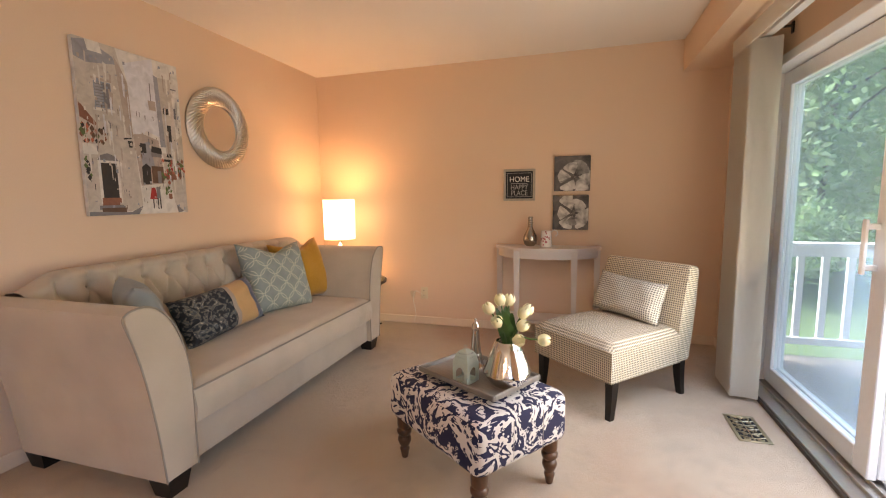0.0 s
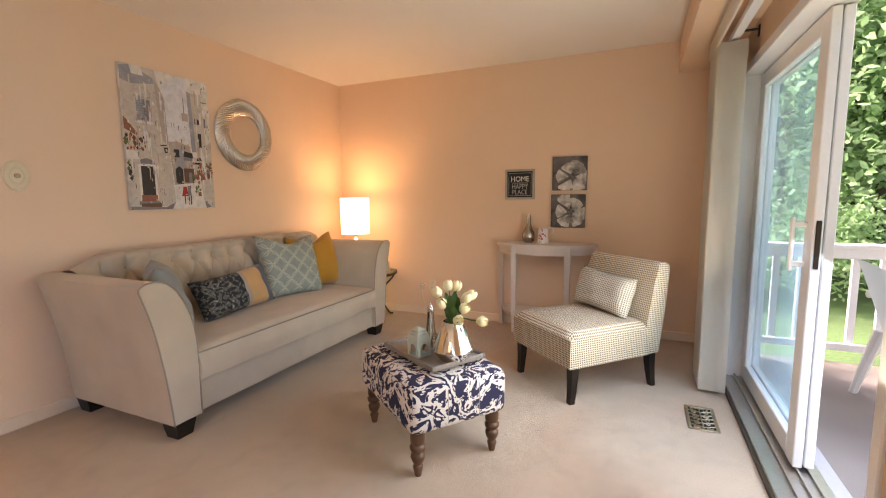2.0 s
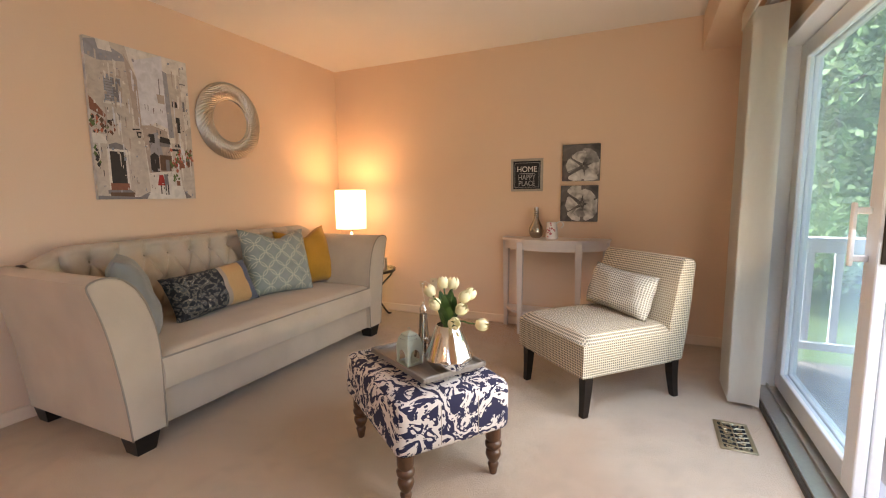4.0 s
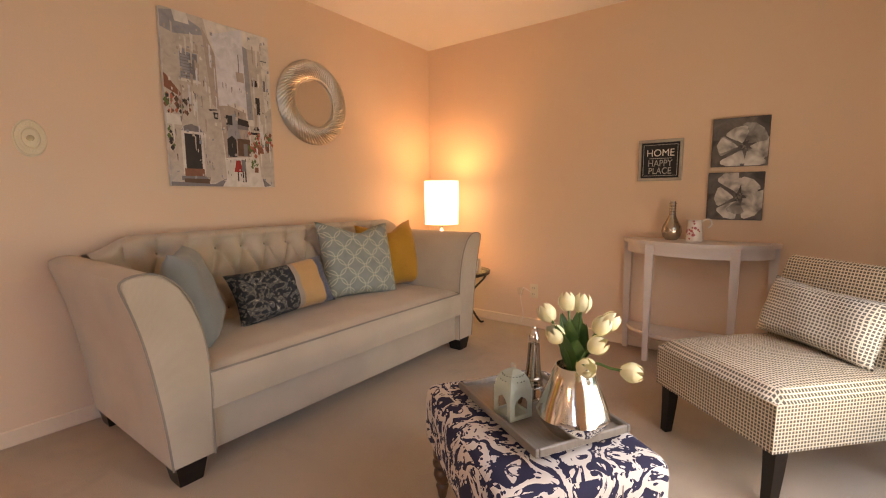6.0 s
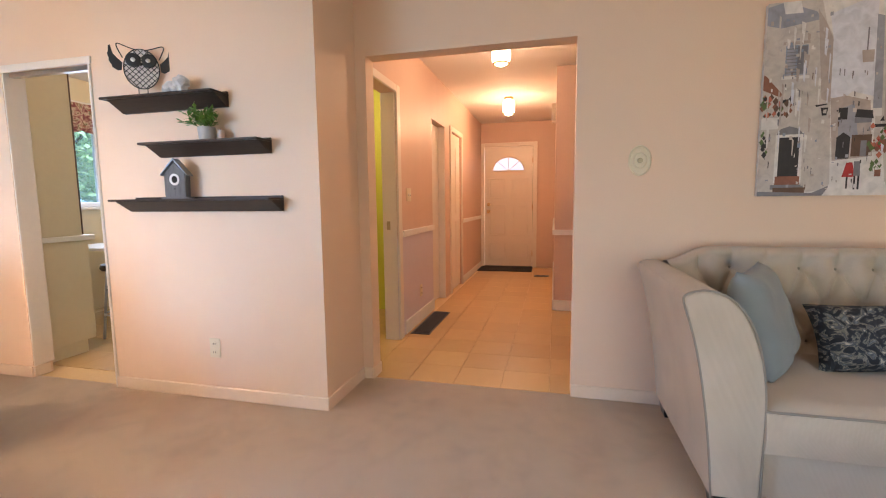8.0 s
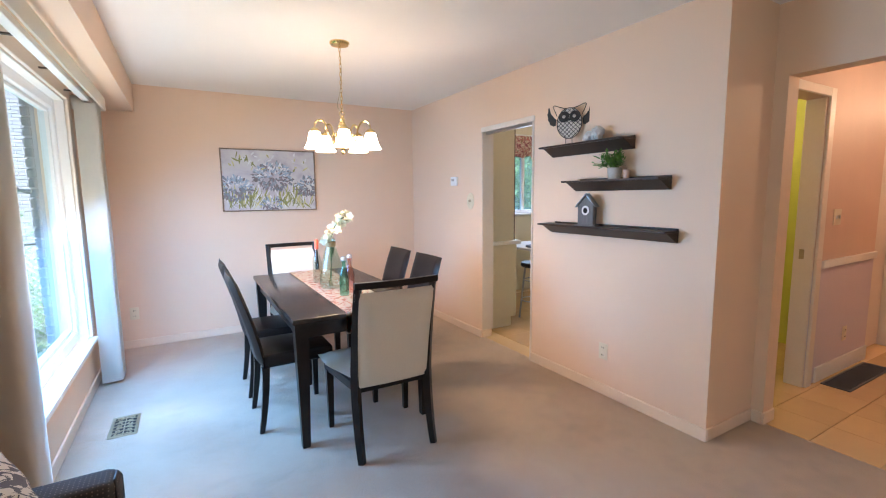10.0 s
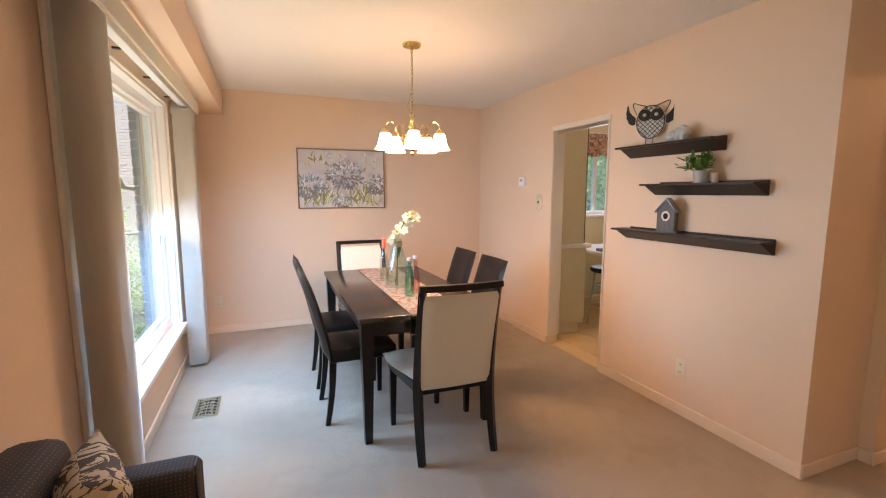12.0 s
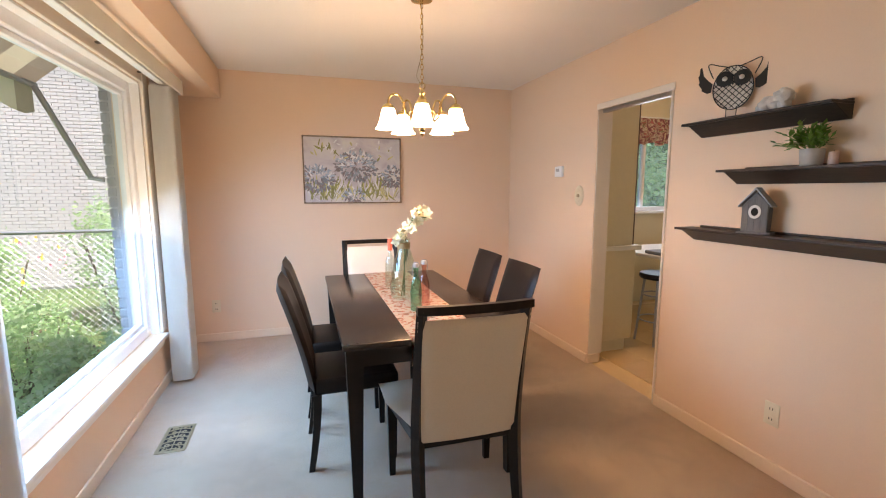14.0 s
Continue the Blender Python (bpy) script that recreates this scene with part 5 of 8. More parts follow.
op = oval_plate(pose(SX, 1.507, 1.367, 0, 0, 90), "oval ornamental ivory and brass dimmer plate on the wall")
copy_thing(op, pose(CX, -2.545, 1.35, 0, 0, 90))

th = thing("thermostat", pose(CX, -2.84, 1.553, 0, 0, 90), "small white thermostat on the dining wall", "thermostat")
bm = BM()
box(bm, -0.055, 0.055, -0.025, 0, -0.045, 0.045, 0.005, 2)
part("housing", bm, "vinyl", th)
bm = BM()
box(bm, -0.03, 0.02, -0.0275, -0.025, 0.0, 0.025)
part("display", bm, "ceramic", th, smooth=False)
th = thing("light_switch", pose(-1.12, HY0 + 0.002, 1.22, 0, 0, 180), "cream double light switch in the hall", "light switch")
bm = BM()
box(bm, -0.06, 0.06, -0.006, 0, -0.058, 0.058, 0.003, 2)
part("cover_plate", bm, "plate", th)
for x in (-0.024, 0.024):
    bm = BM()
    box(bm, x - 0.006, x + 0.006, -0.014, -0.006, -0.012, 0.012, 0.002, 1)
    part("toggle", bm, "white", th)
th = thing("door_chime", pose(-2.9, HY1 - 0.001, 2.18), "cream door chime box high on the hall wall", "door chime")
bm = BM()
box(bm, -0.09, 0.09, -0.05, 0, -0.10, 0.10, 0.008, 2)
part("housing", bm, "trim", th)
bm = BM()
for z in (-0.06, -0.03, 0.0, 0.03):
    box(bm, -0.07, 0.07, -0.054, -0.05, z, z + 0.01)
part("grille", bm, "white", th, smooth=False)


def register(m, label):
    th = thing("floor_register", m, label, "floor vent", "floor registers")
    w, h = 0.075, 0.145
    bm = BM()
    for b in ((-w, w, -h, -h + 0.018, 0, 0.005), (-w, w, h - 0.018, h, 0, 0.005), (-w, -w + 0.018, -h + 0.018, h - 0.018, 0, 0.005), (w - 0.018, w, -h + 0.018, h - 0.018, 0, 0.005)):
        box(bm, *b, bevel=0.002, seg=1)
    part("rim", bm, "antique", th, "antique brass rim")
    bm = BM()
    box(bm, -w + 0.015, w - 0.015, -h + 0.015, h - 0.015, 0.0005, 0.0012)
    part("duct_shade", bm, "dark", th, smooth=False)
    rnd = random.Random(5)
    for sx in (-1, 1):
        for j in range(6):
            y = -h + 0.035 + j * 0.044
            bm = BM()
            r = 0.016
            pts = [(sx * (0.028 + r * (1 - t * 0.6) * math.cos(5.2 * t + j)), y + r * (1 - t * 0.6) * math.sin(5.2 * t + j) * (1 if j % 2 else -1), 0.0032) for t in np.linspace(0, 1.0, 12)]
            tube(bm, pts, 0.0042, 5)
            tube(bm, [(0, y, 0.0032), (sx * 0.056, y + 0.02, 0.0032)], 0.0035, 5)
            part("scroll", bm, "antique", th)
    bm = BM()
    tube(bm, [(0, -h + 0.015, 0.0032), (0, h - 0.015, 0.0032)], 0.003, 5)
    part("centre_bar", bm, "antique", th)
    return th


ra = register(pose(3.412, 2.93, 0.001, 0, 0, 0), "antique brass scrollwork floor register set in the carpet")
copy_thing(ra, pose(3.372, -2.09, 0.001))


def slot_vent(x0, x1, y0, y1, label, n, along="x"):
    th = thing("floor_vent", pose(0, 0, 0), label, "floor vent")
    bm = BM()
    for b in ((x0, x1, y0, y0 + 0.014, 0, 0.008), (x0, x1, y1 - 0.014, y1, 0, 0.008), (x0, x0 + 0.014, y0 + 0.014, y1 - 0.014, 0, 0.008), (x1 - 0.014, x1, y0 + 0.014, y1 - 0.014, 0, 0.008)):
        box(bm, *b, bevel=0.002, seg=1)
    part("frame", bm, "bronze_vent", th, smooth=False)
    for i in range(n):
        x = x0 + 0.02 + (x1 - x0 - 0.04) * i / (n - 1)
        bm = BM()
        box(bm, x - 0.004, x + 0.004, y0 + 0.014, y1 - 0.014, 0.001, 0.006)
        part("slat", bm, "bronze_vent", th, smooth=False)
    bm = BM()
    box(bm, x0 + 0.01, x1 - 0.01, y0 + 0.01, y1 - 0.01, 0.0, 0.001)
    part("duct_shade", bm, "dark", th, smooth=False)


slot_vent(-1.80, -1.0, -0.155, 0.02, "long dark metal floor vent beside the hall wall", 40)
slot_vent(-4.35, -4.22, 0.78, 1.0, "small brown floor vent near the front door", 8)

th = thing("door_mat", pose(-4.91, 0.27, -0.003), "black ribbed rubber mat before the front door", "door mat")
bm = BM()
box(bm, -0.25, 0.25, -0.45, 0.45, 0, 0.014, 0.004, 1)
part("mat_base", bm, "mat", th, smooth=False)
bm = BM()
for i in range(17):
    box(bm, -0.23, 0.23, -0.43 + i * 0.053, -0.405 + i * 0.053, 0.014, 0.018)
part("ribs", bm, "mat", th, smooth=False)


# ---------- wall art ----------
def town_painting():
    """Stretched canvas of a narrow street, laid on in flat strokes of paint."""
    y0, y1, z0, z1 = 2.062, 2.688, 1.166, 2.100
    th = thing("canvas_painting", I(), "large unframed canvas of a pale old town street with red flowers", "painting")
    cols = {"sky": (0.62, 0.62, 0.66), "cream": (0.52, 0.46, 0.41), "sand": (0.42, 0.34, 0.30), "grey": (0.30, 0.30, 0.33), "mid": (0.20, 0.19, 0.20), "char": (0.035, 0.03, 0.03), "red": (0.42, 0.03, 0.025), "coral": (0.50, 0.14, 0.09), "green": (0.10, 0.15, 0.05), "brown": (0.13, 0.07, 0.045), "pale": (0.66, 0.62, 0.58), "rust": (0.26, 0.10, 0.06), "blue": (0.24, 0.28, 0.34)}
    names = list(cols)
    for k in names:
        M["paint_" + k] = blotch_mat("paint_" + k, [(0.3, shade(cols[k], 0.84)), (0.5, cols[k]), (0.70, shade(cols[k], 1.12))], 24, 4, 0.5, 0.7, "Object")
    bm = BM()
    box(bm, 0.002, 0.030, y0, y1, z0, z1, 0.003, 1)
    part("canvas", bm, "paint_pale", th, smooth=False)
    bm = BM()
    lift = [0.0304]
    def poly(c, *uv):
        lift[0] += 0.00002
        vs = [bm.verts.new((lift[0], y0 + u * (y1 - y0), z1 - v * (z1 - z0))) for u, v in uv]
        bm.faces.new(vs).material_index = names.index(c)
    def rect(c, u0, v0, u1, v1):
        poly(c, (u0, v0), (u1, v0), (u1, v1), (u0, v1))
    rnd = random.Random(11)
    # houses on one side
    poly("cream", (0, 0), (0.36, 0), (0.40, 0.12), (0.46, 0.2), (0.46, 0.50), (0.50, 0.97), (0, 1.0))
    poly("grey", (0.0, 0.02), (0.12, 0.0), (0.33, 0.06), (0.36, 0.10), (0.10, 0.13), (0.0, 0.11))
    poly("pale", (0.10, 0.0), (0.22, 0.0), (0.24, 0.06), (0.12, 0.06))
    poly("sand", (0.34, 0.05), (0.40, 0.12), (0.46, 0.22), (0.46, 0.52), (0.40, 0.50))
    rect("blue", 0.14, 0.22, 0.29, 0.37); rect("grey", 0.15, 0.225, 0.21, 0.365); rect("mid", 0.22, 0.225, 0.285, 0.365)
    for v in np.linspace(0.235, 0.355, 8):
        rect("mid", 0.145, v, 0.285, v + 0.004)
    rect("pale", 0.12, 0.375, 0.31, 0.39); rect("sand", 0.12, 0.20, 0.30, 0.215)
    poly("sky", (0.42, 0.08), (0.72, 0.0), (0.74, 0.5), (0.60, 0.47), (0.52, 0.52), (0.46, 0.49), (0.45, 0.2))
    poly("sand", (0.64, 0.27), (0.72, 0.27), (0.72, 0.33), (0.65, 0.33)); rect("mid", 0.668, 0.16, 0.678, 0.27)
    # houses on the other side
    poly("grey", (0.72, 0.10), (0.765, 0.11), (0.80, 0.56), (0.74, 0.56))
    poly("cream", (0.765, 0.11), (1.0, 0.10), (1.0, 1.0), (0.86, 0.98), (0.80, 0.6))
    poly("pale", (0.90, 0.10), (1.0, 0.09), (1.0, 0.46), (0.93, 0.50))
    rect("char", 0.83, 0.41, 0.875, 0.52); rect("char", 0.80, 0.30, 0.86, 0.34); rect("mid", 0.92, 0.29, 0.945, 0.36)
    rect("mid", 0.90, 0.16, 0.97, 0.168)
    # far street
    poly("sand", (0.46, 0.50), (0.56, 0.49), (0.72, 0.52), (0.76, 0.80), (0.50, 0.82))
    poly("grey", (0.52, 0.56), (0.62, 0.53), (0.66, 0.70), (0.53, 0.72))
    rect("char", 0.52, 0.55, 0.58, 0.61); rect("mid", 0.63, 0.58, 0.74, 0.63); poly("char", (0.64, 0.56), (0.74, 0.57), (0.75, 0.61), (0.63, 0.60))
    rect("char", 0.52, 0.70, 0.61, 0.81); poly("char", (0.52, 0.70), (0.565, 0.675), (0.61, 0.70))
    rect("brown", 0.62, 0.69, 0.75, 0.80); rect("mid", 0.68, 0.72, 0.72, 0.80); rect("cream", 0.76, 0.60, 0.80, 0.78)
    # door with an arch
    rect("pale", 0.11, 0.665, 0.30, 0.93); rect("char", 0.135, 0.69, 0.275, 0.895)
    poly("mid", (0.11, 0.675), (0.14, 0.645), (0.20, 0.632), (0.26, 0.645), (0.30, 0.675))
    rect("rust", 0.12, 0.895, 0.29, 0.94); rect("mid", 0.09, 0.94, 0.32, 0.965); rect("brown", 0.11, 0.955, 0.33, 0.99)
    poly("mid", (0.0, 0.975), (0.38, 0.985), (0.50, 0.945), (0.45, 1.0), (0.0, 1.0))
    # balcony and awning
    poly("rust", (0.0, 0.36), (0.02, 0.37), (0.14, 0.47), (0.12, 0.48), (0.0, 0.44))
    for _ in range(46):
        u, v = rnd.uniform(0.0, 0.20), rnd.uniform(0.47, 0.575)
        s = rnd.uniform(0.008, 0.022)
        poly(rnd.choice(["brown", "green", "char", "rust", "coral"]), (u - s, v), (u, v - s), (u + s, v), (u, v + s))
    rect("pale", 0.0, 0.585, 0.12, 0.645)
    for _ in range(14):
        u, v = rnd.uniform(0.0, 0.05), rnd.uniform(0.66, 0.78)
        s = rnd.uniform(0.008, 0.02)
        poly(rnd.choice(["green", "char"]), (u - s, v), (u, v - s), (u + s, v), (u, v + s))
    # lamps
    poly("char", (0.36, 0.53), (0.44, 0.525), (0.44, 0.53), (0.37, 0.54)); poly("char", (0.40, 0.545), (0.45, 0.545), (0.44, 0.585), (0.41, 0.585))
    poly("char", (0.79, 0.625), (0.86, 0.625), (0.84, 0.60), (0.81, 0.60)); rect("char", 0.76, 0.64, 0.88, 0.655)
    # flower baskets
    for _ in range(110):
        u, v = rnd.gauss(0.91, 0.055), rnd.gauss(0.69, 0.03)
        if rnd.random() < 0.35:
            u, v = rnd.gauss(0.80, 0.03), rnd.gauss(0.745, 0.018)
        if u > 0.99:
            continue
        s = rnd.uniform(0.006, 0.02)
        poly(rnd.choice(["coral", "red", "coral", "green", "rust"]), (u - s, v), (u, v - s), (u + s, v), (u, v + s))
    rect("rust", 0.83, 0.735, 0.89, 0.775); rect("brown", 0.92, 0.715, 0.975, 0.755)
    # pavement and two plain shapes walking
    poly("pale", (0.53, 0.82), (0.72, 0.82), (0.93, 1.0), (0.47, 1.0))
    poly("mid", (0.86, 0.94), (0.95, 0.99), (0.88, 1.0))
    poly("red", (0.595, 0.83), (0.635, 0.83), (0.655, 0.905), (0.57, 0.905)); rect("char", 0.60, 0.905, 0.612, 0.965)
    poly("mid", (0.645, 0.825), (0.685, 0.825), (0.69, 0.90), (0.645, 0.90)); rect("char", 0.65, 0.90, 0.662, 0.97); rect("char", 0.675, 0.90, 0.688, 0.97)
    for _ in range(26):
        u, v = rnd.gauss(0.78, 0.03), rnd.gauss(0.85, 0.02)
        s = rnd.uniform(0.006, 0.016)
        poly(rnd.choice(["green", "green", "pale"]), (u - s, v), (u, v - s), (u + s, v), (u, v + s))
    rect("rust", 0.78, 0.87, 0.82, 0.905)
    # loose brush strokes
    for _ in range(60):      # washes running down the walls
        u, v = rnd.choice([rnd.uniform(0.02, 0.44), rnd.uniform(0.80, 0.97)]), rnd.uniform(0.05, 0.8)
        w, h = rnd.uniform(0.008, 0.03), rnd.uniform(0.05, 0.16)
        poly(rnd.choice(["cream", "pale", "sand", "sky"]), (u, v), (min(u + w, 0.99), v + 0.01), (min(u + w * 0.7, 0.99), v + h), (u + w * 0.2, v + h * 0.9))
    for _ in range(60):      # dark ink accents
        u, v = rnd.choice([rnd.uniform(0.03, 0.44), rnd.uniform(0.50, 0.97)]), rnd.uniform(0.35, 0.95)
        if 0.1 < u < 0.3 and v > 0.6:
            continue
        w, h = rnd.uniform(0.003, 0.012), rnd.uniform(0.008, 0.045)
        poly(rnd.choice(["mid", "char", "brown", "mid"]), (u, v), (u + w, v + 0.004), (u + w * 0.8, min(0.99, v + h)), (u + w * 0.1, min(0.99, v + h * 0.8)))
    for _ in range(160):
        u, v = rnd.uniform(0.02, 0.97), rnd.uniform(0.03, 0.97)
        if 0.44 < u < 0.72 and v < 0.48:
            continue
        w, h = rnd.uniform(0.004, 0.022), rnd.uniform(0.003, 0.022)
        c = rnd.choice(["cream", "sand", "grey", "pale", "cream", "blue"] if not (0.5 < u < 0.78 and 0.55 < v < 0.82) else ["char", "brown", "grey", "cream"])
        poly(c, (u, v), (min(u + w, 0.995), v + rnd.uniform(-0.006, 0.006)), (min(u + w, 0.995), min(v + h, 0.995)), (u, min(v + h, 0.995)))
    part("painted_scene", bm, ["paint_" + k for k in names], th, smooth=False)


town_painting()


def round_mirror():
    th = thing("wall_mirror", pose(0.0, 3.035, 1.757, 0, 90, 0), "round mirror in a fluted silver sunburst frame", "mirror")
    R, r = 0.29, 0.165
    n = 66 * 6
    bm = BM()
    def f(u, v):
        rad = r + (R - r) * v
        a = 2 * math.pi * u + 0.55 * v
        h = 0.012 + 0.040 * math.sin(math.pi * (0.12 + 0.86 * v)) ** 0.8
        flute = 0.008 * abs(math.sin(66 * math.pi * u)) ** 0.7 * math.sin(math.pi * min(1, max(0, v * 1.02))) ** 0.4
        return Vector((rad * math.cos(a), rad * math.sin(a), h + flute))
    sheet(bm, f, n, 12, wrap=True)
    part("fluted_frame", bm, "silver", th, "silver fluted ring", angle=60)
    bm = BM()
    tube(bm, [((r + 0.002) * math.cos(a), (r + 0.002) * math.sin(a), 0.030) for a in np.linspace(0, 2 * math.pi, 60, endpoint=False)], 0.008, 7, closed=True)
    part("inner_bead", bm, "silver", th)
    bm = BM()
    lathe(bm, [(0.0, 0.004), (R - 0.004, 0.004), (R, 0.016), (R - 0.012, 0.020)], 64, cap=False)
    part("backing", bm, "silver", th)
    bm = BM()
    lathe(bm, [(0.0, 0.022), (r + 0.004, 0.022)], 60, cap=False)
    part("mirror_glass", bm, "mirror", th, "clear mirror glass")


round_mirror()


def flower_canvas(x0, z0, seed, cx, cz):
    th = thing("flower_canvas", pose(x0, YF, z0), "square grey canvas of a large white flower", "painting", "flower canvases")
    s = 0.298
    bm = BM()
    box(bm, 0, s, -0.030, 0, 0, s, 0.003, 1)
    part("canvas", bm, "petal_ground", th, smooth=False)
    rnd = random.Random(seed)
    bm = BM()
    lift = -0.0306
    for ring, (k, rad, wid) in enumerate(((6, 0.150, 0.056), (5, 0.125, 0.044))):
        for i in range(k):
            a = 2 * math.pi * (i + 0.5 * ring) / k + rnd.uniform(-0.15, 0.15)
            L = rad * rnd.uniform(0.85, 1.15)
            pts = []
            for t in np.linspace(0, 1, 9):
                pts.append((L * (0.2 + 0.8 * t), wid * math.sin(math.pi * t ** 2.1) ** 0.62 * (1 + 0.08 * math.sin(9 * t)) + 0.003))
            out = pts + [(p, -q) for p, q in pts[::-1][1:-1]]
            lift -= 0.00006
            vs = []
            for p, q in out:
                x = cx + p * math.cos(a) - q * math.sin(a)
                z = cz + p * math.sin(a) + q * math.cos(a)
                vs.append(bm.verts.new((min(s - 0.002, max(0.002, x)), lift, min(s - 0.002, max(0.002, z)))))
            f = bm.faces.new(vs)
            f.material_index = rnd.choice([0, 0, 1])
    for i in range(14):
        a, q = rnd.uniform(0, 6.28), rnd.uniform(0, 0.02)
        lift -= 0.00006
        c = (cx + q * math.cos(a), cz + q * math.sin(a))
        bm.faces.new([bm.verts.new((c[0] + 0.006 * math.cos(b), lift, c[1] + 0.006 * math.sin(b))) for b in np.linspace(0, 6.28, 7)[:-1]]).material_index = 2
    part("painted_flower", bm, ["petal_a", "petal_b", "petal_c"], th, smooth=False)


M["petal_ground"] = blotch_mat("grey_paint_ground", [(0.35, (0.05, 0.045, 0.045)), (0.65, (0.17, 0.155, 0.15))], 9, 3, 0.6, 0.7, "Object")
M["petal_a"] = blotch_mat("white_petal_paint", [(0.3, (0.17, 0.16, 0.16)), (0.5, (0.46, 0.44, 0.42)), (0.7, (0.70, 0.68, 0.65))], 14, 2, 0.5, 0.7, "Object")
M["petal_b"] = blotch_mat("grey_petal_paint", [(0.3, (0.10, 0.095, 0.095)), (0.55, (0.28, 0.27, 0.26)), (0.7, (0.52, 0.50, 0.48))], 14, 2, 0.5, 0.7, "Object")
M["petal_c"] = blotch_mat("dark_flower_heart_paint", [(0.35, (0.05, 0.045, 0.04)), (0.65, (0.25, 0.23, 0.21))], 60, 2, 0.5, 0.7, "Object")
flower_canvas(2.326, 1.277, 3, 0.17, 0.12)
flower_canvas(2.318, 0.943, 8, 0.17, 0.145)


def words(text, size, m, material, parent, extrude=0.0006, name="lettering", width=None):
    c = bpy.data.curves.new(name, "FONT")
    c.body, c.size, c.extrude, c.align_x, c.align_y = text, size, extrude, "CENTER", "CENTER"
    tmp = bpy.data.objects.new("tmp_text", c)
    scene.collection.objects.link(tmp)
    dg = bpy.context.evaluated_depsgraph_get()
    me = bpy.data.meshes.new_from_object(tmp.evaluated_get(dg))
    bpy.data.objects.remove(tmp)
    me.transform(m)
    me.name = name
    me.materials.clear()
    me.materials.append(M[material])
    ob = new(name, me)
    ob.parent = parent
    return ob


def home_sign():
    th = thing("wall_sign", pose(1.884, YF, 1.199), "small framed black sign with white chalk lettering", "sign")
    s = 0.279
    bm = BM()
    for b in ((0, s, -0.022, 0, 0, 0.02), (0, s, -0.022, 0, s - 0.02, s), (0, 0.02, -0.022, 0, 0.02, s - 0.02), (s - 0.02, s, -0.022, 0, 0.02, s - 0.02)):
        box(bm, *b, bevel=0.003, seg=1)
    part("frame", bm, "twine_grey", th, "weathered pale wooden frame", smooth=False)
    bm = BM()
    box(bm, 0.02, s - 0.02, -0.012, 0, 0.02, s - 0.02)
    part("board", bm, "sign_black", th, smooth=False)
    bm = BM()
    for b in ((0.032, s - 0.032, 0.034, 0.037), (0.032, s - 0.032, s - 0.037, s - 0.034), (0.032, 0.035, 0.037, s - 0.037), (s - 0.035, s - 0.032, 0.037, s - 0.037)):
        box(bm, b[0], b[1], -0.0128, -0.012, b[2], b[3])
    box(bm, 0.07, s - 0.07, -0.0128, -0.012, 0.150, 0.154)
    part("border_line", bm, "sign_grey", th, smooth=False)
    up = Matrix.Rotation(radians(90), 4, "X")
    words("HOME", 0.068, Matrix.Translation((s / 2, -0.0128, 0.187)) @ up @ Matrix.Diagonal((0.92, 1, 1, 1)), "sign_white", th)
    words("HAPPY", 0.062, Matrix.Translation((s / 2, -0.0128, 0.118)) @ up @ Matrix.Diagonal((0.82, 1, 1, 1)), "sign_grey", th)
    words("PLACE", 0.062, Matrix.Translation((s / 2, -0.0128, 0.066)) @ up @ Matrix.Diagonal((0.82, 1, 1, 1)), "sign_grey", th)


M["twine_grey"] = plain("weathered_pale_wood", (0.42, 0.37, 0.31), 0.7, var=0.2, fine=30)
home_sign()


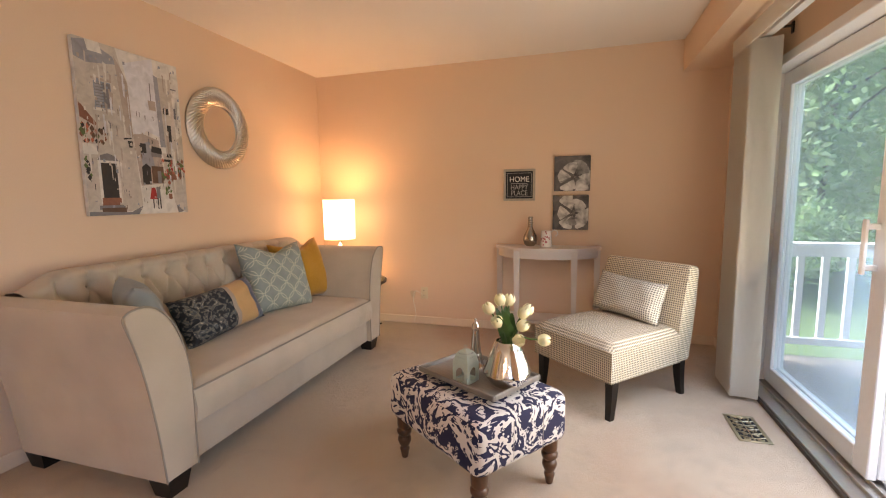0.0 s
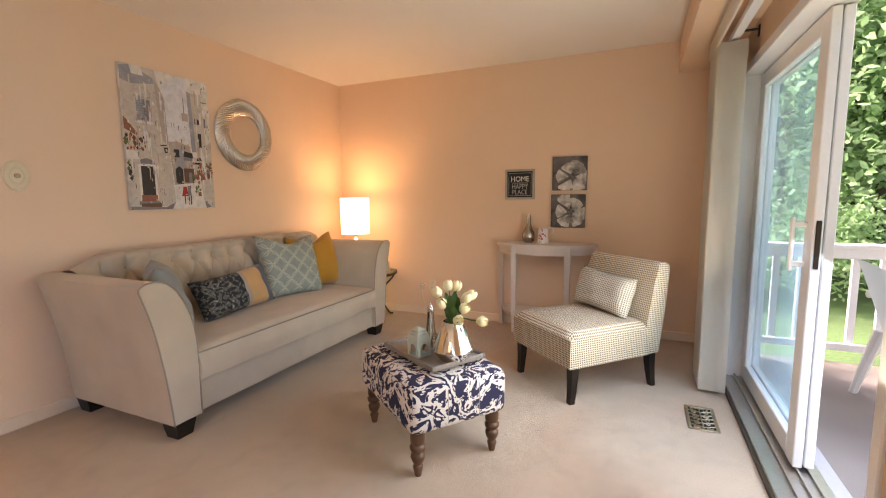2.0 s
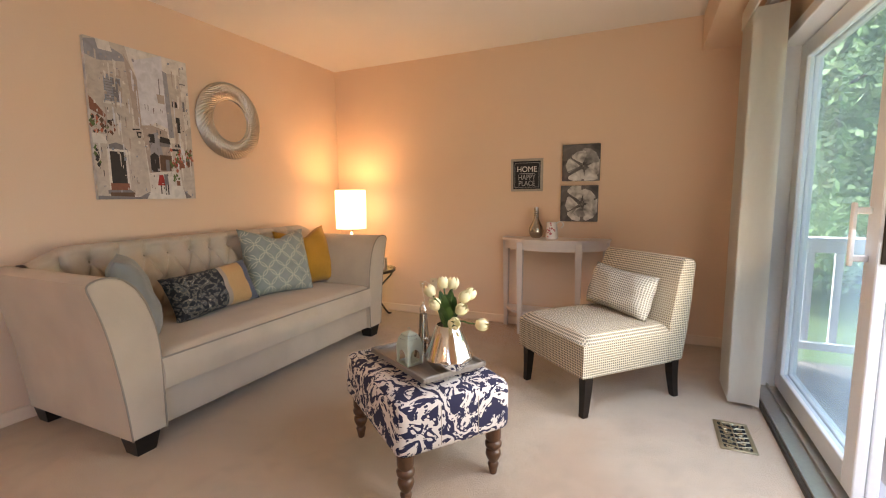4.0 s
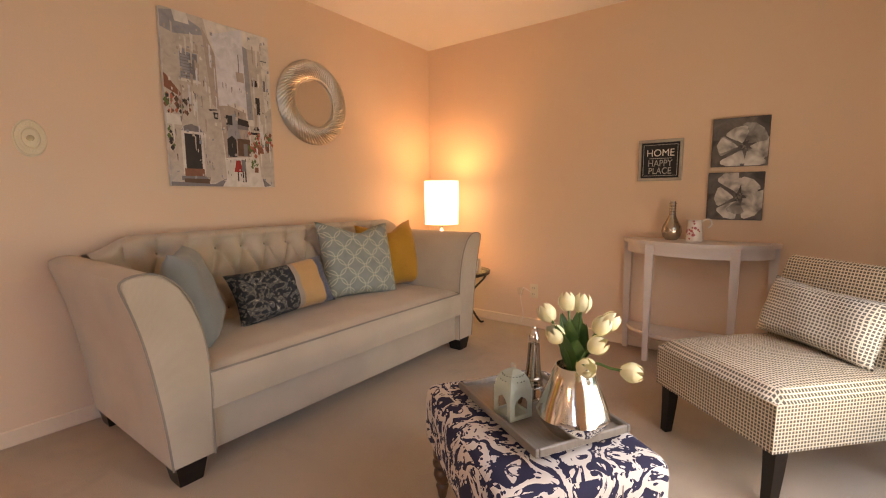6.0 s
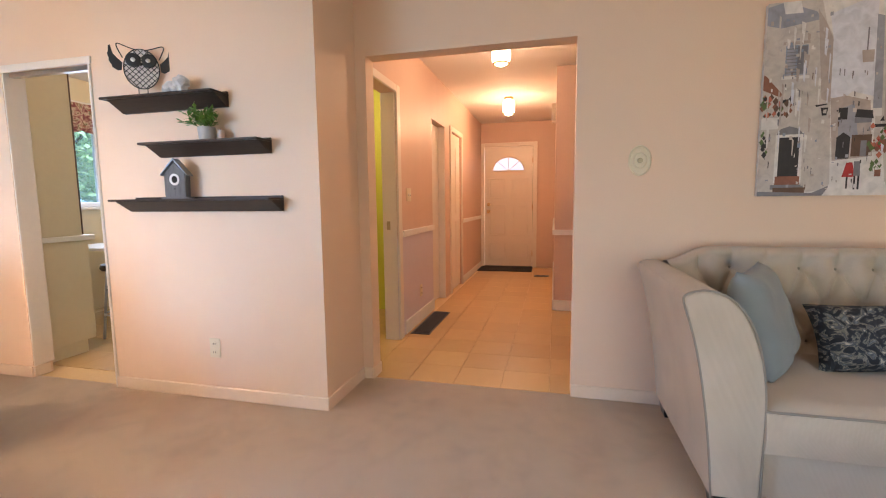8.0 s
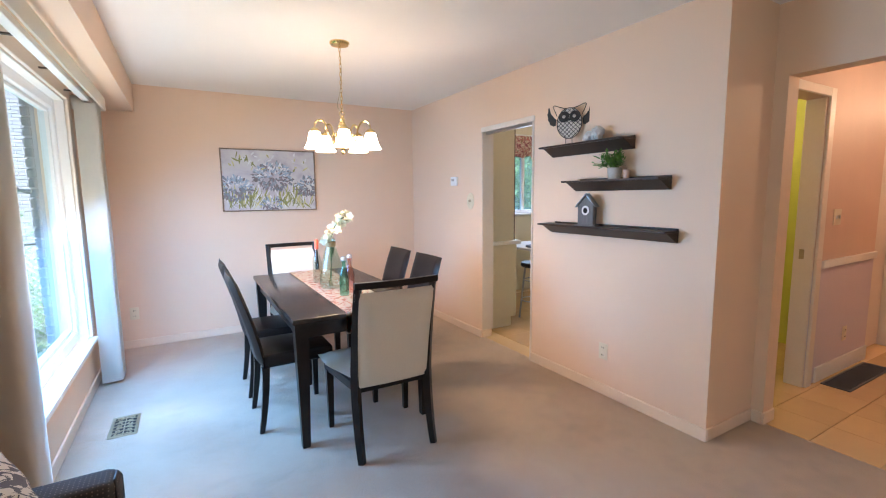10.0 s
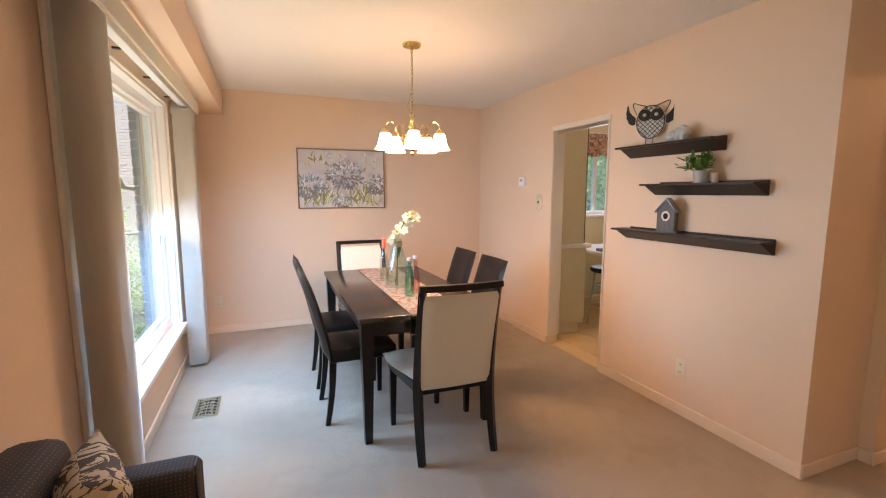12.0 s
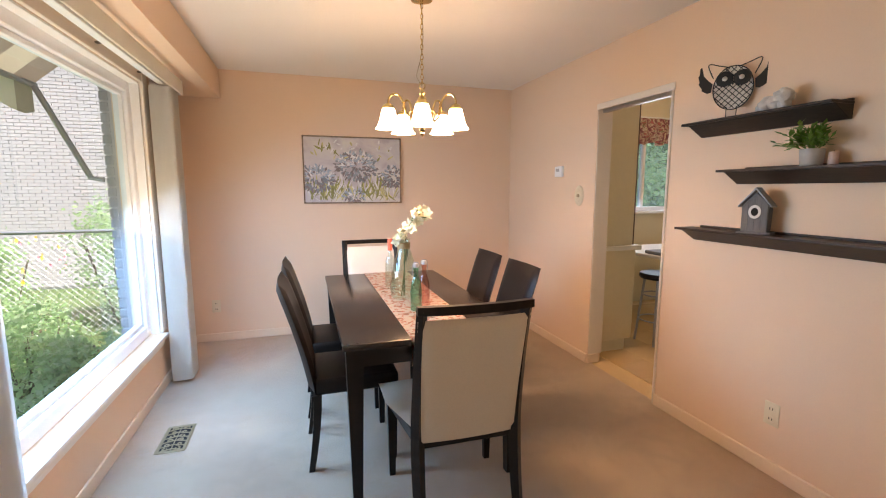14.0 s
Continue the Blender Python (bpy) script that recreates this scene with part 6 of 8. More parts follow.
def meadow_picture():
    th = thing("framed_picture", pose(2.628, YD, 1.266, 0, 0, 180), "wide silver-framed painting of pale meadow flowers", "painting")
    w, h = 0.935, 0.635
    bm = BM()
    for b in ((0, w, -0.03, 0, 0, 0.012), (0, w, -0.03, 0, h - 0.012, h), (0, 0.012, -0.03, 0, 0.012, h - 0.012), (w - 0.012, w, -0.03, 0, 0.012, h - 0.012)):
        box(bm, *b, bevel=0.002, seg=1)
    part("frame", bm, "chrome_dark", th, smooth=False)
    bm = BM()
    box(bm, 0.012, w - 0.012, -0.018, 0, 0.012, h - 0.012)
    part("canvas", bm, "meadow_ground", th, smooth=False)
    rnd = random.Random(21)
    bm = BM()
    lift = [-0.0185]
    def dab(x, z, a, L, W, k):
        lift[0] -= 0.000004
        ca, sa = math.cos(a), math.sin(a)
        vs = []
        for p, q in ((0, 0), (0.35, 0.5), (0.75, 0.4), (1, 0), (0.7, -0.45), (0.3, -0.5)):
            X, Z = x + p * L * ca - q * W * sa, z + p * L * sa + q * W * ca
            vs.append(bm.verts.new((min(w - 0.013, max(0.013, X)), lift[0], min(h - 0.013, max(0.013, Z)))))
        bm.faces.new(vs).material_index = k
    for _ in range(150):      # grasses
        x = rnd.uniform(0.05, w - 0.05)
        dab(x, rnd.uniform(0.01, 0.10), radians(90 + rnd.gauss(0, 24)), rnd.uniform(0.08, 0.25), rnd.uniform(0.008, 0.018), rnd.choice([2, 2, 3, 0]))
    for cx, cz, R, n in ((0.12, 0.24, 0.13, 200), (0.50, 0.36, 0.16, 320), (0.86, 0.26, 0.11, 160), (0.47, 0.07, 0.07, 70)):
        for _ in range(n):    # flower heads
            a, q = rnd.uniform(0, 6.28), R * math.sqrt(rnd.random())
            low = math.sin(a) < -0.1
            dab(cx + q * math.cos(a) * 1.15, cz + q * math.sin(a) * 0.8, a + rnd.gauss(0, 0.5), rnd.uniform(0.02, 0.055), rnd.uniform(0.010, 0.022), rnd.choice([4, 4, 5, 5] if low else [0, 1, 1, 4, 5, 1]))
    for _ in range(40):
        dab(rnd.uniform(0.1, w - 0.1), rnd.uniform(0.40, h - 0.06), radians(rnd.uniform(20, 160)), rnd.uniform(0.03, 0.09), rnd.uniform(0.01, 0.02), rnd.choice([0, 3, 2, 0]))
    part("painted_meadow", bm, ["dab_white", "dab_blue", "dab_olive", "dab_straw", "dab_plum", "dab_slate"], th, smooth=False)


M["meadow_ground"] = blotch_mat("mauve_paint_wash", [(0.32, (0.40, 0.34, 0.34)), (0.5, (0.55, 0.49, 0.47)), (0.7, (0.62, 0.58, 0.50))], 5, 4, 0.9, 0.6, "Object")
for k, c in (("white", (0.62, 0.60, 0.57)), ("blue", (0.30, 0.36, 0.40)), ("olive", (0.24, 0.23, 0.07)), ("straw", (0.50, 0.44, 0.20)), ("plum", (0.20, 0.155, 0.145)), ("slate", (0.20, 0.22, 0.23))):
    M["dab_" + k] = plain("dab_" + k, c, 0.6, var=0.35, big=20, fine=90)
meadow_picture()


# ---------- console table and what stands on it ----------
def console():
    th = thing("console_table", pose(2.275, YF - 0.012, 0), "whitewashed half-moon console table with a low shelf", "console table")
    def half(rx, ry, n=30):
        return [(-rx, 0.0)] + [(-rx * math.cos(a), -ry * math.sin(a)) for a in np.linspace(0.0, math.pi, n)][1:-1] + [(rx, 0.0)]
    bm = BM()
    prism(bm, half(0.455, 0.335), 0.782, 0.806, "z", bevel=0.006)
    part("top", bm, "console", th)
    bm = BM()
    o, i = half(0.43, 0.31), half(0.41, 0.29)
    prism(bm, o + i[::-1], 0.715, 0.782, "z")
    part("apron", bm, "console", th, angle=30)
    bm = BM()
    prism(bm, half(0.415, 0.295), 0.165, 0.187, "z", bevel=0.004)
    part("shelf", bm, "console", th)
    for x, y in ((-0.42, -0.03), (0.42, -0.03), (-0.235, -0.255), (0.235, -0.255)):
        bm = BM()
        leg_taper(bm, x, y, 0, 0.782, 0.032, 0.05)
        part("leg", bm, "console", th, smooth=False)


console()
M["rose_print"] = plain("rose_print", (0.50, 0.12, 0.14), 0.3, var=0.4, fine=90)
th = thing("bottle_vase", pose(2.135, 4.255, 0.806), "hammered silver bottle vase on the console", "vase")
bm = BM()
lathe(bm, [(0.0, 0.0), (0.035, 0.0), (0.052, 0.02), (0.062, 0.055), (0.056, 0.09), (0.035, 0.13), (0.022, 0.16), (0.019, 0.20), (0.018, 0.255), (0.014, 0.255), (0.0, 0.20)], 28)
part("body", bm, "chrome_dark", th)
for z in (0.17, 0.188, 0.206, 0.224, 0.242):
    bm = BM()
    for i in range(10):
        a = 2 * math.pi * i / 10
        lathe(bm, [(0.0, -0.004), (0.005, 0), (0.0, 0.004)], 6, pose(0.02 * math.cos(a), 0.02 * math.sin(a), z))
    part("bead_ring", bm, "chrome", th)

th = thing("jug", pose(2.275, 4.20, 0.806, 0, 0, 0), "white ceramic jug printed with pink flowers", "jug")
bm = BM()
lathe(bm, [(0.0, 0.0), (0.045, 0.0), (0.05, 0.004), (0.046, 0.07), (0.041, 0.13), (0.043, 0.137), (0.038, 0.135), (0.042, 0.07), (0.045, 0.012), (0.0, 0.01)], 28)
part("body", bm, "ceramic_white", th)
bm = BM()
tube(bm, curve_pts([(0.038, 0, 0.125), (0.06, 0, 0.142), (0.085, 0, 0.138), (0.092, 0, 0.11), (0.075, 0, 0.09)], 6), 0.0055, 7)
part("handle", bm, "ceramic_white", th)
rnd = random.Random(3)
bm = BM()
for i in range(16):
    a, z = radians(-100 + rnd.gauss(0, 28)), 0.065 + rnd.gauss(0, 0.02)
    rr = 0.0468 - 0.0006 * (z - 0.065) / 0.01
    lathe(bm, [(0.0, 0.001), (rnd.uniform(0.004, 0.010), 0.0)], 8, pose(rr * math.cos(a), rr * math.sin(a), z) @ Matrix.Rotation(a, 4, "Z") @ Matrix.Rotation(radians(90), 4, "Y"), cap=False)
part("flower_print", bm, "rose_print", th)


# ---------- on the ottoman ----------
TOP = 0.448
TM = pose(2.122, 2.205, TOP, 0, 0, -30)


def tray():
    th = thing("serving_tray", TM, "rectangular grey wooden tray lying on the ottoman", "tray")
    w, d = 0.225, 0.158
    bm = BM()
    box(bm, -w + 0.01, w - 0.01, -d + 0.01, d - 0.01, 0.0, 0.008)
    part("bottom", bm, "tray", th, smooth=False)
    for a, b, c, e in ((-w, w, -d, -d + 0.012), (-w, w, d - 0.012, d), (-w, -w + 0.012, -d + 0.012, d - 0.012), (w - 0.012, w, -d + 0.012, d - 0.012)):
        bm = BM()
        box(bm, a, b, c, e, 0.0, 0.024, 0.003, 1)
        part("rim", bm, "tray", th, smooth=False)


tray()


def lantern():
    th = thing("lantern", pose(2.088, 2.118, TOP + 0.008, 0, 0, -24), "small pale sage metal lantern with arched openings", "lantern")
    s, h = 0.040, 0.085
    for k in range(4):
        bm = BM()
        R = Matrix.Rotation(radians(90 * k), 4, "Z")
        # a wall pierced by an arch
        hole = [(-0.024, 0.012), (-0.024, 0.048), (-0.016, 0.060), (0.0, 0.070), (0.016, 0.060), (0.024, 0.048), (0.024, 0.012)]
        edge = [(-s, 0.0), (-s, 0.05), (-s, h), (0.0, h), (s, h), (s, 0.05), (s, 0.0)]
        for y in (-s, -s + 0.003):
            vo = [bm.verts.new((a, y, b)) for a, b in edge]
            vi = [bm.verts.new((a, y, b)) for a, b in hole]
            for i in range(6):
                bm.faces.new((vo[i], vo[i + 1], vi[i + 1], vi[i]))
            bm.faces.new((vo[6], vo[0], vi[0], vi[6]))
        bmesh.ops.transform(bm, matrix=R, verts=bm.verts[:])
        part("pierced_wall", bm, "sage", th, smooth=False)
    bm = BM()
    prof = [(s * 1.18, h), (s * 1.15, h + 0.008), (s * 1.02, h + 0.028), (s * 0.72, h + 0.046), (s * 0.28, h + 0.056), (0.0, h + 0.058)]
    vs = lathe(bm, [(r * 1.15, z) for r, z in prof], 4, Matrix.Rotation(radians(45), 4, "Z"))
    part("dome", bm, "sage", th, smooth=False)
    bm = BM()
    for j, (rr, z) in enumerate(((0.036, h + 0.026), (0.030, h + 0.040))):
        for i in range(20):
            a = 2 * math.pi * i / 20
            lathe(bm, [(0.0, 0.0), (0.0022, 0.001), (0.0, 0.004)], 5, pose(rr * 1.05 * math.cos(a), rr * 1.05 * math.sin(a), z))
    part("pierced_dot_shade", bm, "dark", th)
    bm = BM()
    box(bm, -s, s, -s, s, 0.0, 0.006)
    part("floor_plate", bm, "sage", th, smooth=False)
    bm = BM()
    tube(bm, [(0.008 * math.cos(a), 0, h + 0.064 + 0.008 * math.sin(a)) for a in np.linspace(0, 6.28, 12)[:-1]], 0.0015, 5, closed=True)
    part("ring", bm, "sage", th)


lantern()


def tower():
    th = thing("tower_figurine", pose(2.112, 2.205, TOP + 0.008, 0, 0, -28), "silver lattice tower figurine on the tray", "figurine")
    prof = [(0.036, 0.0), (0.028, 0.035), (0.022, 0.07), (0.0155, 0.115), (0.012, 0.16), (0.010, 0.20)]
    for sx, sy in ((1, 1), (1, -1), (-1, 1), (-1, -1)):
        bm = BM()
        tube(bm, curve_pts([(sx * r * 0.8, sy * r * 0.8, z) for r, z in prof], 4), 0.0055, 5)
        part("leg", bm, "chrome_dark", th)
    bm = BM()
    for r, z in ((0.034, 0.03), (0.026, 0.06), (0.021, 0.085)):
        box(bm, -r, r, -r, r, z, z + 0.006, 0.001, 1)
    part("platform", bm, "chrome_dark", th)
    bm = BM()
    for i in range(16):
        z = 0.072 + 0.009 * i
        r = float(np.interp(z, [p[1] for p in prof], [p[0] for p in prof]))
        box(bm, -r * 0.82, r * 0.82, -r * 0.82, r * 0.82, z, z + 0.0035)
    part("lattice", bm, "chrome_dark", th, smooth=False)
    bm = BM()
    lathe(bm, [(0.0, 0.2), (0.013, 0.2), (0.016, 0.205), (0.016, 0.222), (0.013, 0.228), (0.009, 0.236), (0.004, 0.24), (0.006, 0.246), (0.004, 0.252), (0.0, 0.253)], 14)
    part("cap", bm, "chrome", th)


tower()


def tulip_vase():
    th = thing("flower_vase", pose(2.264, 2.135, TOP + 0.008), "hammered silver tapering vase of cream tulips", "vase")
    bm = BM()
    prof = [(0.0, 0.0), (0.062, 0.0), (0.070, 0.008), (0.090, 0.034), (0.099, 0.052), (0.096, 0.062), (0.083, 0.10), (0.066, 0.145), (0.050, 0.185), (0.047, 0.187), (0.062, 0.145), (0.078, 0.10), (0.0, 0.06)]
    lathe(bm, prof, 40)
    for v in bm.verts:
        a = math.atan2(v.co.y, v.co.x)
        k = 1 + 0.018 * math.sin(6 * a + 14 * v.co.z) * (1 if 0.05 < v.co.z < 0.18 else 0)
        v.co.x *= k
        v.co.y *= k
    part("vase_body", bm, "chrome", th, "polished hammered silver")
    rnd = random.Random(4)
    heads = ((-0.075, -0.01, 0.36, -22, -30), (-0.035, 0.03, 0.40, -8, 10), (0.0, 0.05, 0.395, 8, 0), (-0.03, -0.05, 0.30, -25, -60), (0.06, 0.02, 0.33, 30, 15), (0.075, 0.045, 0.345, 45, 35), (0.055, -0.02, 0.275, 55, 0), (0.045, -0.065, 0.215, 72, -40), (0.15, -0.02, 0.215, 92, 5))
    for x, y, z, tilt, az in heads:
        x, y, z = 0.85 * x, 0.85 * y, 0.19 + (z - 0.19) * 0.66
        bm = BM()
        p0 = Vector((x * 0.12, y * 0.12, 0.10))
        p2 = Vector((x, y, z))
        pts = curve_pts([p0, Vector((x * 0.35, y * 0.35, 0.20)), p0.lerp(p2, 0.75) + Vector((0, 0, 0.025)), p2], 4)
        tube(bm, pts, 0.0035, 6)
        st = part("stem", bm, "leaf", th)
        d = (p2 - pts[-3]).normalized()
        if tilt > 40:
            d = Vector((math.sin(radians(tilt)) * math.cos(radians(az)), math.sin(radians(tilt)) * math.sin(radians(az)), math.cos(radians(tilt))))
        Rm = d.to_track_quat("Z", "Y").to_matrix().to_4x4()
        for k in range(6):
            bm = BM()
            ph = 2 * math.pi * k / 6 + rnd.uniform(-0.1, 0.1)
            rin = 1.0 if k % 2 else 0.9
            def petal(u, v, ph=ph, rin=rin):
                r = 0.026 * rin * math.sin(math.pi * min(0.98, 0.10 + 0.78 * v)) ** 0.65
                wd = 0.66 * math.sin(math.pi * (0.12 + 0.86 * v)) ** 0.6
                a = ph + (2 * u - 1) * wd
                return Vector((r * math.cos(a), r * math.sin(a), 0.052 * v - 0.002 * abs(2 * u - 1)))
            sheet(bm, petal, 5, 7)
            bmesh.ops.transform(bm, matrix=Matrix.Translation(p2) @ Rm, verts=bm.verts[:])
            part("petal", bm, "tulip", st, "cream tulip petal")
    for k in range(13):
        bm = BM()
        a, L, out = rnd.uniform(0, 6.28), rnd.uniform(0.08, 0.15), rnd.uniform(0.02, 0.07)
        def blade(u, v, a=a, L=L, out=out):
            w = 0.026 * math.sin(math.pi * (0.08 + 0.9 * v)) ** 0.8 * (2 * u - 1)
            r = 0.012 + out * v ** 1.6
            return Vector((r * math.cos(a) - w * math.sin(a), r * math.sin(a) + w * math.cos(a), 0.165 + L * v + 0.006 * abs(2 * u - 1)))
        sheet(bm, blade, 4, 9)
        part("leaf", bm, "leaf", th, "broad dark green tulip leaf")


tulip_vase()


# ---------- shelves ----------
def wall_shelf(y0, y1, z, label):
    th = thing("wall_shelf", pose(CX, 0, z), label, "shelf", "floating shelves")
    bm = BM()
    prism(bm, [(0.0, -0.072), (0.018, -0.072), (0.112, -0.014), (0.112, -0.012), (0.0, -0.012)], y0 + 0.03, y1, "y", bevel=0.002)
    part("bracket_wedge", bm, "shelf", th, smooth=False)
    bm = BM()
    box(bm, 0.0, 0.135, y0, y1 + 0.002, -0.012, 0.0, 0.002, 1)
    part("board", bm, "shelf", th, smooth=False)
    bm = BM()
    box(bm, 0.0, 0.012, y0 + 0.06, y1, 0.0, 0.012, 0.002, 1)
    part("back_lip", bm, "shelf", th, smooth=False)


wall_shelf(-1.42, -0.68, 1.755, "dark walnut floating shelf with owl and stone")
wall_shelf(-1.18, -0.425, 1.497, "dark walnut floating shelf with a potted plant")
wall_shelf(-1.42, -0.368, 1.187, "long dark walnut floating shelf with a birdhouse")


def owl():
    """Built in the plane of the wall: local x along the shelf, z up, facing -y."""
    th = thing("owl_ornament", pose(0.555, -1.175, 1.755, 0, 0, 122), "wire mesh owl ornament with black wings", "ornament")
    cz, rx, rz = 0.150, 0.086, 0.106
    def rim(k=1.0):
        out = []
        for a in np.linspace(0, 2 * math.pi, 40, endpoint=False):
            x, z = k * rx * math.cos(a), cz + k * rz * math.sin(a)
            if math.sin(a) > 0.55:
                x *= 1.02
            out.append((x, 0.0, z))
        return out
    bm = BM()
    tube(bm, rim(), 0.0028, 6, closed=True)
    for s in (-1, 1):
        tube(bm, curve_pts([(s * 0.02, 0, cz + 0.100), (s * 0.06, 0, cz + 0.112), (s * 0.105, 0, cz + 0.128), (s * 0.112, 0, cz + 0.112), (s * 0.088, 0, cz + 0.055)], 5), 0.0028, 6)
    part("outline_wire", bm, "black", th)
    bm = BM()
    for k in range(-8, 9):
        for s in (-1, 1):
            d = k * 0.021
            pts = []
            for t in np.linspace(-0.2, 0.2, 60):
                x, z = t * 0.7071 + d * 0.7071, (t - d) * 0.7071
                if (x / rx) ** 2 + (z / rz) ** 2 < 1:
                    pts.append((s * x, 0.0, cz + z))
            if len(pts) > 1:
                tube(bm, [pts[0], pts[-1]], 0.0019, 4)
    part("wire_mesh", bm, "black", th)
    bm = BM()
    prism(bm, [(x * 0.98, cz + (z - cz) * 0.98) for x, _, z in rim()], 0.006, 0.009, "y")
    part("backing", bm, "mesh_white", th)
    for s in (-1, 1):
        bm = BM()
        lathe(bm, [(0.0, 0.006), (0.012, 0.008), (0.036, 0.004), (0.038, 0.0), (0.0, 0.0)], 20, pose(s * 0.038, -0.004, cz + 0.045, 90, 0, 0))
        e = part("eye_disc", bm, "black", th)
        bm = BM()
        lathe(bm, [(0.0, 0.010), (0.010, 0.008), (0.012, 0.006), (0.0, 0.004)], 14, pose(s * 0.036, -0.006, cz + 0.045, 90, 0, 0))
        part("iris", bm, "silver", e)
        bm = BM()
        out = [(s * 0.090, cz + 0.030), (s * 0.112, cz + 0.050), (s * 0.132, cz + 0.075), (s * 0.142, cz + 0.118), (s * 0.150, cz + 0.112), (s * 0.152, cz + 0.080), (s * 0.157, cz + 0.072), (s * 0.150, cz + 0.045), (s * 0.153, cz + 0.034), (s * 0.138, cz + 0.010), (s * 0.138, cz), (s * 0.112, cz - 0.016), (s * 0.095, cz - 0.012)]
        prism(bm, out, -0.004, 0.0, "y")
        part("wing", bm, "black", th, smooth=False)
        bm = BM()
        tube(bm, [(s * 0.022, 0, cz - 0.093), (s * 0.022, 0, 0.003)], 0.002, 5)
        tube(bm, [(s * 0.022 - 0.012, -0.012, 0.003), (s * 0.022 + 0.012, -0.012, 0.003)], 0.002, 5)
        tube(bm, [(s * 0.022, 0.012, 0.003), (s * 0.022, -0.014, 0.003)], 0.002, 5)
        part("foot", bm, "black", th)
    bm = BM()
    lathe(bm, [(0.0, -0.014), (0.009, 0.006), (0.0, 0.010)], 8, pose(0, -0.010, cz + 0.022))
    part("beak", bm, "black", th)


owl()

rnd = random.Random(9)
bm = BM()
for cx, cz, s in ((-0.03, 0.028, 0.036), (0.012, 0.032, 0.034), (0.045, 0.055, 0.040), (0.05, 0.022, 0.03), (-0.06, 0.02, 0.022)):
    r = bmesh.ops.create_icosphere(bm, subdivisions=3, radius=s, matrix=Matrix.Translation((cx, 0, cz)))
    for v in r["verts"]:
        d = v.co - Vector((cx, 0, cz))
        v.co += d * 0.35 * noise.noise(v.co * 38)
        v.co.z = max(0.0, v.co.z)
stone = part("quartz_stone", bm, "stone", angle=25)
stone.matrix_world = pose(0.565, -0.955, 1.755, 0, 0, 90)
tagged(stone, "rough white quartz stone on the top shelf", "stone")


def potted_plant():
    th = thing("potted_plant", pose(0.56, -0.770, 1.497), "small green leafy plant in a grey pot", "plant")
    bm = BM()
    lathe(bm, [(0.0, 0.0), (0.037, 0.0), (0.040, 0.004), (0.045, 0.070), (0.042, 0.072), (0.040, 0.064), (0.0, 0.062)], 28)
    part("pot", bm, "ceramic", th)
    rnd = random.Random(2)
    for k in range(40):
        a, el = rnd.uniform(0, 6.28), rnd.uniform(0.25, 1.4)
        L = rnd.uniform(0.06, 0.125)
        d = Vector((math.cos(a) * math.cos(el), math.sin(a) * math.cos(el), math.sin(el)))
        if d.x < -0.3:
            d.x *= 0.5
        base = Vector((rnd.uniform(-0.02, 0.02), rnd.uniform(-0.02, 0.02), 0.064))
        bm = BM()
        tube(bm, [base, base + d * L * 0.6 + Vector((0, 0, 0.006)), base + d * L], 0.0013, 4)
        st = part("stem", bm, "herb", th)
        bm = BM()
        for j in range(7):
            t = 0.35 + 0.65 * j / 6
            p = base + d * L * t
            out = d.cross(Vector((rnd.uniform(-1, 1), rnd.uniform(-1, 1), rnd.uniform(-1, 1)))).normalized()
            n = (d + out * rnd.uniform(0.6, 1.4)).normalized()
            side = n.cross(Vector((0.2, 0.3, 1))).normalized()
            ll, ww = rnd.uniform(0.030, 0.046), rnd.uniform(0.008, 0.012)
            vs = [bm.verts.new(p), bm.verts.new(p + n * ll * 0.5 + side * ww), bm.verts.new(p + n * ll), bm.verts.new(p + n * ll * 0.5 - side * ww)]
            bm.faces.new(vs)
        part("leaves", bm, "herb", st, smooth=False)


potted_plant()
th = thing("candle", pose(0.535, -0.702, 1.497), "small pink pillar candle beside the plant", "candle")
bm = BM()
lathe(bm, [(0.0, 0.0), (0.018, 0.0), (0.018, 0.055), (0.015, 0.058), (0.0, 0.055)], 20)
part("wax", bm, "pink_wax", th)
bm = BM()
tube(bm, [(0, 0, 0.054), (0.001, 0, 0.064)], 0.001, 5)
part("wick", bm, "dark", th)


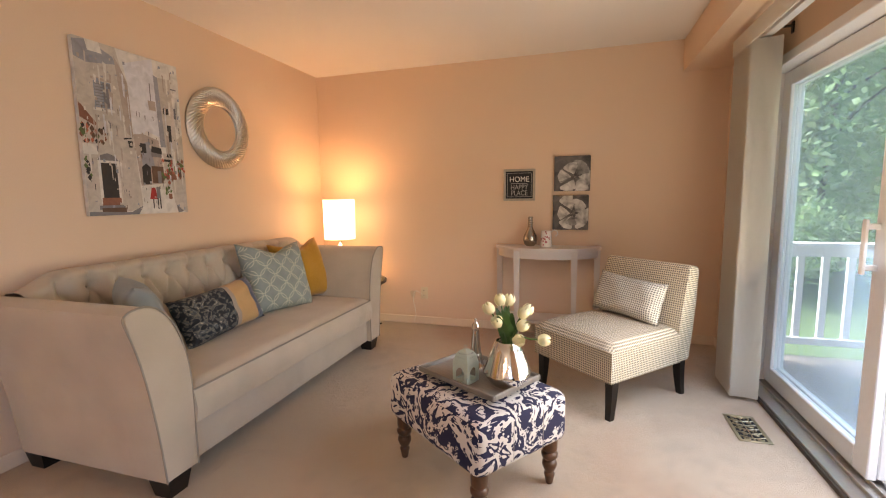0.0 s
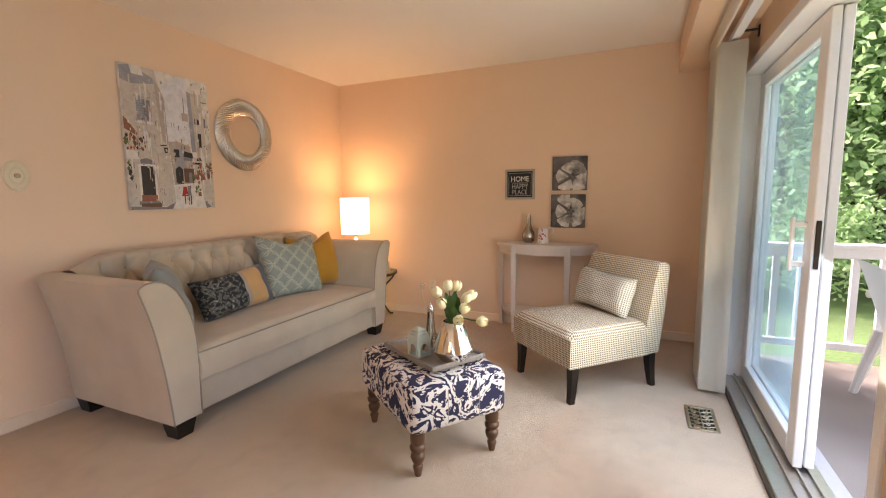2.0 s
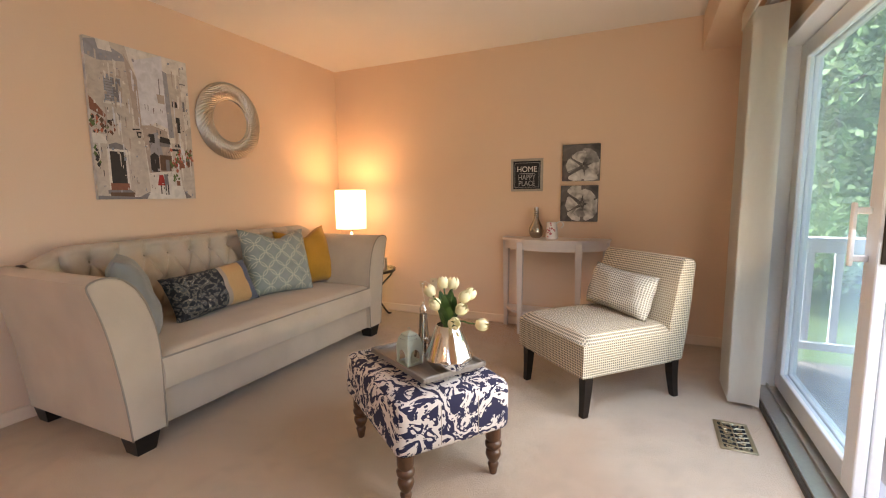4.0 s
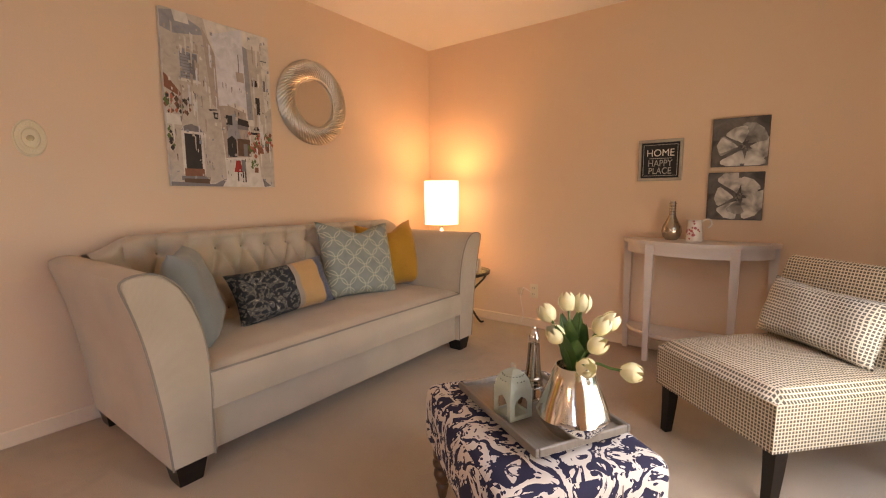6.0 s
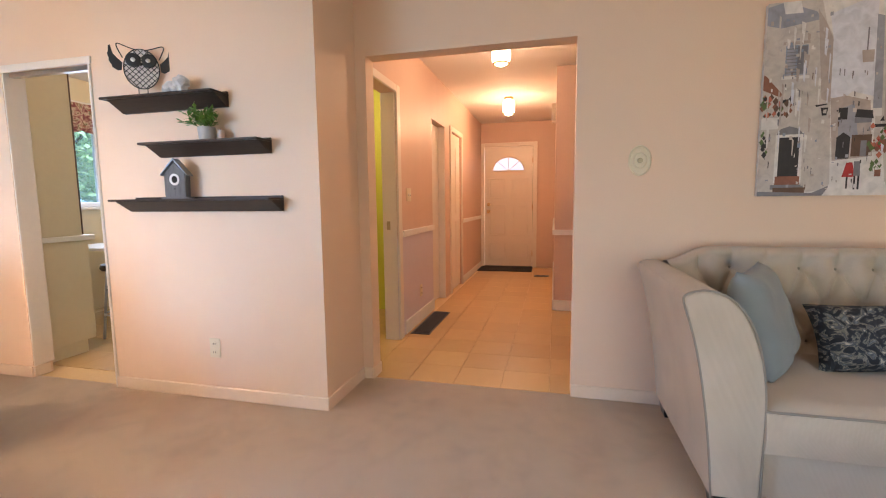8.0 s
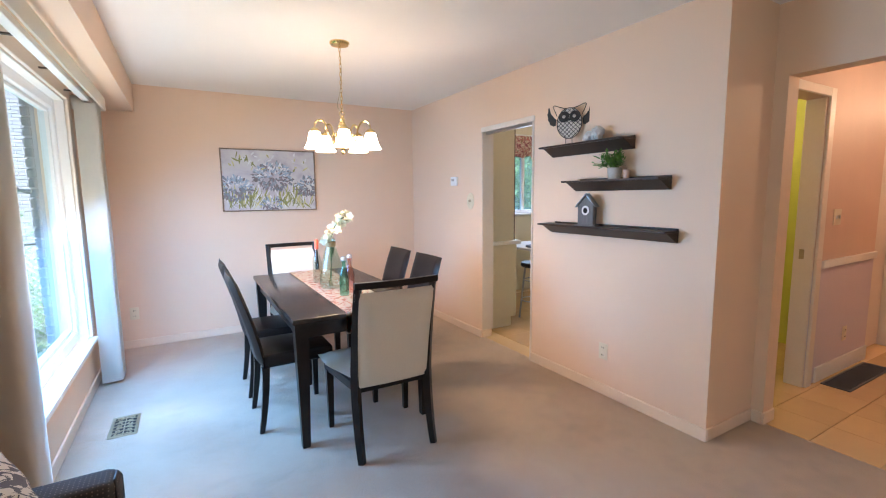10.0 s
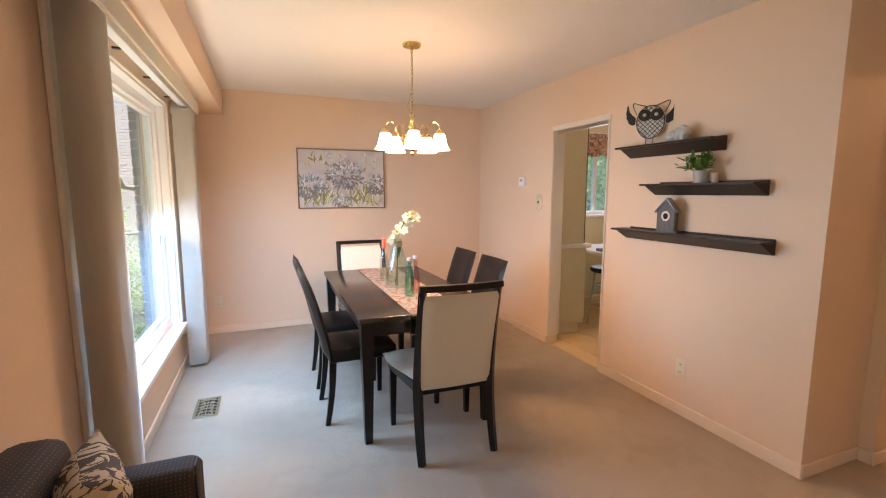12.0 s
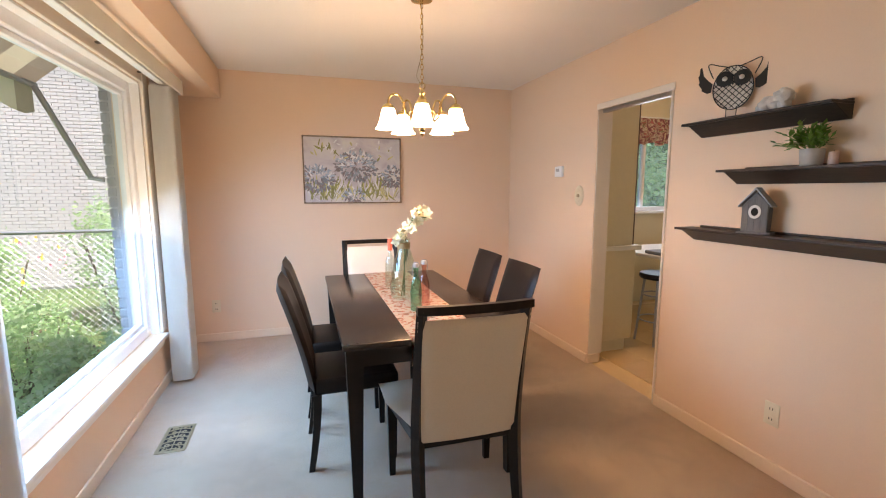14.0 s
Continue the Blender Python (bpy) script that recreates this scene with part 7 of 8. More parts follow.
def birdhouse():
    th = thing("birdhouse", pose(0.556, -0.990, 1.187, 0, 0, 112) @ Matrix.Diagonal((0.85, 0.85, 1.08, 1)), "weathered grey wooden birdhouse ornament", "birdhouse")
    bm = BM()
    box(bm, -0.085, 0.085, -0.045, 0.045, 0, 0.010, 0.002, 1)
    part("base_board", bm, "greywood", th, smooth=False)
    for i in range(4):
        bm = BM()
        x0, x1 = -0.062 + i * 0.031, -0.062 + (i + 1) * 0.031 - 0.001
        def top(x):
            return 0.125 + (0.068 - abs(x)) * 0.85
        prism(bm, [(x0, 0.010), (x1, 0.010), (x1, top(x1)), (0.5 * (x0 + x1), top(0.5 * (x0 + x1))), (x0, top(x0))], -0.038, -0.030, "y")
        part("front_plank", bm, "greywood", th, smooth=False)
    bm = BM()
    prism(bm, [(-0.062, 0.010), (0.062, 0.010), (0.066, 0.128), (0.0, 0.182), (-0.066, 0.128)], -0.030, 0.038, "y")
    part("body", bm, "greywood", th, smooth=False)
    for s in (-1, 1):
        bm = BM()
        prism(bm, [(s * 0.0, 0.196), (s * 0.080, 0.118), (s * 0.080, 0.125), (s * 0.0, 0.205)], -0.052, 0.05, "y")
        part("roof", bm, "galv", th, "weathered metal roof", smooth=False)
    bm = BM()
    lathe(bm, [(0.018, 0.0), (0.030, 0.0), (0.030, 0.005), (0.018, 0.005), (0.018, 0.0)], 22, pose(0, -0.038, 0.098, 90, 0, 0), cap=False)
    part("entrance_ring", bm, "white", th, "white ring round the hole")
    # A flat black disc stands for the shade inside the hole.
    bm = BM()
    lathe(bm, [(0.0, 0.0015), (0.0185, 0.0015)], 20, pose(0, -0.038, 0.098, 90, 0, 0), cap=False)
    part("hole_shade", bm, "dark", th)
    bm = BM()
    tube(bm, [(0, -0.038, 0.050), (0, -0.060, 0.050)], 0.003, 6)
    part("perch", bm, "greywood", th)


birdhouse()


# ---------- chandelier ----------
def chandelier():
    th = thing("chandelier", pose(1.975, -1.896, 0), "polished brass chandelier with five lit frosted bell shades", "chandelier")
    bm = BM()
    lathe(bm, [(0.0, 2.44), (0.066, 2.44), (0.066, 2.432), (0.058, 2.420), (0.03, 2.412), (0.0, 2.408)], 32)
    part("ceiling_canopy", bm, "brass", th)
    z = 2.405
    i = 0
    while z > 2.0:
        bm = BM()
        o = [(0.0075 * math.cos(a), 0.0, z - 0.014 + 0.017 * math.sin(a)) for a in np.linspace(0, 6.28, 12)[:-1]]
        tube(bm, o, 0.0022, 5, closed=True, m=Matrix.Rotation(radians(90 * (i % 2)), 4, "Z"))
        part("chain_link", bm, "brass", th)
        z -= 0.0265
        i += 1
    bm = BM()
    tube(bm, curve_pts([(0.004, 0.0, 2.41), (-0.006, 0.004, 2.25), (0.006, -0.004, 2.12), (0.03, 0.0, 2.03), (0.02, 0, 2.0), (0.0, 0, 1.97)], 6), 0.002, 5)
    part("cord", bm, "antique", th)
    bm = BM()
    tube(bm, [(0.017 * math.cos(a), 0.0, 1.972 + 0.017 * math.sin(a)) for a in np.linspace(0, 6.28, 18)[:-1]], 0.003, 6, closed=True)
    part("loop", bm, "brass", th)
    bm = BM()
    lathe(bm, [(0.0, 1.955), (0.008, 1.953), (0.010, 1.94), (0.020, 1.93), (0.012, 1.92), (0.024, 1.905), (0.030, 1.885), (0.018, 1.868), (0.014, 1.84), (0.022, 1.82), (0.032, 1.80), (0.030, 1.785), (0.014, 1.77), (0.010, 1.745), (0.018, 1.733), (0.010, 1.722), (0.013, 1.71), (0.006, 1.698), (0.0, 1.693)], 24)
    part("column", bm, "brass", th)
    for k in range(5):
        R = Matrix.Rotation(radians(72 * k + 3), 4, "Z")
        bm = BM()
        pts = curve_pts([(0.02, 0, 1.80), (0.06, 0, 1.775), (0.095, 0, 1.80), (0.105, 0, 1.86), (0.13, 0, 1.908), (0.165, 0, 1.918), (0.190, 0, 1.895), (0.195, 0, 1.862)], 5)
        tube(bm, pts, 0.0055, 7)
        tube(bm, curve_pts([(0.085, 0, 1.80), (0.07, 0, 1.83), (0.05, 0, 1.835), (0.045, 0, 1.815), (0.06, 0, 1.81)], 4), 0.004, 6)
        lathe(bm, [(0.0, 1.866), (0.016, 1.864), (0.03, 1.852), (0.034, 1.838), (0.030, 1.836), (0.0, 1.838)], 16, Matrix.Translation((0.195, 0, 0)))
        bmesh.ops.transform(bm, matrix=R, verts=bm.verts[:])
        arm = part("arm", bm, "brass", th)
        bm = BM()
        lathe(bm, [(0.030, 1.840), (0.036, 1.83), (0.043, 1.80), (0.050, 1.77), (0.060, 1.745), (0.072, 1.730), (0.069, 1.730), (0.057, 1.746), (0.047, 1.77), (0.040, 1.80), (0.033, 1.83), (0.030, 1.840)], 24, R @ Matrix.Translation((0.195, 0, 0)), cap=False)
        part("bell_shade", bm, "bell", arm, "lit white frosted glass bell")
        p = th.matrix_world @ R @ Vector((0.195, 0, 1.755))
        bulb("chandelier_bulb", p, 2.1, SOFT, 0.03)


chandelier()


# ---------- on the dining table ----------
def runner():
    th = thing("table_runner", pose(2.04, -2.02, 0.7535), "cream table runner printed with red flowers", "table runner")
    bm = BM()
    L = 0.80
    def f(u, v):
        y = -L - 0.12 + (2 * L + 0.24) * v
        z = 0.0012 * math.sin(9 * y) * math.sin(13 * u)
        if abs(y) > L + 0.004:
            d = abs(y) - L - 0.004
            z = -d
            y = math.copysign(L + 0.006, y)
        return Vector(((2 * u - 1) * 0.168, y, z + 0.002))
    sheet(bm, f, 12, 90)
    bmesh.ops.solidify(bm, geom=bm.faces[:], thickness=0.0012)
    part("cloth", bm, "runner", th)
    for y in (-L - 0.0085, L + 0.0085):
        bm = BM()
        tube(bm, [(-0.168, y, -0.119), (0.168, y, -0.119)], 0.002, 5)
        part("hem", bm, "runner", th)


runner()


def glass_bottle(name, x, y, prof, material, label, category, extra):
    th = thing(name, pose(x, y, 0.757), label, category)
    bm = BM()
    inner = [(max(0.0, r - 0.003), z + (0.004 if k == 0 else 0.0)) for k, (r, z) in enumerate(prof)][::-1]
    lathe(bm, [(0.0, 0.0)] + prof + inner[:-1], 28, cap=False)
    part("glass", bm, material, th)
    extra(th)
    return th


def big_vase_extra(th):
    bm = BM()
    for z in (0.300, 0.307, 0.314, 0.321, 0.328):
        tube(bm, [(0.0335 * math.cos(a), 0.0335 * math.sin(a), z) for a in np.linspace(0, 6.28, 20)[:-1]], 0.0038, 6, closed=True)
    part("twine_band", bm, "twine", th, "jute twine wound round the neck")
    rnd = random.Random(14)
    for k in range(3):
        bm = BM()
        tip = Vector((-0.10 - 0.02 * k, 0.02 * (k - 1), 0.54 - 0.03 * k))
        tube(bm, curve_pts([(0.01 * k, 0.0, 0.01), (0.0, 0.004 * k, 0.2), (-0.005, 0.004 * k, 0.34), (-0.05, 0.01 * (k - 1), 0.46), tip], 5), 0.0028, 6)
        st = part("stem", bm, "leaf", th)
        for j in range(14):
            t = j / 13
            c = Vector((0.035 - 0.16 * t, 0.02 * (k - 1), 0.345 + 0.20 * t - 0.03 * t * t)) + Vector((rnd.gauss(0, 0.016), rnd.gauss(0, 0.024), rnd.gauss(0, 0.016)))
            q = Vector((rnd.uniform(-1, 1), rnd.uniform(-1, 1), rnd.uniform(-0.3, 1))).normalized().to_track_quat("Z", "Y").to_matrix().to_4x4()
            bm = BM()
            for p in range(5):
                a = 2 * math.pi * p / 5
                def pet(u, v, a=a):
                    w = 0.013 * math.sin(math.pi * (0.08 + 0.84 * v)) ** 0.7 * (2 * u - 1)
                    r = 0.004 + 0.027 * v
                    return Vector((r * math.cos(a) - w * math.sin(a), r * math.sin(a) + w * math.cos(a), 0.012 * v - 0.010 * v * v + 0.004 * abs(2 * u - 1)))
                sheet(bm, pet, 2, 3)
            bmesh.ops.transform(bm, matrix=Matrix.Translation(c) @ q, verts=bm.verts[:])
            part("blossom", bm, "orchid", st, "ivory blossom")
    for k in range(3):
        bm = BM()
        def blade(u, v, k=k):
            w = 0.014 * math.sin(math.pi * (0.06 + 0.9 * v)) * (2 * u - 1)
            return Vector((0.008 * k - 0.01 - 0.02 * v, w, 0.20 + 0.14 * v))
        sheet(bm, blade, 2, 6)
        part("leaf", bm, "leaf", th)


glass_bottle("glass_vase", 2.075, -1.955, [(0.07, 0.0), (0.082, 0.012), (0.088, 0.05), (0.085, 0.11), (0.070, 0.18), (0.050, 0.25), (0.034, 0.295), (0.031, 0.335), (0.037, 0.352)], "vase_glass", "pale green glass bottle vase with ivory blossoms", "vase", big_vase_extra)


def cap_extra(material, z, r, h):
    def f(th):
        bm = BM()
        lathe(bm, [(0.0, z), (r, z), (r, z + h * 0.85), (r * 0.8, z + h), (0.0, z + h)], 16)
        part("stopper", bm, material, th)
    return f


glass_bottle("glass_bottle", 2.115, -2.20, [(0.030, 0.0), (0.034, 0.008), (0.034, 0.17), (0.028, 0.20), (0.013, 0.225), (0.012, 0.27)], "clear_glass", "clear glass bottle with a coral cap", "bottle", cap_extra("red_cap", 0.255, 0.0155, 0.075))
def swing_extra(th):
    bm = BM()
    lathe(bm, [(0.0, 0.232), (0.013, 0.232), (0.017, 0.24), (0.014, 0.255), (0.0, 0.257)], 14)
    part("stopper", bm, "ceramic_white", th, "white ceramic stopper")
    bm = BM()
    tube(bm, curve_pts([(0.016, 0, 0.19), (0.019, 0.0, 0.225), (0.013, 0.0, 0.256), (-0.013, 0.0, 0.256), (-0.019, 0, 0.225), (-0.016, 0, 0.19)], 4), 0.0015, 5)
    part("wire_clip", bm, "galv", th)


SW = [(0.027, 0.0), (0.031, 0.006), (0.031, 0.11), (0.026, 0.15), (0.014, 0.185), (0.0125, 0.215), (0.016, 0.222), (0.0155, 0.234)]
glass_bottle("swing_top_bottle", 2.078, -1.655, SW, "teal_glass", "teal glass swing-top bottle on the runner", "bottle", swing_extra)
glass_bottle("swing_top_bottle", 2.012, -1.735, SW, "rose_glass", "rose glass swing-top bottle on the runner", "bottle", swing_extra)


# ---------- hall lamps ----------
def hall_lamp(x, y, watts, label):
    th = thing("ceiling_light", pose(x, y, HH), label, "ceiling light", "hall ceiling lights")
    bm = BM()
    lathe(bm, [(0.0, 0.0), (0.062, 0.0), (0.060, -0.018), (0.05, -0.03), (0.0, -0.03)], 24)
    part("brass_cap", bm, "brass", th)
    for k in range(8):
        bm = BM()
        a0, a1 = 2 * math.pi * k / 8, 2 * math.pi * (k + 1) / 8 - 0.04
        pr = [(0.052, -0.03), (0.075, -0.06), (0.078, -0.17), (0.066, -0.20)]
        for (r0, z0), (r1, z1) in zip(pr, pr[1:]):
            am = (a0 + a1) / 2
            bm.faces.new([bm.verts.new(c) for c in ((r0 * math.cos(a0), r0 * math.sin(a0), z0), (r0 * math.cos(a1), r0 * math.sin(a1), z0), (r1 * math.cos(a1), r1 * math.sin(a1), z1), (r1 * math.cos(a0), r1 * math.sin(a0), z1))])
        bmesh.ops.remove_doubles(bm, verts=bm.verts[:], dist=0.0003)
        part("glass_facet", bm, "crystal", th, "lit bevelled glass facet", smooth=False)
    bm = BM()
    lathe(bm, [(0.068, -0.20), (0.072, -0.205), (0.068, -0.215), (0.05, -0.212), (0.05, -0.20)], 16, cap=False)
    part("rim", bm, "brass", th)
    bm = BM()
    lathe(bm, [(0.0, -0.235), (0.055, -0.212), (0.0, -0.208)], 16, cap=False)
    part("bottom_glass", bm, "crystal", th)
    bulb("hall_bulb", (x, y, HH - 0.27), 0.66 * watts, (1.0, 0.70, 0.42), 0.05)


hall_lamp(-1.2, 0.615, 5.5, "faceted glass and brass ceiling light, switched on")
hall_lamp(-3.35, 0.468, 9.5, "faceted glass and brass ceiling light near the front door")
bulb("powder_room_bulb", (-0.9, -0.9, 2.2), 3.2, (1.0, 0.85, 0.6), 0.06)


# ---------- dark armchair by the window wall ----------
def armchair():
    th = thing("armchair", pose(0, 0, 0), "charcoal dotted tweed armchair against the window wall", "armchair")
    bm = BM()
    box(bm, 3.20, 3.50, -0.30, 0.28, 0.10, 0.42, 0.03, 3)
    part("seat", bm, "tweed", th)
    bm = BM()
    box(bm, 3.45, 3.605, -0.30, 0.28, 0.10, 0.80, 0.05, 4)
    part("backrest", bm, "tweed", th)
    for y0, y1 in ((-0.43, -0.30), (0.28, 0.41)):
        bm = BM()
        box(bm, 3.17, 3.605, y0, y1, 0.10, 0.605, 0.035, 4)
        part("arm", bm, "tweed", th)
        bm = BM()
        tube(bm, [(3.175, y0 + 0.012, 0.11), (3.175, y0 + 0.012, 0.57), (3.18, y0 + 0.04, 0.60), (3.18, y1 - 0.04, 0.60), (3.175, y1 - 0.012, 0.57), (3.175, y1 - 0.012, 0.11)], 0.004, 5)
        part("piping", bm, "black", th)
    for x in (3.22, 3.56):
        for y in (-0.37, 0.35):
            bm = BM()
            leg_taper(bm, x, y, 0, 0.11, 0.035, 0.05)
            part("leg", bm, "espresso", th, smooth=False)
    ob = part("cushion", cushion_bm(0.42, 0.42, 0.15, 18, seed=5), "paisley", angle=70)
    ob.matrix_world = pose(3.40, -0.10, 0.60, 20, 8, -70)
    tagged(ob, "tan paisley cushion leaning in the dark armchair", "cushion")


armchair()


# ---------- kitchen ----------
def kitchen():
    th = thing("kitchen_cabinet", I(), "cream kitchen cabinet run seen end on", "cabinet")
    bm = BM()
    box(bm, -0.08, CX - T - 0.004, -3.6, -2.52, 0.10, 0.885, 0.003, 1)
    box(bm, -0.02, CX - T - 0.004, -3.6, -2.53, 0.0, 0.10)
    part("body", bm, "cream_lam", th, smooth=False)
    for i in range(2):
        bm = BM()
        box(bm, -0.102, -0.082, -3.05 - 0.53 * i, -2.54 - 0.53 * i, 0.13, 0.70, 0.003, 1)
        d = part("door", bm, "cream_lam", th, smooth=False)
        bm = BM()
        box(bm, -0.102, -0.082, -3.05 - 0.53 * i, -2.54 - 0.53 * i, 0.72, 0.87, 0.003, 1)
        part("drawer", bm, "cream_lam", th, smooth=False)
        bm = BM()
        lathe(bm, [(0.0, 0), (0.008, 0), (0.014, 0.018), (0.0, 0.024)], 12, pose(-0.102, -2.60 - 0.53 * i, 0.79, 0, -90, 0))
        part("knob", bm, "brass", d, "brass knob")
    bm = BM()
    box(bm, -0.13, CX - T - 0.004, -3.6, -2.50, 0.886, 0.925, 0.004, 1)
    tagged(part("worktop", bm, "white", smooth=False), "white laminate kitchen worktop on the cabinets", "worktop")
    th = thing("tall_panel", I(), "cream tall cabinet side above the worktop", "cabinet")
    bm = BM()
    box(bm, -0.05, CX - T - 0.004, -3.2, -2.525, 0.926, 2.35, 0.003, 1)
    part("body", bm, "cream_lam", th, smooth=False)
    bm = BM()
    box(bm, -0.062, -0.0505, -3.2, -2.527, 0.93, 2.34)
    part("edge_trim", bm, "turned", th, "brown wooden edge", smooth=False)
    # stool
    th = thing("bar_stool", pose(-0.42, -2.60, 0), "kitchen stool with a black seat and metal legs", "stool")
    bm = BM()
    lathe(bm, [(0.0, 0.60), (0.15, 0.60), (0.165, 0.62), (0.155, 0.65), (0.0, 0.66)], 24)
    part("seat", bm, "leather_black", th)
    for a in (45, 135, 225, 315):
        bm = BM()
        c, s = math.cos(radians(a)), math.sin(radians(a))
        tube(bm, [(0.11 * c, 0.11 * s, 0.60), (0.17 * c, 0.17 * s, 0.0)], 0.011, 7)
        part("leg", bm, "galv", th)
    for z, r in ((0.22, 0.15), (0.45, 0.125)):
        bm = BM()
        tube(bm, [(r * math.cos(a), r * math.sin(a), z) for a in np.linspace(0, 6.28, 24)[:-1]], 0.007, 6, closed=True)
        part("foot_ring", bm, "galv", th)
    th = thing("kitchen_table", pose(-1.0, -3.2, 0), "white kitchen table with papers on it", "table")
    bm = BM()
    box(bm, -0.55, 0.35, -0.5, 0.45, 0.72, 0.75, 0.006, 1)
    part("tabletop", bm, "white", th, smooth=False)
    for x in (-0.48, 0.28):
        for y in (-0.43, 0.38):
            bm = BM()
            tube(bm, [(x, y, 0.0), (x, y, 0.72)], 0.02, 8)
            part("leg", bm, "galv", th)
    ob = part("folded_cloth", BM_box(-0.98, -0.70, -3.1, -2.85, 0.75, 0.785), "blue_cloth", smooth=False)
    tagged(ob, "folded grey-blue cloth on the kitchen table", "cloth")
    th = thing("window_valance", I(), "gathered red floral valance above the kitchen window", "curtain")
    bm = BM()
    def f(u, v):
        x = -2.0 + 1.35 * u
        return Vector((x, -3.86 + 0.022 * math.sin(60 * u) * (0.4 + v) + 0.03 * math.sin(math.pi * v), 2.24 - 0.30 * v - 0.018 * math.sin(38 * u) * v))
    sheet(bm, f, 120, 8)
    part("gathered_cloth", bm, "valance", th)
    bm = BM()
    tube(bm, [(-2.05, -3.87, 2.25), (-0.62, -3.87, 2.25)], 0.012, 8)
    part("curtain_rod", bm, "white", th)


def BM_box(*b):
    bm = BM()
    box(bm, *b, bevel=0.01, seg=2)
    return bm


M["cream_lam"] = plain("cream_laminate", (0.68, 0.60, 0.44), 0.35, var=0.03, fine=30)
M["blue_cloth"] = woven("grey_blue_cloth", (0.20, 0.23, 0.27), 0.004, 0.2)
kitchen()
# Unseen lamp added to brighten the kitchen; no fixture holds it.
bulb("kitchen_fill_lamp", (-1.0, -2.6, 2.35), 3.8, (1.0, 0.85, 0.62), 0.08)


# ---------- outdoors ----------
bm = BM()
sheet(bm, lambda u, v: Vector((3.80 + 400 * u * u, -300 + 600 * v, -0.62 + 0.5 * noise.noise(Vector((u * 40, v * 200, 0))) * min(1, 6 * u))), 60, 200)
solid("ground", bm, "grass", "green summer lawn reaching into the distance", smooth=True)

bm = BM()
box(bm, WX + 0.165, 6.6, 0.2, 4.42, -0.16, -0.05)
solid("deck", bm, "deck", "wooden deck covered in grey-brown outdoor carpet", smooth=False)
bm = BM()
box(bm, WX + 0.16, WX + 0.26, PAT[0], PAT[1], -0.049, 0.012, 0.004, 1)
solid("door_step", bm, "mortar", "pale stone sill outside the patio door", smooth=False)


def railing():
    th = thing("deck_railing", I(), "white painted wooden deck railing with upright balusters", "railing")
    y = 4.47
    for z0, z1 in ((0.74, 0.82), (0.03, 0.085)):
        bm = BM()
        box(bm, WX + 0.17, 6.6, y - 0.02, y + 0.02, z0, z1, 0.004, 1)
        part("rail", bm, "rail_white", th, smooth=False)
    bm = BM()
    box(bm, WX + 0.17, 6.6, y - 0.06, y + 0.06, 0.82, 0.85, 0.004, 1)
    part("cap_rail", bm, "rail_white", th, smooth=False)
    x = WX + 0.25
    while x < 6.55:
        bm = BM()
        box(bm, x, x + 0.045, y + 0.02, y + 0.055, 0.02, 0.81)
        part("baluster", bm, "rail_white", th, smooth=False)
        x += 0.165
    for z0, z1 in ((0.74, 0.82), (0.03, 0.085)):
        bm = BM()
        box(bm, 6.56, 6.60, 0.2, y - 0.03, z0, z1, 0.004, 1)
        part("rail", bm, "rail_white", th, smooth=False)
    yy = 0.25
    while yy < 4.35:
        bm = BM()
        box(bm, 6.52, 6.555, yy, yy + 0.045, 0.02, 0.81)
        part("baluster", bm, "rail_white", th, smooth=False)
        yy += 0.165
    for x, y2 in ((6.55, 4.44), (5.1, 4.47), (6.55, 0.25), (6.55, 2.5)):
        bm = BM()
        box(bm, x, x + 0.09, y2 - 0.02, y2 + 0.07, -0.6, 0.90, 0.004, 1)
        part("post", bm, "rail_white", th, smooth=False)


railing()


def garden_chair():
    th = thing("garden_chair", pose(4.66, 3.51, -0.05, 0, 0, 88), "white moulded plastic garden chair on the deck", "chair")
    bm = BM()
    sheet(bm, lambda u, v: Vector(((2 * u - 1) * 0.23, -0.22 + 0.44 * v, 0.42 - 0.02 * math.sin(math.pi * v) + 0.02 * (2 * u - 1) ** 2)), 10, 10)
    bmesh.ops.solidify(bm, geom=bm.faces[:], thickness=0.015)
    part("seat", bm, "plastic", th)
    bm = BM()
    sheet(bm, lambda u, v: Vector(((2 * u - 1) * (0.20 + 0.06 * v), 0.20 + 0.14 * v + 0.07 * (1 - (2 * u - 1) ** 2), 0.44 + 0.45 * v - 0.05 * v * (2 * u - 1) ** 2)), 10, 10)
    bmesh.ops.solidify(bm, geom=bm.faces[:], thickness=0.014)
    part("backrest", bm, "plastic", th)
    for s in (-1, 1):
        bm = BM()
        tube(bm, curve_pts([(s * 0.25, -0.24, 0.42), (s * 0.27, -0.24, 0.60), (s * 0.275, -0.1, 0.66), (s * 0.27, 0.12, 0.65), (s * 0.23, 0.30, 0.66)], 5), 0.026, 8)
        part("armrest", bm, "plastic", th)
        for y, dy in ((-0.22, -0.06), (0.22, 0.09)):
            bm = BM()
            tube(bm, [(s * 0.24, y, 0.43), (s * 0.28, y + dy, 0.0)], [0.035, 0.022], 8)
            part("leg", bm, "plastic", th)


garden_chair()


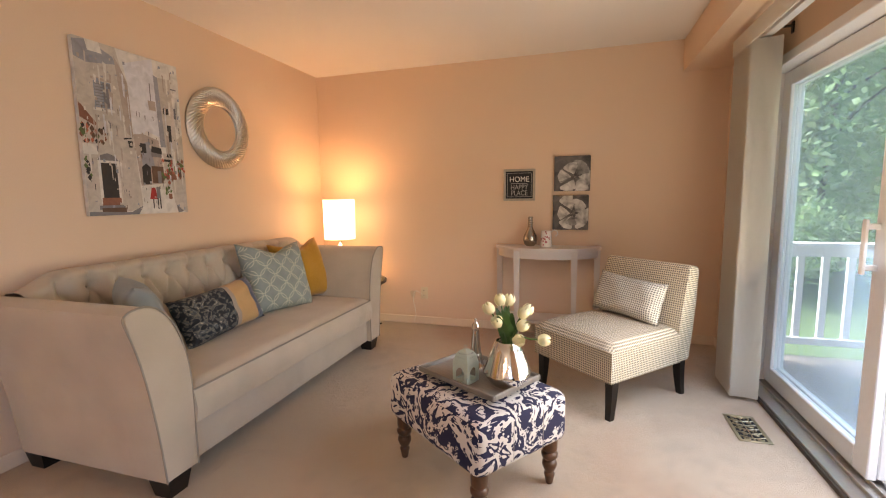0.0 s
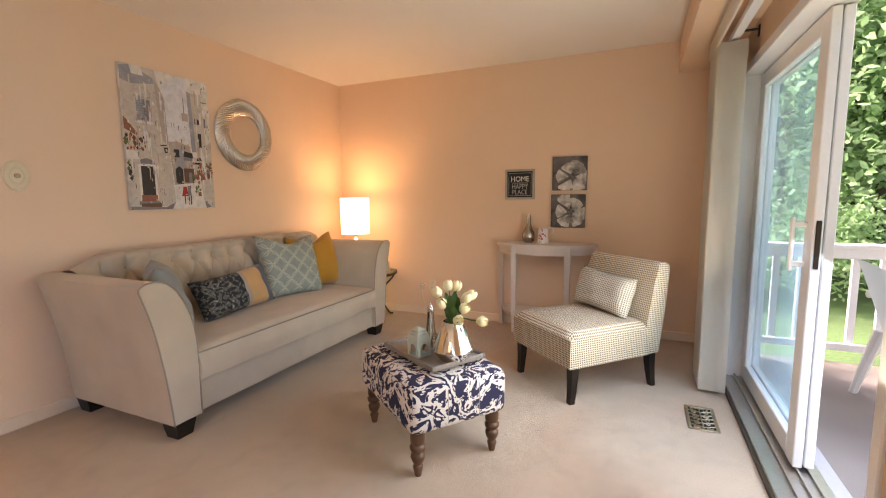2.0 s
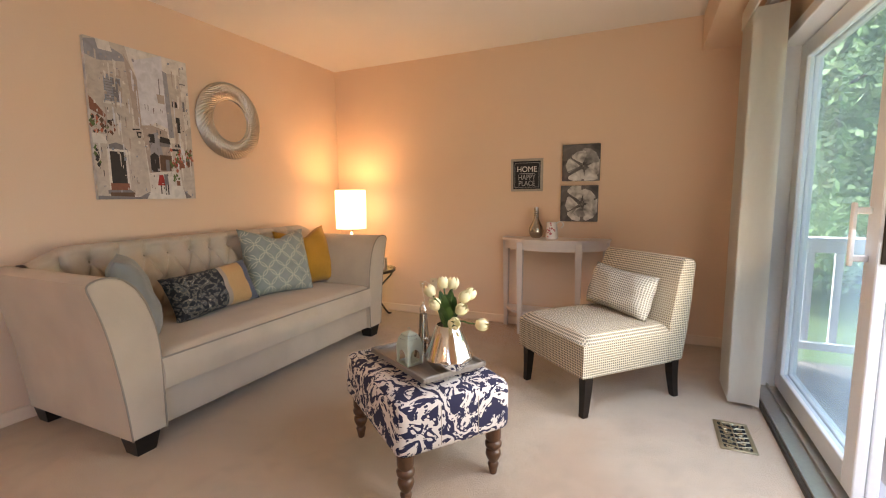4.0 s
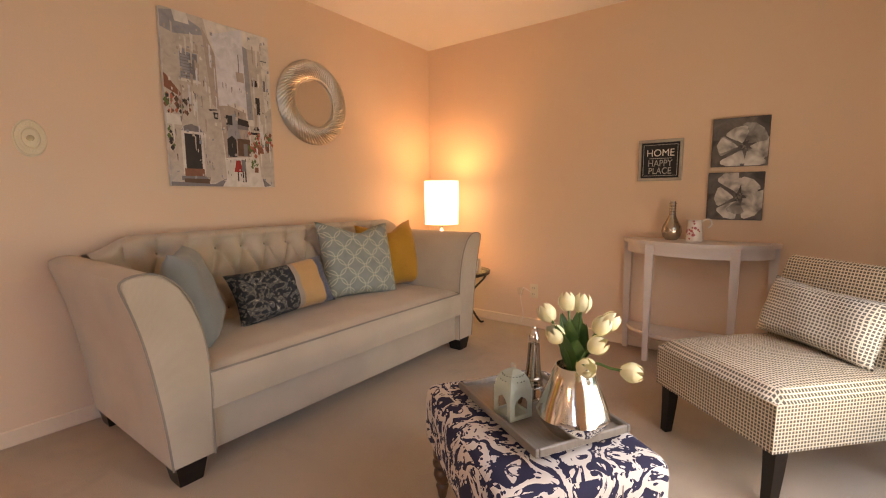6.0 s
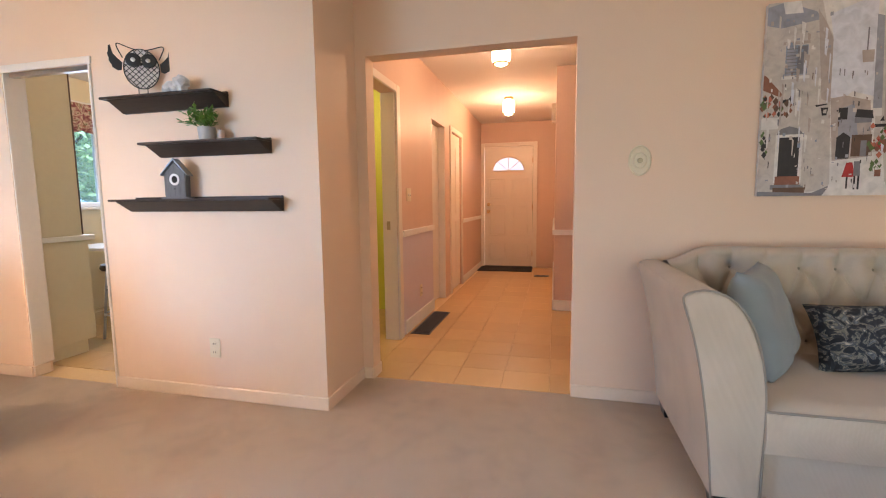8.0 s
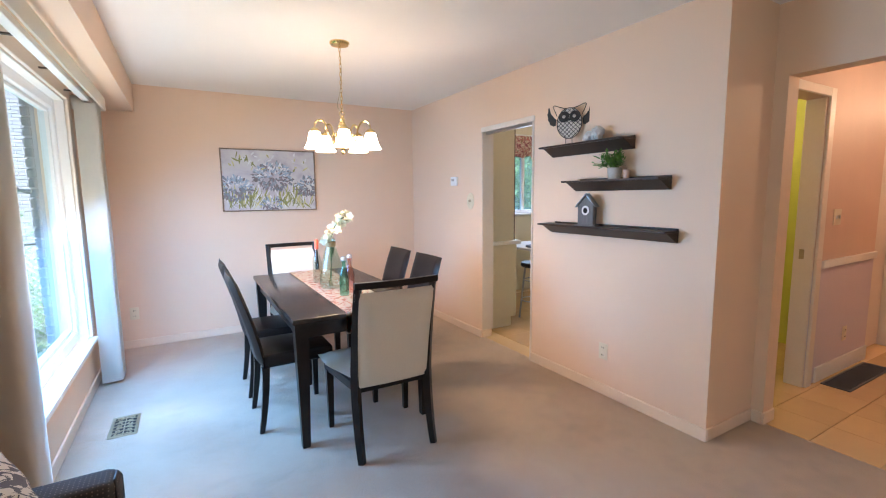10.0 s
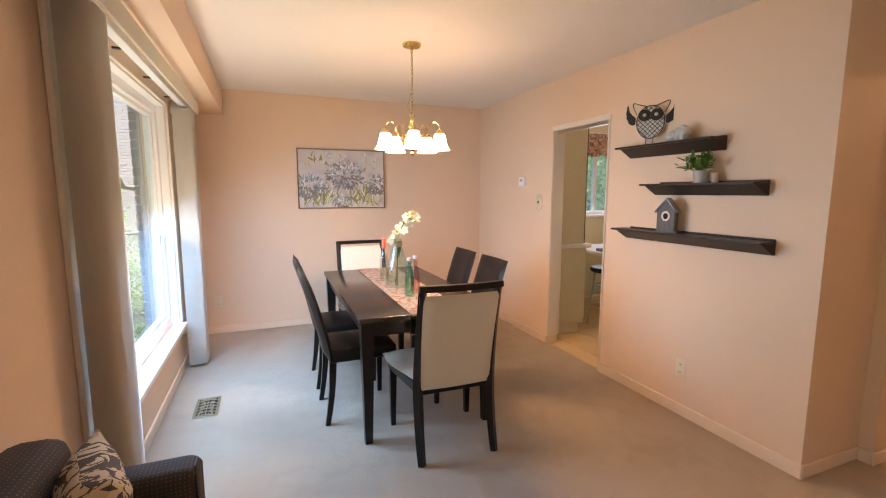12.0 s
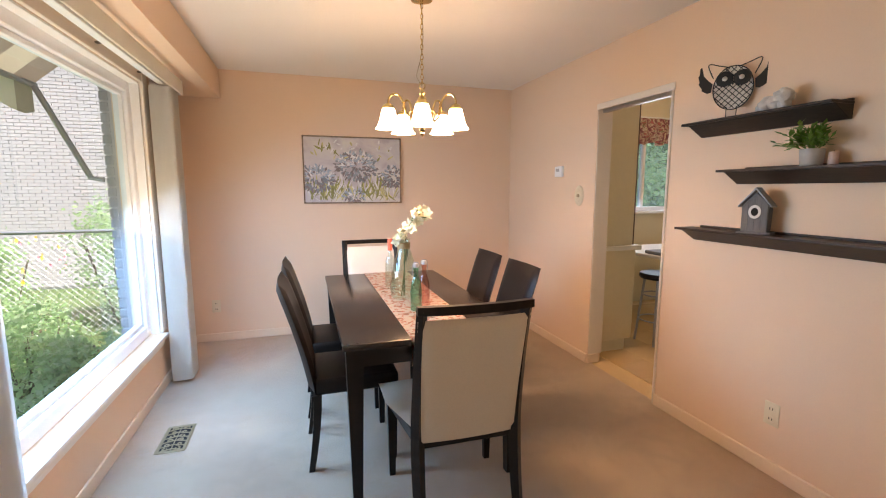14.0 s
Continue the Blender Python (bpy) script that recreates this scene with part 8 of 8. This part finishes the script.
def leaf_cloud(bm, rnd, centre, radii, n, size, squash=1.0):
    """Many small leaves in uneven clumps."""
    clumps = []
    for _ in range(max(6, n // 90)):
        d = Vector((rnd.gauss(0, 1), rnd.gauss(0, 1), rnd.gauss(0, 1))).normalized() * rnd.uniform(0.35, 1.0)
        clumps.append(Vector((centre[0] + d.x * radii[0], centre[1] + d.y * radii[1], centre[2] + d.z * radii[2])))
    for i in range(n):
        c = clumps[i % len(clumps)] + Vector((rnd.gauss(0, radii[0] * 0.17), rnd.gauss(0, radii[1] * 0.17), rnd.gauss(0, radii[2] * 0.15)))
        a = Vector((rnd.gauss(0, 1), rnd.gauss(0, 1), rnd.gauss(0, 0.7))).normalized()
        b = a.cross(Vector((rnd.gauss(0, 1), rnd.gauss(0, 1), rnd.gauss(0, 1)))).normalized()
        s = size * rnd.uniform(0.6, 1.4)
        vs = [bm.verts.new(c - a * s), bm.verts.new(c + b * s * 0.5), bm.verts.new(c + a * s), bm.verts.new(c - b * s * 0.5)]
        bm.faces.new(vs).material_index = 0 if rnd.random() < 0.6 else 1


def tree(x, y, h, spread, seed, bark, label, base=-0.6, leaves=1500, low=0.25, size=0.11):
    rnd = random.Random(seed)
    th = thing("tree", pose(x, y, base), label, "tree", "trees behind the house")
    bm = BM()
    lean = (rnd.uniform(-0.4, 0.4), rnd.uniform(-0.4, 0.4))
    tube(bm, curve_pts([(0, 0, -0.2), (lean[0] * 0.2, lean[1] * 0.2, h * 0.3), (lean[0] * 0.7, lean[1] * 0.7, h * 0.65), (lean[0], lean[1], h * 0.95)], 4), [0.02 * h * (1 - 0.07 * i) for i in range(13)], 8)
    tr = part("trunk", bm, bark, th)
    for k in range(5):
        bm = BM()
        z = h * (0.35 + 0.11 * k)
        a = rnd.uniform(0, 6.28)
        L = spread * rnd.uniform(0.5, 0.9)
        tube(bm, curve_pts([(lean[0] * z / h, lean[1] * z / h, z), (0.5 * L * math.cos(a), 0.5 * L * math.sin(a), z + 0.3 * L), (L * math.cos(a), L * math.sin(a), z + 0.55 * L)], 4), [0.007 * h * (1 - 0.09 * i) for i in range(9)], 6)
        part("limb", bm, bark, tr)
    bm = BM()
    leaf_cloud(bm, rnd, (lean[0], lean[1], h * (0.5 + low)), (spread, spread, h * 0.5), leaves, size)
    part("crown", bm, ["foliage", "foliage_b"], th, smooth=False, uv=False)


def shrub(name, x, y, z, r, n, seed, label, size=0.035, flowers=()):
    rnd = random.Random(seed)
    th = thing(name, pose(x, y, z), label, "shrub", "garden shrubs")
    bm = BM()
    for k in range(7):
        a, q = rnd.uniform(0, 6.28), rnd.uniform(0.2, 0.7)
        tube(bm, [(0.05 * math.cos(a), 0.05 * math.sin(a), -0.1), (q * r[0] * math.cos(a), q * r[1] * math.sin(a), r[2] * 1.3)], 0.008, 5)
    part("stems", bm, "bark_dark", th)
    bm = BM()
    leaf_cloud(bm, rnd, (0, 0, r[2]), r, n, size)
    part("foliage", bm, ["foliage", "foliage_b"], th, smooth=False, uv=False)
    for c in flowers:
        for _ in range(7):
            bm = BM()
            p = Vector((rnd.gauss(-r[0] * 0.7, r[0] * 0.2), rnd.gauss(0, r[1] * 0.6), r[2] * rnd.uniform(1.0, 1.8)))
            for i in range(6):
                a = 2 * math.pi * i / 6
                vs = [bm.verts.new(p), bm.verts.new(p + Vector((-0.02, 0.045 * math.cos(a), 0.045 * math.sin(a)))), bm.verts.new(p + Vector((-0.02, 0.045 * math.cos(a + 0.8), 0.045 * math.sin(a + 0.8))))]
                bm.faces.new(vs)
            part("blossom", bm, c, th, smooth=False)


# woods beyond the deck
rnd = random.Random(77)
for i in range(26):
    ang = radians(rnd.uniform(-4, 74))       # bearing from straight ahead of the patio door, turning towards it
    dist = rnd.uniform(11, 24)
    x, y = 3.0 + dist * math.sin(ang), 1.0 + dist * math.cos(ang)
    if x < 5.6:
        x = 5.6 + rnd.uniform(0, 2)
    birch = i % 3 == 0
    tree(x, y, rnd.uniform(7, 12), rnd.uniform(1.8, 3.0), 100 + i, "bark" if birch else "bark_dark", "leafy birch with a pale trunk" if birch else "tall leafy tree in summer green", leaves=4200, low=rnd.choice([-0.08, 0.05, 0.12]), size=0.095)
for i in range(16):
    ang = radians(rnd.uniform(2, 70))
    dist = rnd.uniform(8.5, 12)
    shrub("shrub", 3.4 + dist * math.sin(ang), 1.0 + dist * math.cos(ang), -0.6, (1.3, 1.3, 0.9), 3000, 300 + i, "dense green shrub under the trees", size=0.055)

# greenery behind the kitchen
for i, (x, y) in enumerate(((-3.2, -9.5), (-5.4, -10.5), (-7.2, -9.2), (-4.6, -13.0))):
    tree(x, y, 7.5, 2.2, 500 + i, "bark_dark", "tall leafy tree in summer green", leaves=2600, low=0.0, size=0.11)
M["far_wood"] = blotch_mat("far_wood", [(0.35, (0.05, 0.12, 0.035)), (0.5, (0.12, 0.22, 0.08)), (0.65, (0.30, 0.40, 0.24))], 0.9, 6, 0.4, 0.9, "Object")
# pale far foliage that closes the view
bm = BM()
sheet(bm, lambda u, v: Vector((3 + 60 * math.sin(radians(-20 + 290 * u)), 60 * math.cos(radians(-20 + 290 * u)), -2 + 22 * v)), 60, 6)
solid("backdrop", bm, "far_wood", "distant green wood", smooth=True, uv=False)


def chain_fence():
    th = thing("chain_fence", I(), "galvanised chain link fence across the garden", "fence")
    y = -6.3
    bm = BM()
    tube(bm, [(3.9, y, 0.86), (12.0, y, 0.86)], 0.022, 8)
    part("top_rail", bm, "galv", th)
    for x in (4.2, 6.6, 9.0, 11.4):
        bm = BM()
        tube(bm, [(x, y - 0.03, -0.8), (x, y - 0.03, 0.90)], 0.03, 8)
        part("post", bm, "galv", th)
    bm = BM()
    for k in range(-14, 90):
        x = 4.0 + k * 0.085
        for d in (1, -1):
            tube(bm, [(x, y + 0.005 * d, -0.55), (x + d * 1.38, y + 0.005 * d, 0.84)], 0.002, 4)
    part("wire_mesh", bm, "galv", th)


chain_fence()
for i, (x, y, z, r, n) in enumerate(((4.5, -3.9, -0.62, (0.50, 0.6, 0.42), 2400), (5.3, -4.6, -0.62, (0.6, 0.6, 0.46), 2400), (4.4, -2.6, -0.62, (0.45, 0.6, 0.34), 1800), (4.5, -1.4, -0.62, (0.45, 0.6, 0.34), 1500), (6.2, -5.2, -0.62, (0.7, 0.5, 0.42), 2000), (5.4, -7.3, -0.62, (0.75, 0.7, 0.98), 3200), (4.5, -7.6, -0.62, (0.5, 0.6, 0.65), 2000), (6.9, -7.4, -0.62, (0.7, 0.7, 0.75), 2400), (8.3, -7.7, -0.62, (0.8, 0.8, 0.9), 2400), (7.5, -5.4, -0.62, (0.7, 0.5, 0.35), 1500))):
    shrub("garden_shrub", x, y, z, r, n, 500 + i, "leafy green garden shrub below the window" if y > -6 else "bushy shrub behind the chain link fence", flowers=("yellow", "pink_petal") if i in (6, 7) else ())


# neighbouring house
th = thing("neighbour_house", I(), "neighbouring house wall of pale painted brick", "house")
bm = BM()
box(bm, 0.0, 16.0, -10.6, -10.30, -0.7, 6.0)
nw = part("wall", bm, "mortar", th, smooth=False)
bm = BM()
prism(bm, [(-9.7, 5.9), (-13.5, 8.6), (-13.5, 8.75), (-9.7, 6.05)], -0.3, 16.3, "x")
part("roof", bm, "bronze_vent", th, smooth=False)


def awning():
    th = thing("window_awning", I(), "striped canvas awning on a folding metal arm", "awning")
    y0, y1 = -2.78, 0.2
    for i in range(14):
        a, b = y0 + (y1 - y0) * i / 14, y0 + (y1 - y0) * (i + 1) / 14
        bm = BM()
        vs = [bm.verts.new(c) for c in ((WX + 0.20, a, 2.30), (WX + 0.20, b, 2.30), (4.15, b, 2.03), (4.15, a, 2.03))]
        bm.faces.new(vs)
        bmesh.ops.solidify(bm, geom=bm.faces[:], thickness=0.003)
        part("canvas_stripe", bm, "awning_a" if i % 2 else "awning_b", th, smooth=False)
        bm = BM()
        n = 8
        def skirt(u, v, a=a, b=b):
            y = a + (b - a) * u
            return Vector((4.155 + 0.01 * math.sin(20 * y), y, 2.02 - v * (0.15 + 0.035 * abs(math.sin(9 * y)))))
        sheet(bm, skirt, n, 3)
        part("scalloped_skirt", bm, "awning_a" if i % 2 else "awning_b", th)
    bm = BM()
    tube(bm, [(4.15, y0, 2.02), (4.15, y1, 2.02)], 0.018, 8)
    part("front_bar", bm, "galv", th)
    for y in (y0 + 0.03, y1 - 0.05):
        bm = BM()
        tube(bm, [(4.14, y, 2.01), (WX + 0.27, y, 1.47), (WX + 0.20, y, 1.46)], 0.017, 7)
        part("arm", bm, "galv", th, "grey metal arm")


awning()

# ---------- pieces ----------
# floor tiles of hall and kitchen
bm = BM()
box(bm, -0.1485, 0.1485, -0.1485, 0.1485, -0.006, 0.0, 0.0015, 1)
tile0 = part("tile", bm, "tile", hall_floor, smooth=False)
mesh = tile0.data
first = True
for i in range(-18, 2):
    for j in range(-14, 9):
        x, y = -0.172 + i * 0.30, 0.0 + j * 0.30
        hall = HX < x < 0.0 and HY0 - 0.1 < y < 1.3 or (-2.2 < x < 0 and 0.9 < y < 2.5)
        kit = -2.4 < x < CX - 0.17 and -3.9 < y < -1.7
        powder = -1.8 < x < -0.2 and -1.5 < y <= HY0 - 0.1
        if not (hall or kit or powder):
            continue
        ob = tile0 if first else new("tile", mesh)
        first = False
        ob.parent = hall_floor
        ob.location = (x, y, 0.0)

# bricks of the neighbouring wall that face the window
bm = BM()
box(bm, -0.103, 0.103, 0.0, 0.02, -0.029, 0.029, 0.004, 1)
brick0 = part("brick", bm, "brick", nw, smooth=False)
mesh = brick0.data
count = 0
bm = BM()
for r in range(-8, 70):
    for c in range(0, 60):
        x = 3.2 + c * 0.215 + (0.1075 if r % 2 else 0)
        z = r * 0.068
        if 4.3 < x < 7.0 and 1.2 < z < 2.8 and count < 300:
            ob = brick0 if count == 0 else new("brick", mesh)
            ob.parent = nw
            ob.location = (x, -10.30, z)
            count += 1
        else:
            y0, y1, a, b, d, e = -10.30, -10.282, x - 0.103, x + 0.103, z - 0.029, z + 0.029
            q = [bm.verts.new(p) for p in ((a, y1, d), (b, y1, d), (b, y1, e), (a, y1, e), (a, y0, d), (b, y0, d), (b, y0, e), (a, y0, e))]
            for f in ((0, 1, 2, 3), (0, 1, 5, 4), (2, 3, 7, 6), (0, 3, 7, 4), (1, 2, 6, 5)):
                bm.faces.new([q[k] for k in f])
rest = part("bricks", bm, "brick", nw, smooth=False, uv=False)
rest["kind"] = "stuff"

# brick pier of the house beside the dining window
pier = solid("brick_pier", BM_box(WX + 0.165, WX + 0.235, -3.6, -2.905, -0.7, 2.9), "mortar", "grey brick outer wall beside the window", smooth=False)
PIER = {}
for r in range(-8, 40):
    run = [(0.2, -3.0), (0.2, -3.21), (0.2, -3.42)] if r % 2 else [(0.095, -2.9475), (0.2, -3.105), (0.2, -3.315)]
    for length, mid_y in run:
        key = "whole" if length > 0.1 else "half"
        if key not in PIER:
            bm = BM()
            box(bm, -0.025, 0.025, -length / 2, length / 2, -0.029, 0.029, 0.004, 1)
            ob = part("brick", bm, "brick_grey", pier, smooth=False)
            PIER[key] = ob.data
        else:
            ob = new("brick", PIER[key])
        ob.parent = pier
        ob.location = (WX + 0.218, mid_y, r * 0.069)
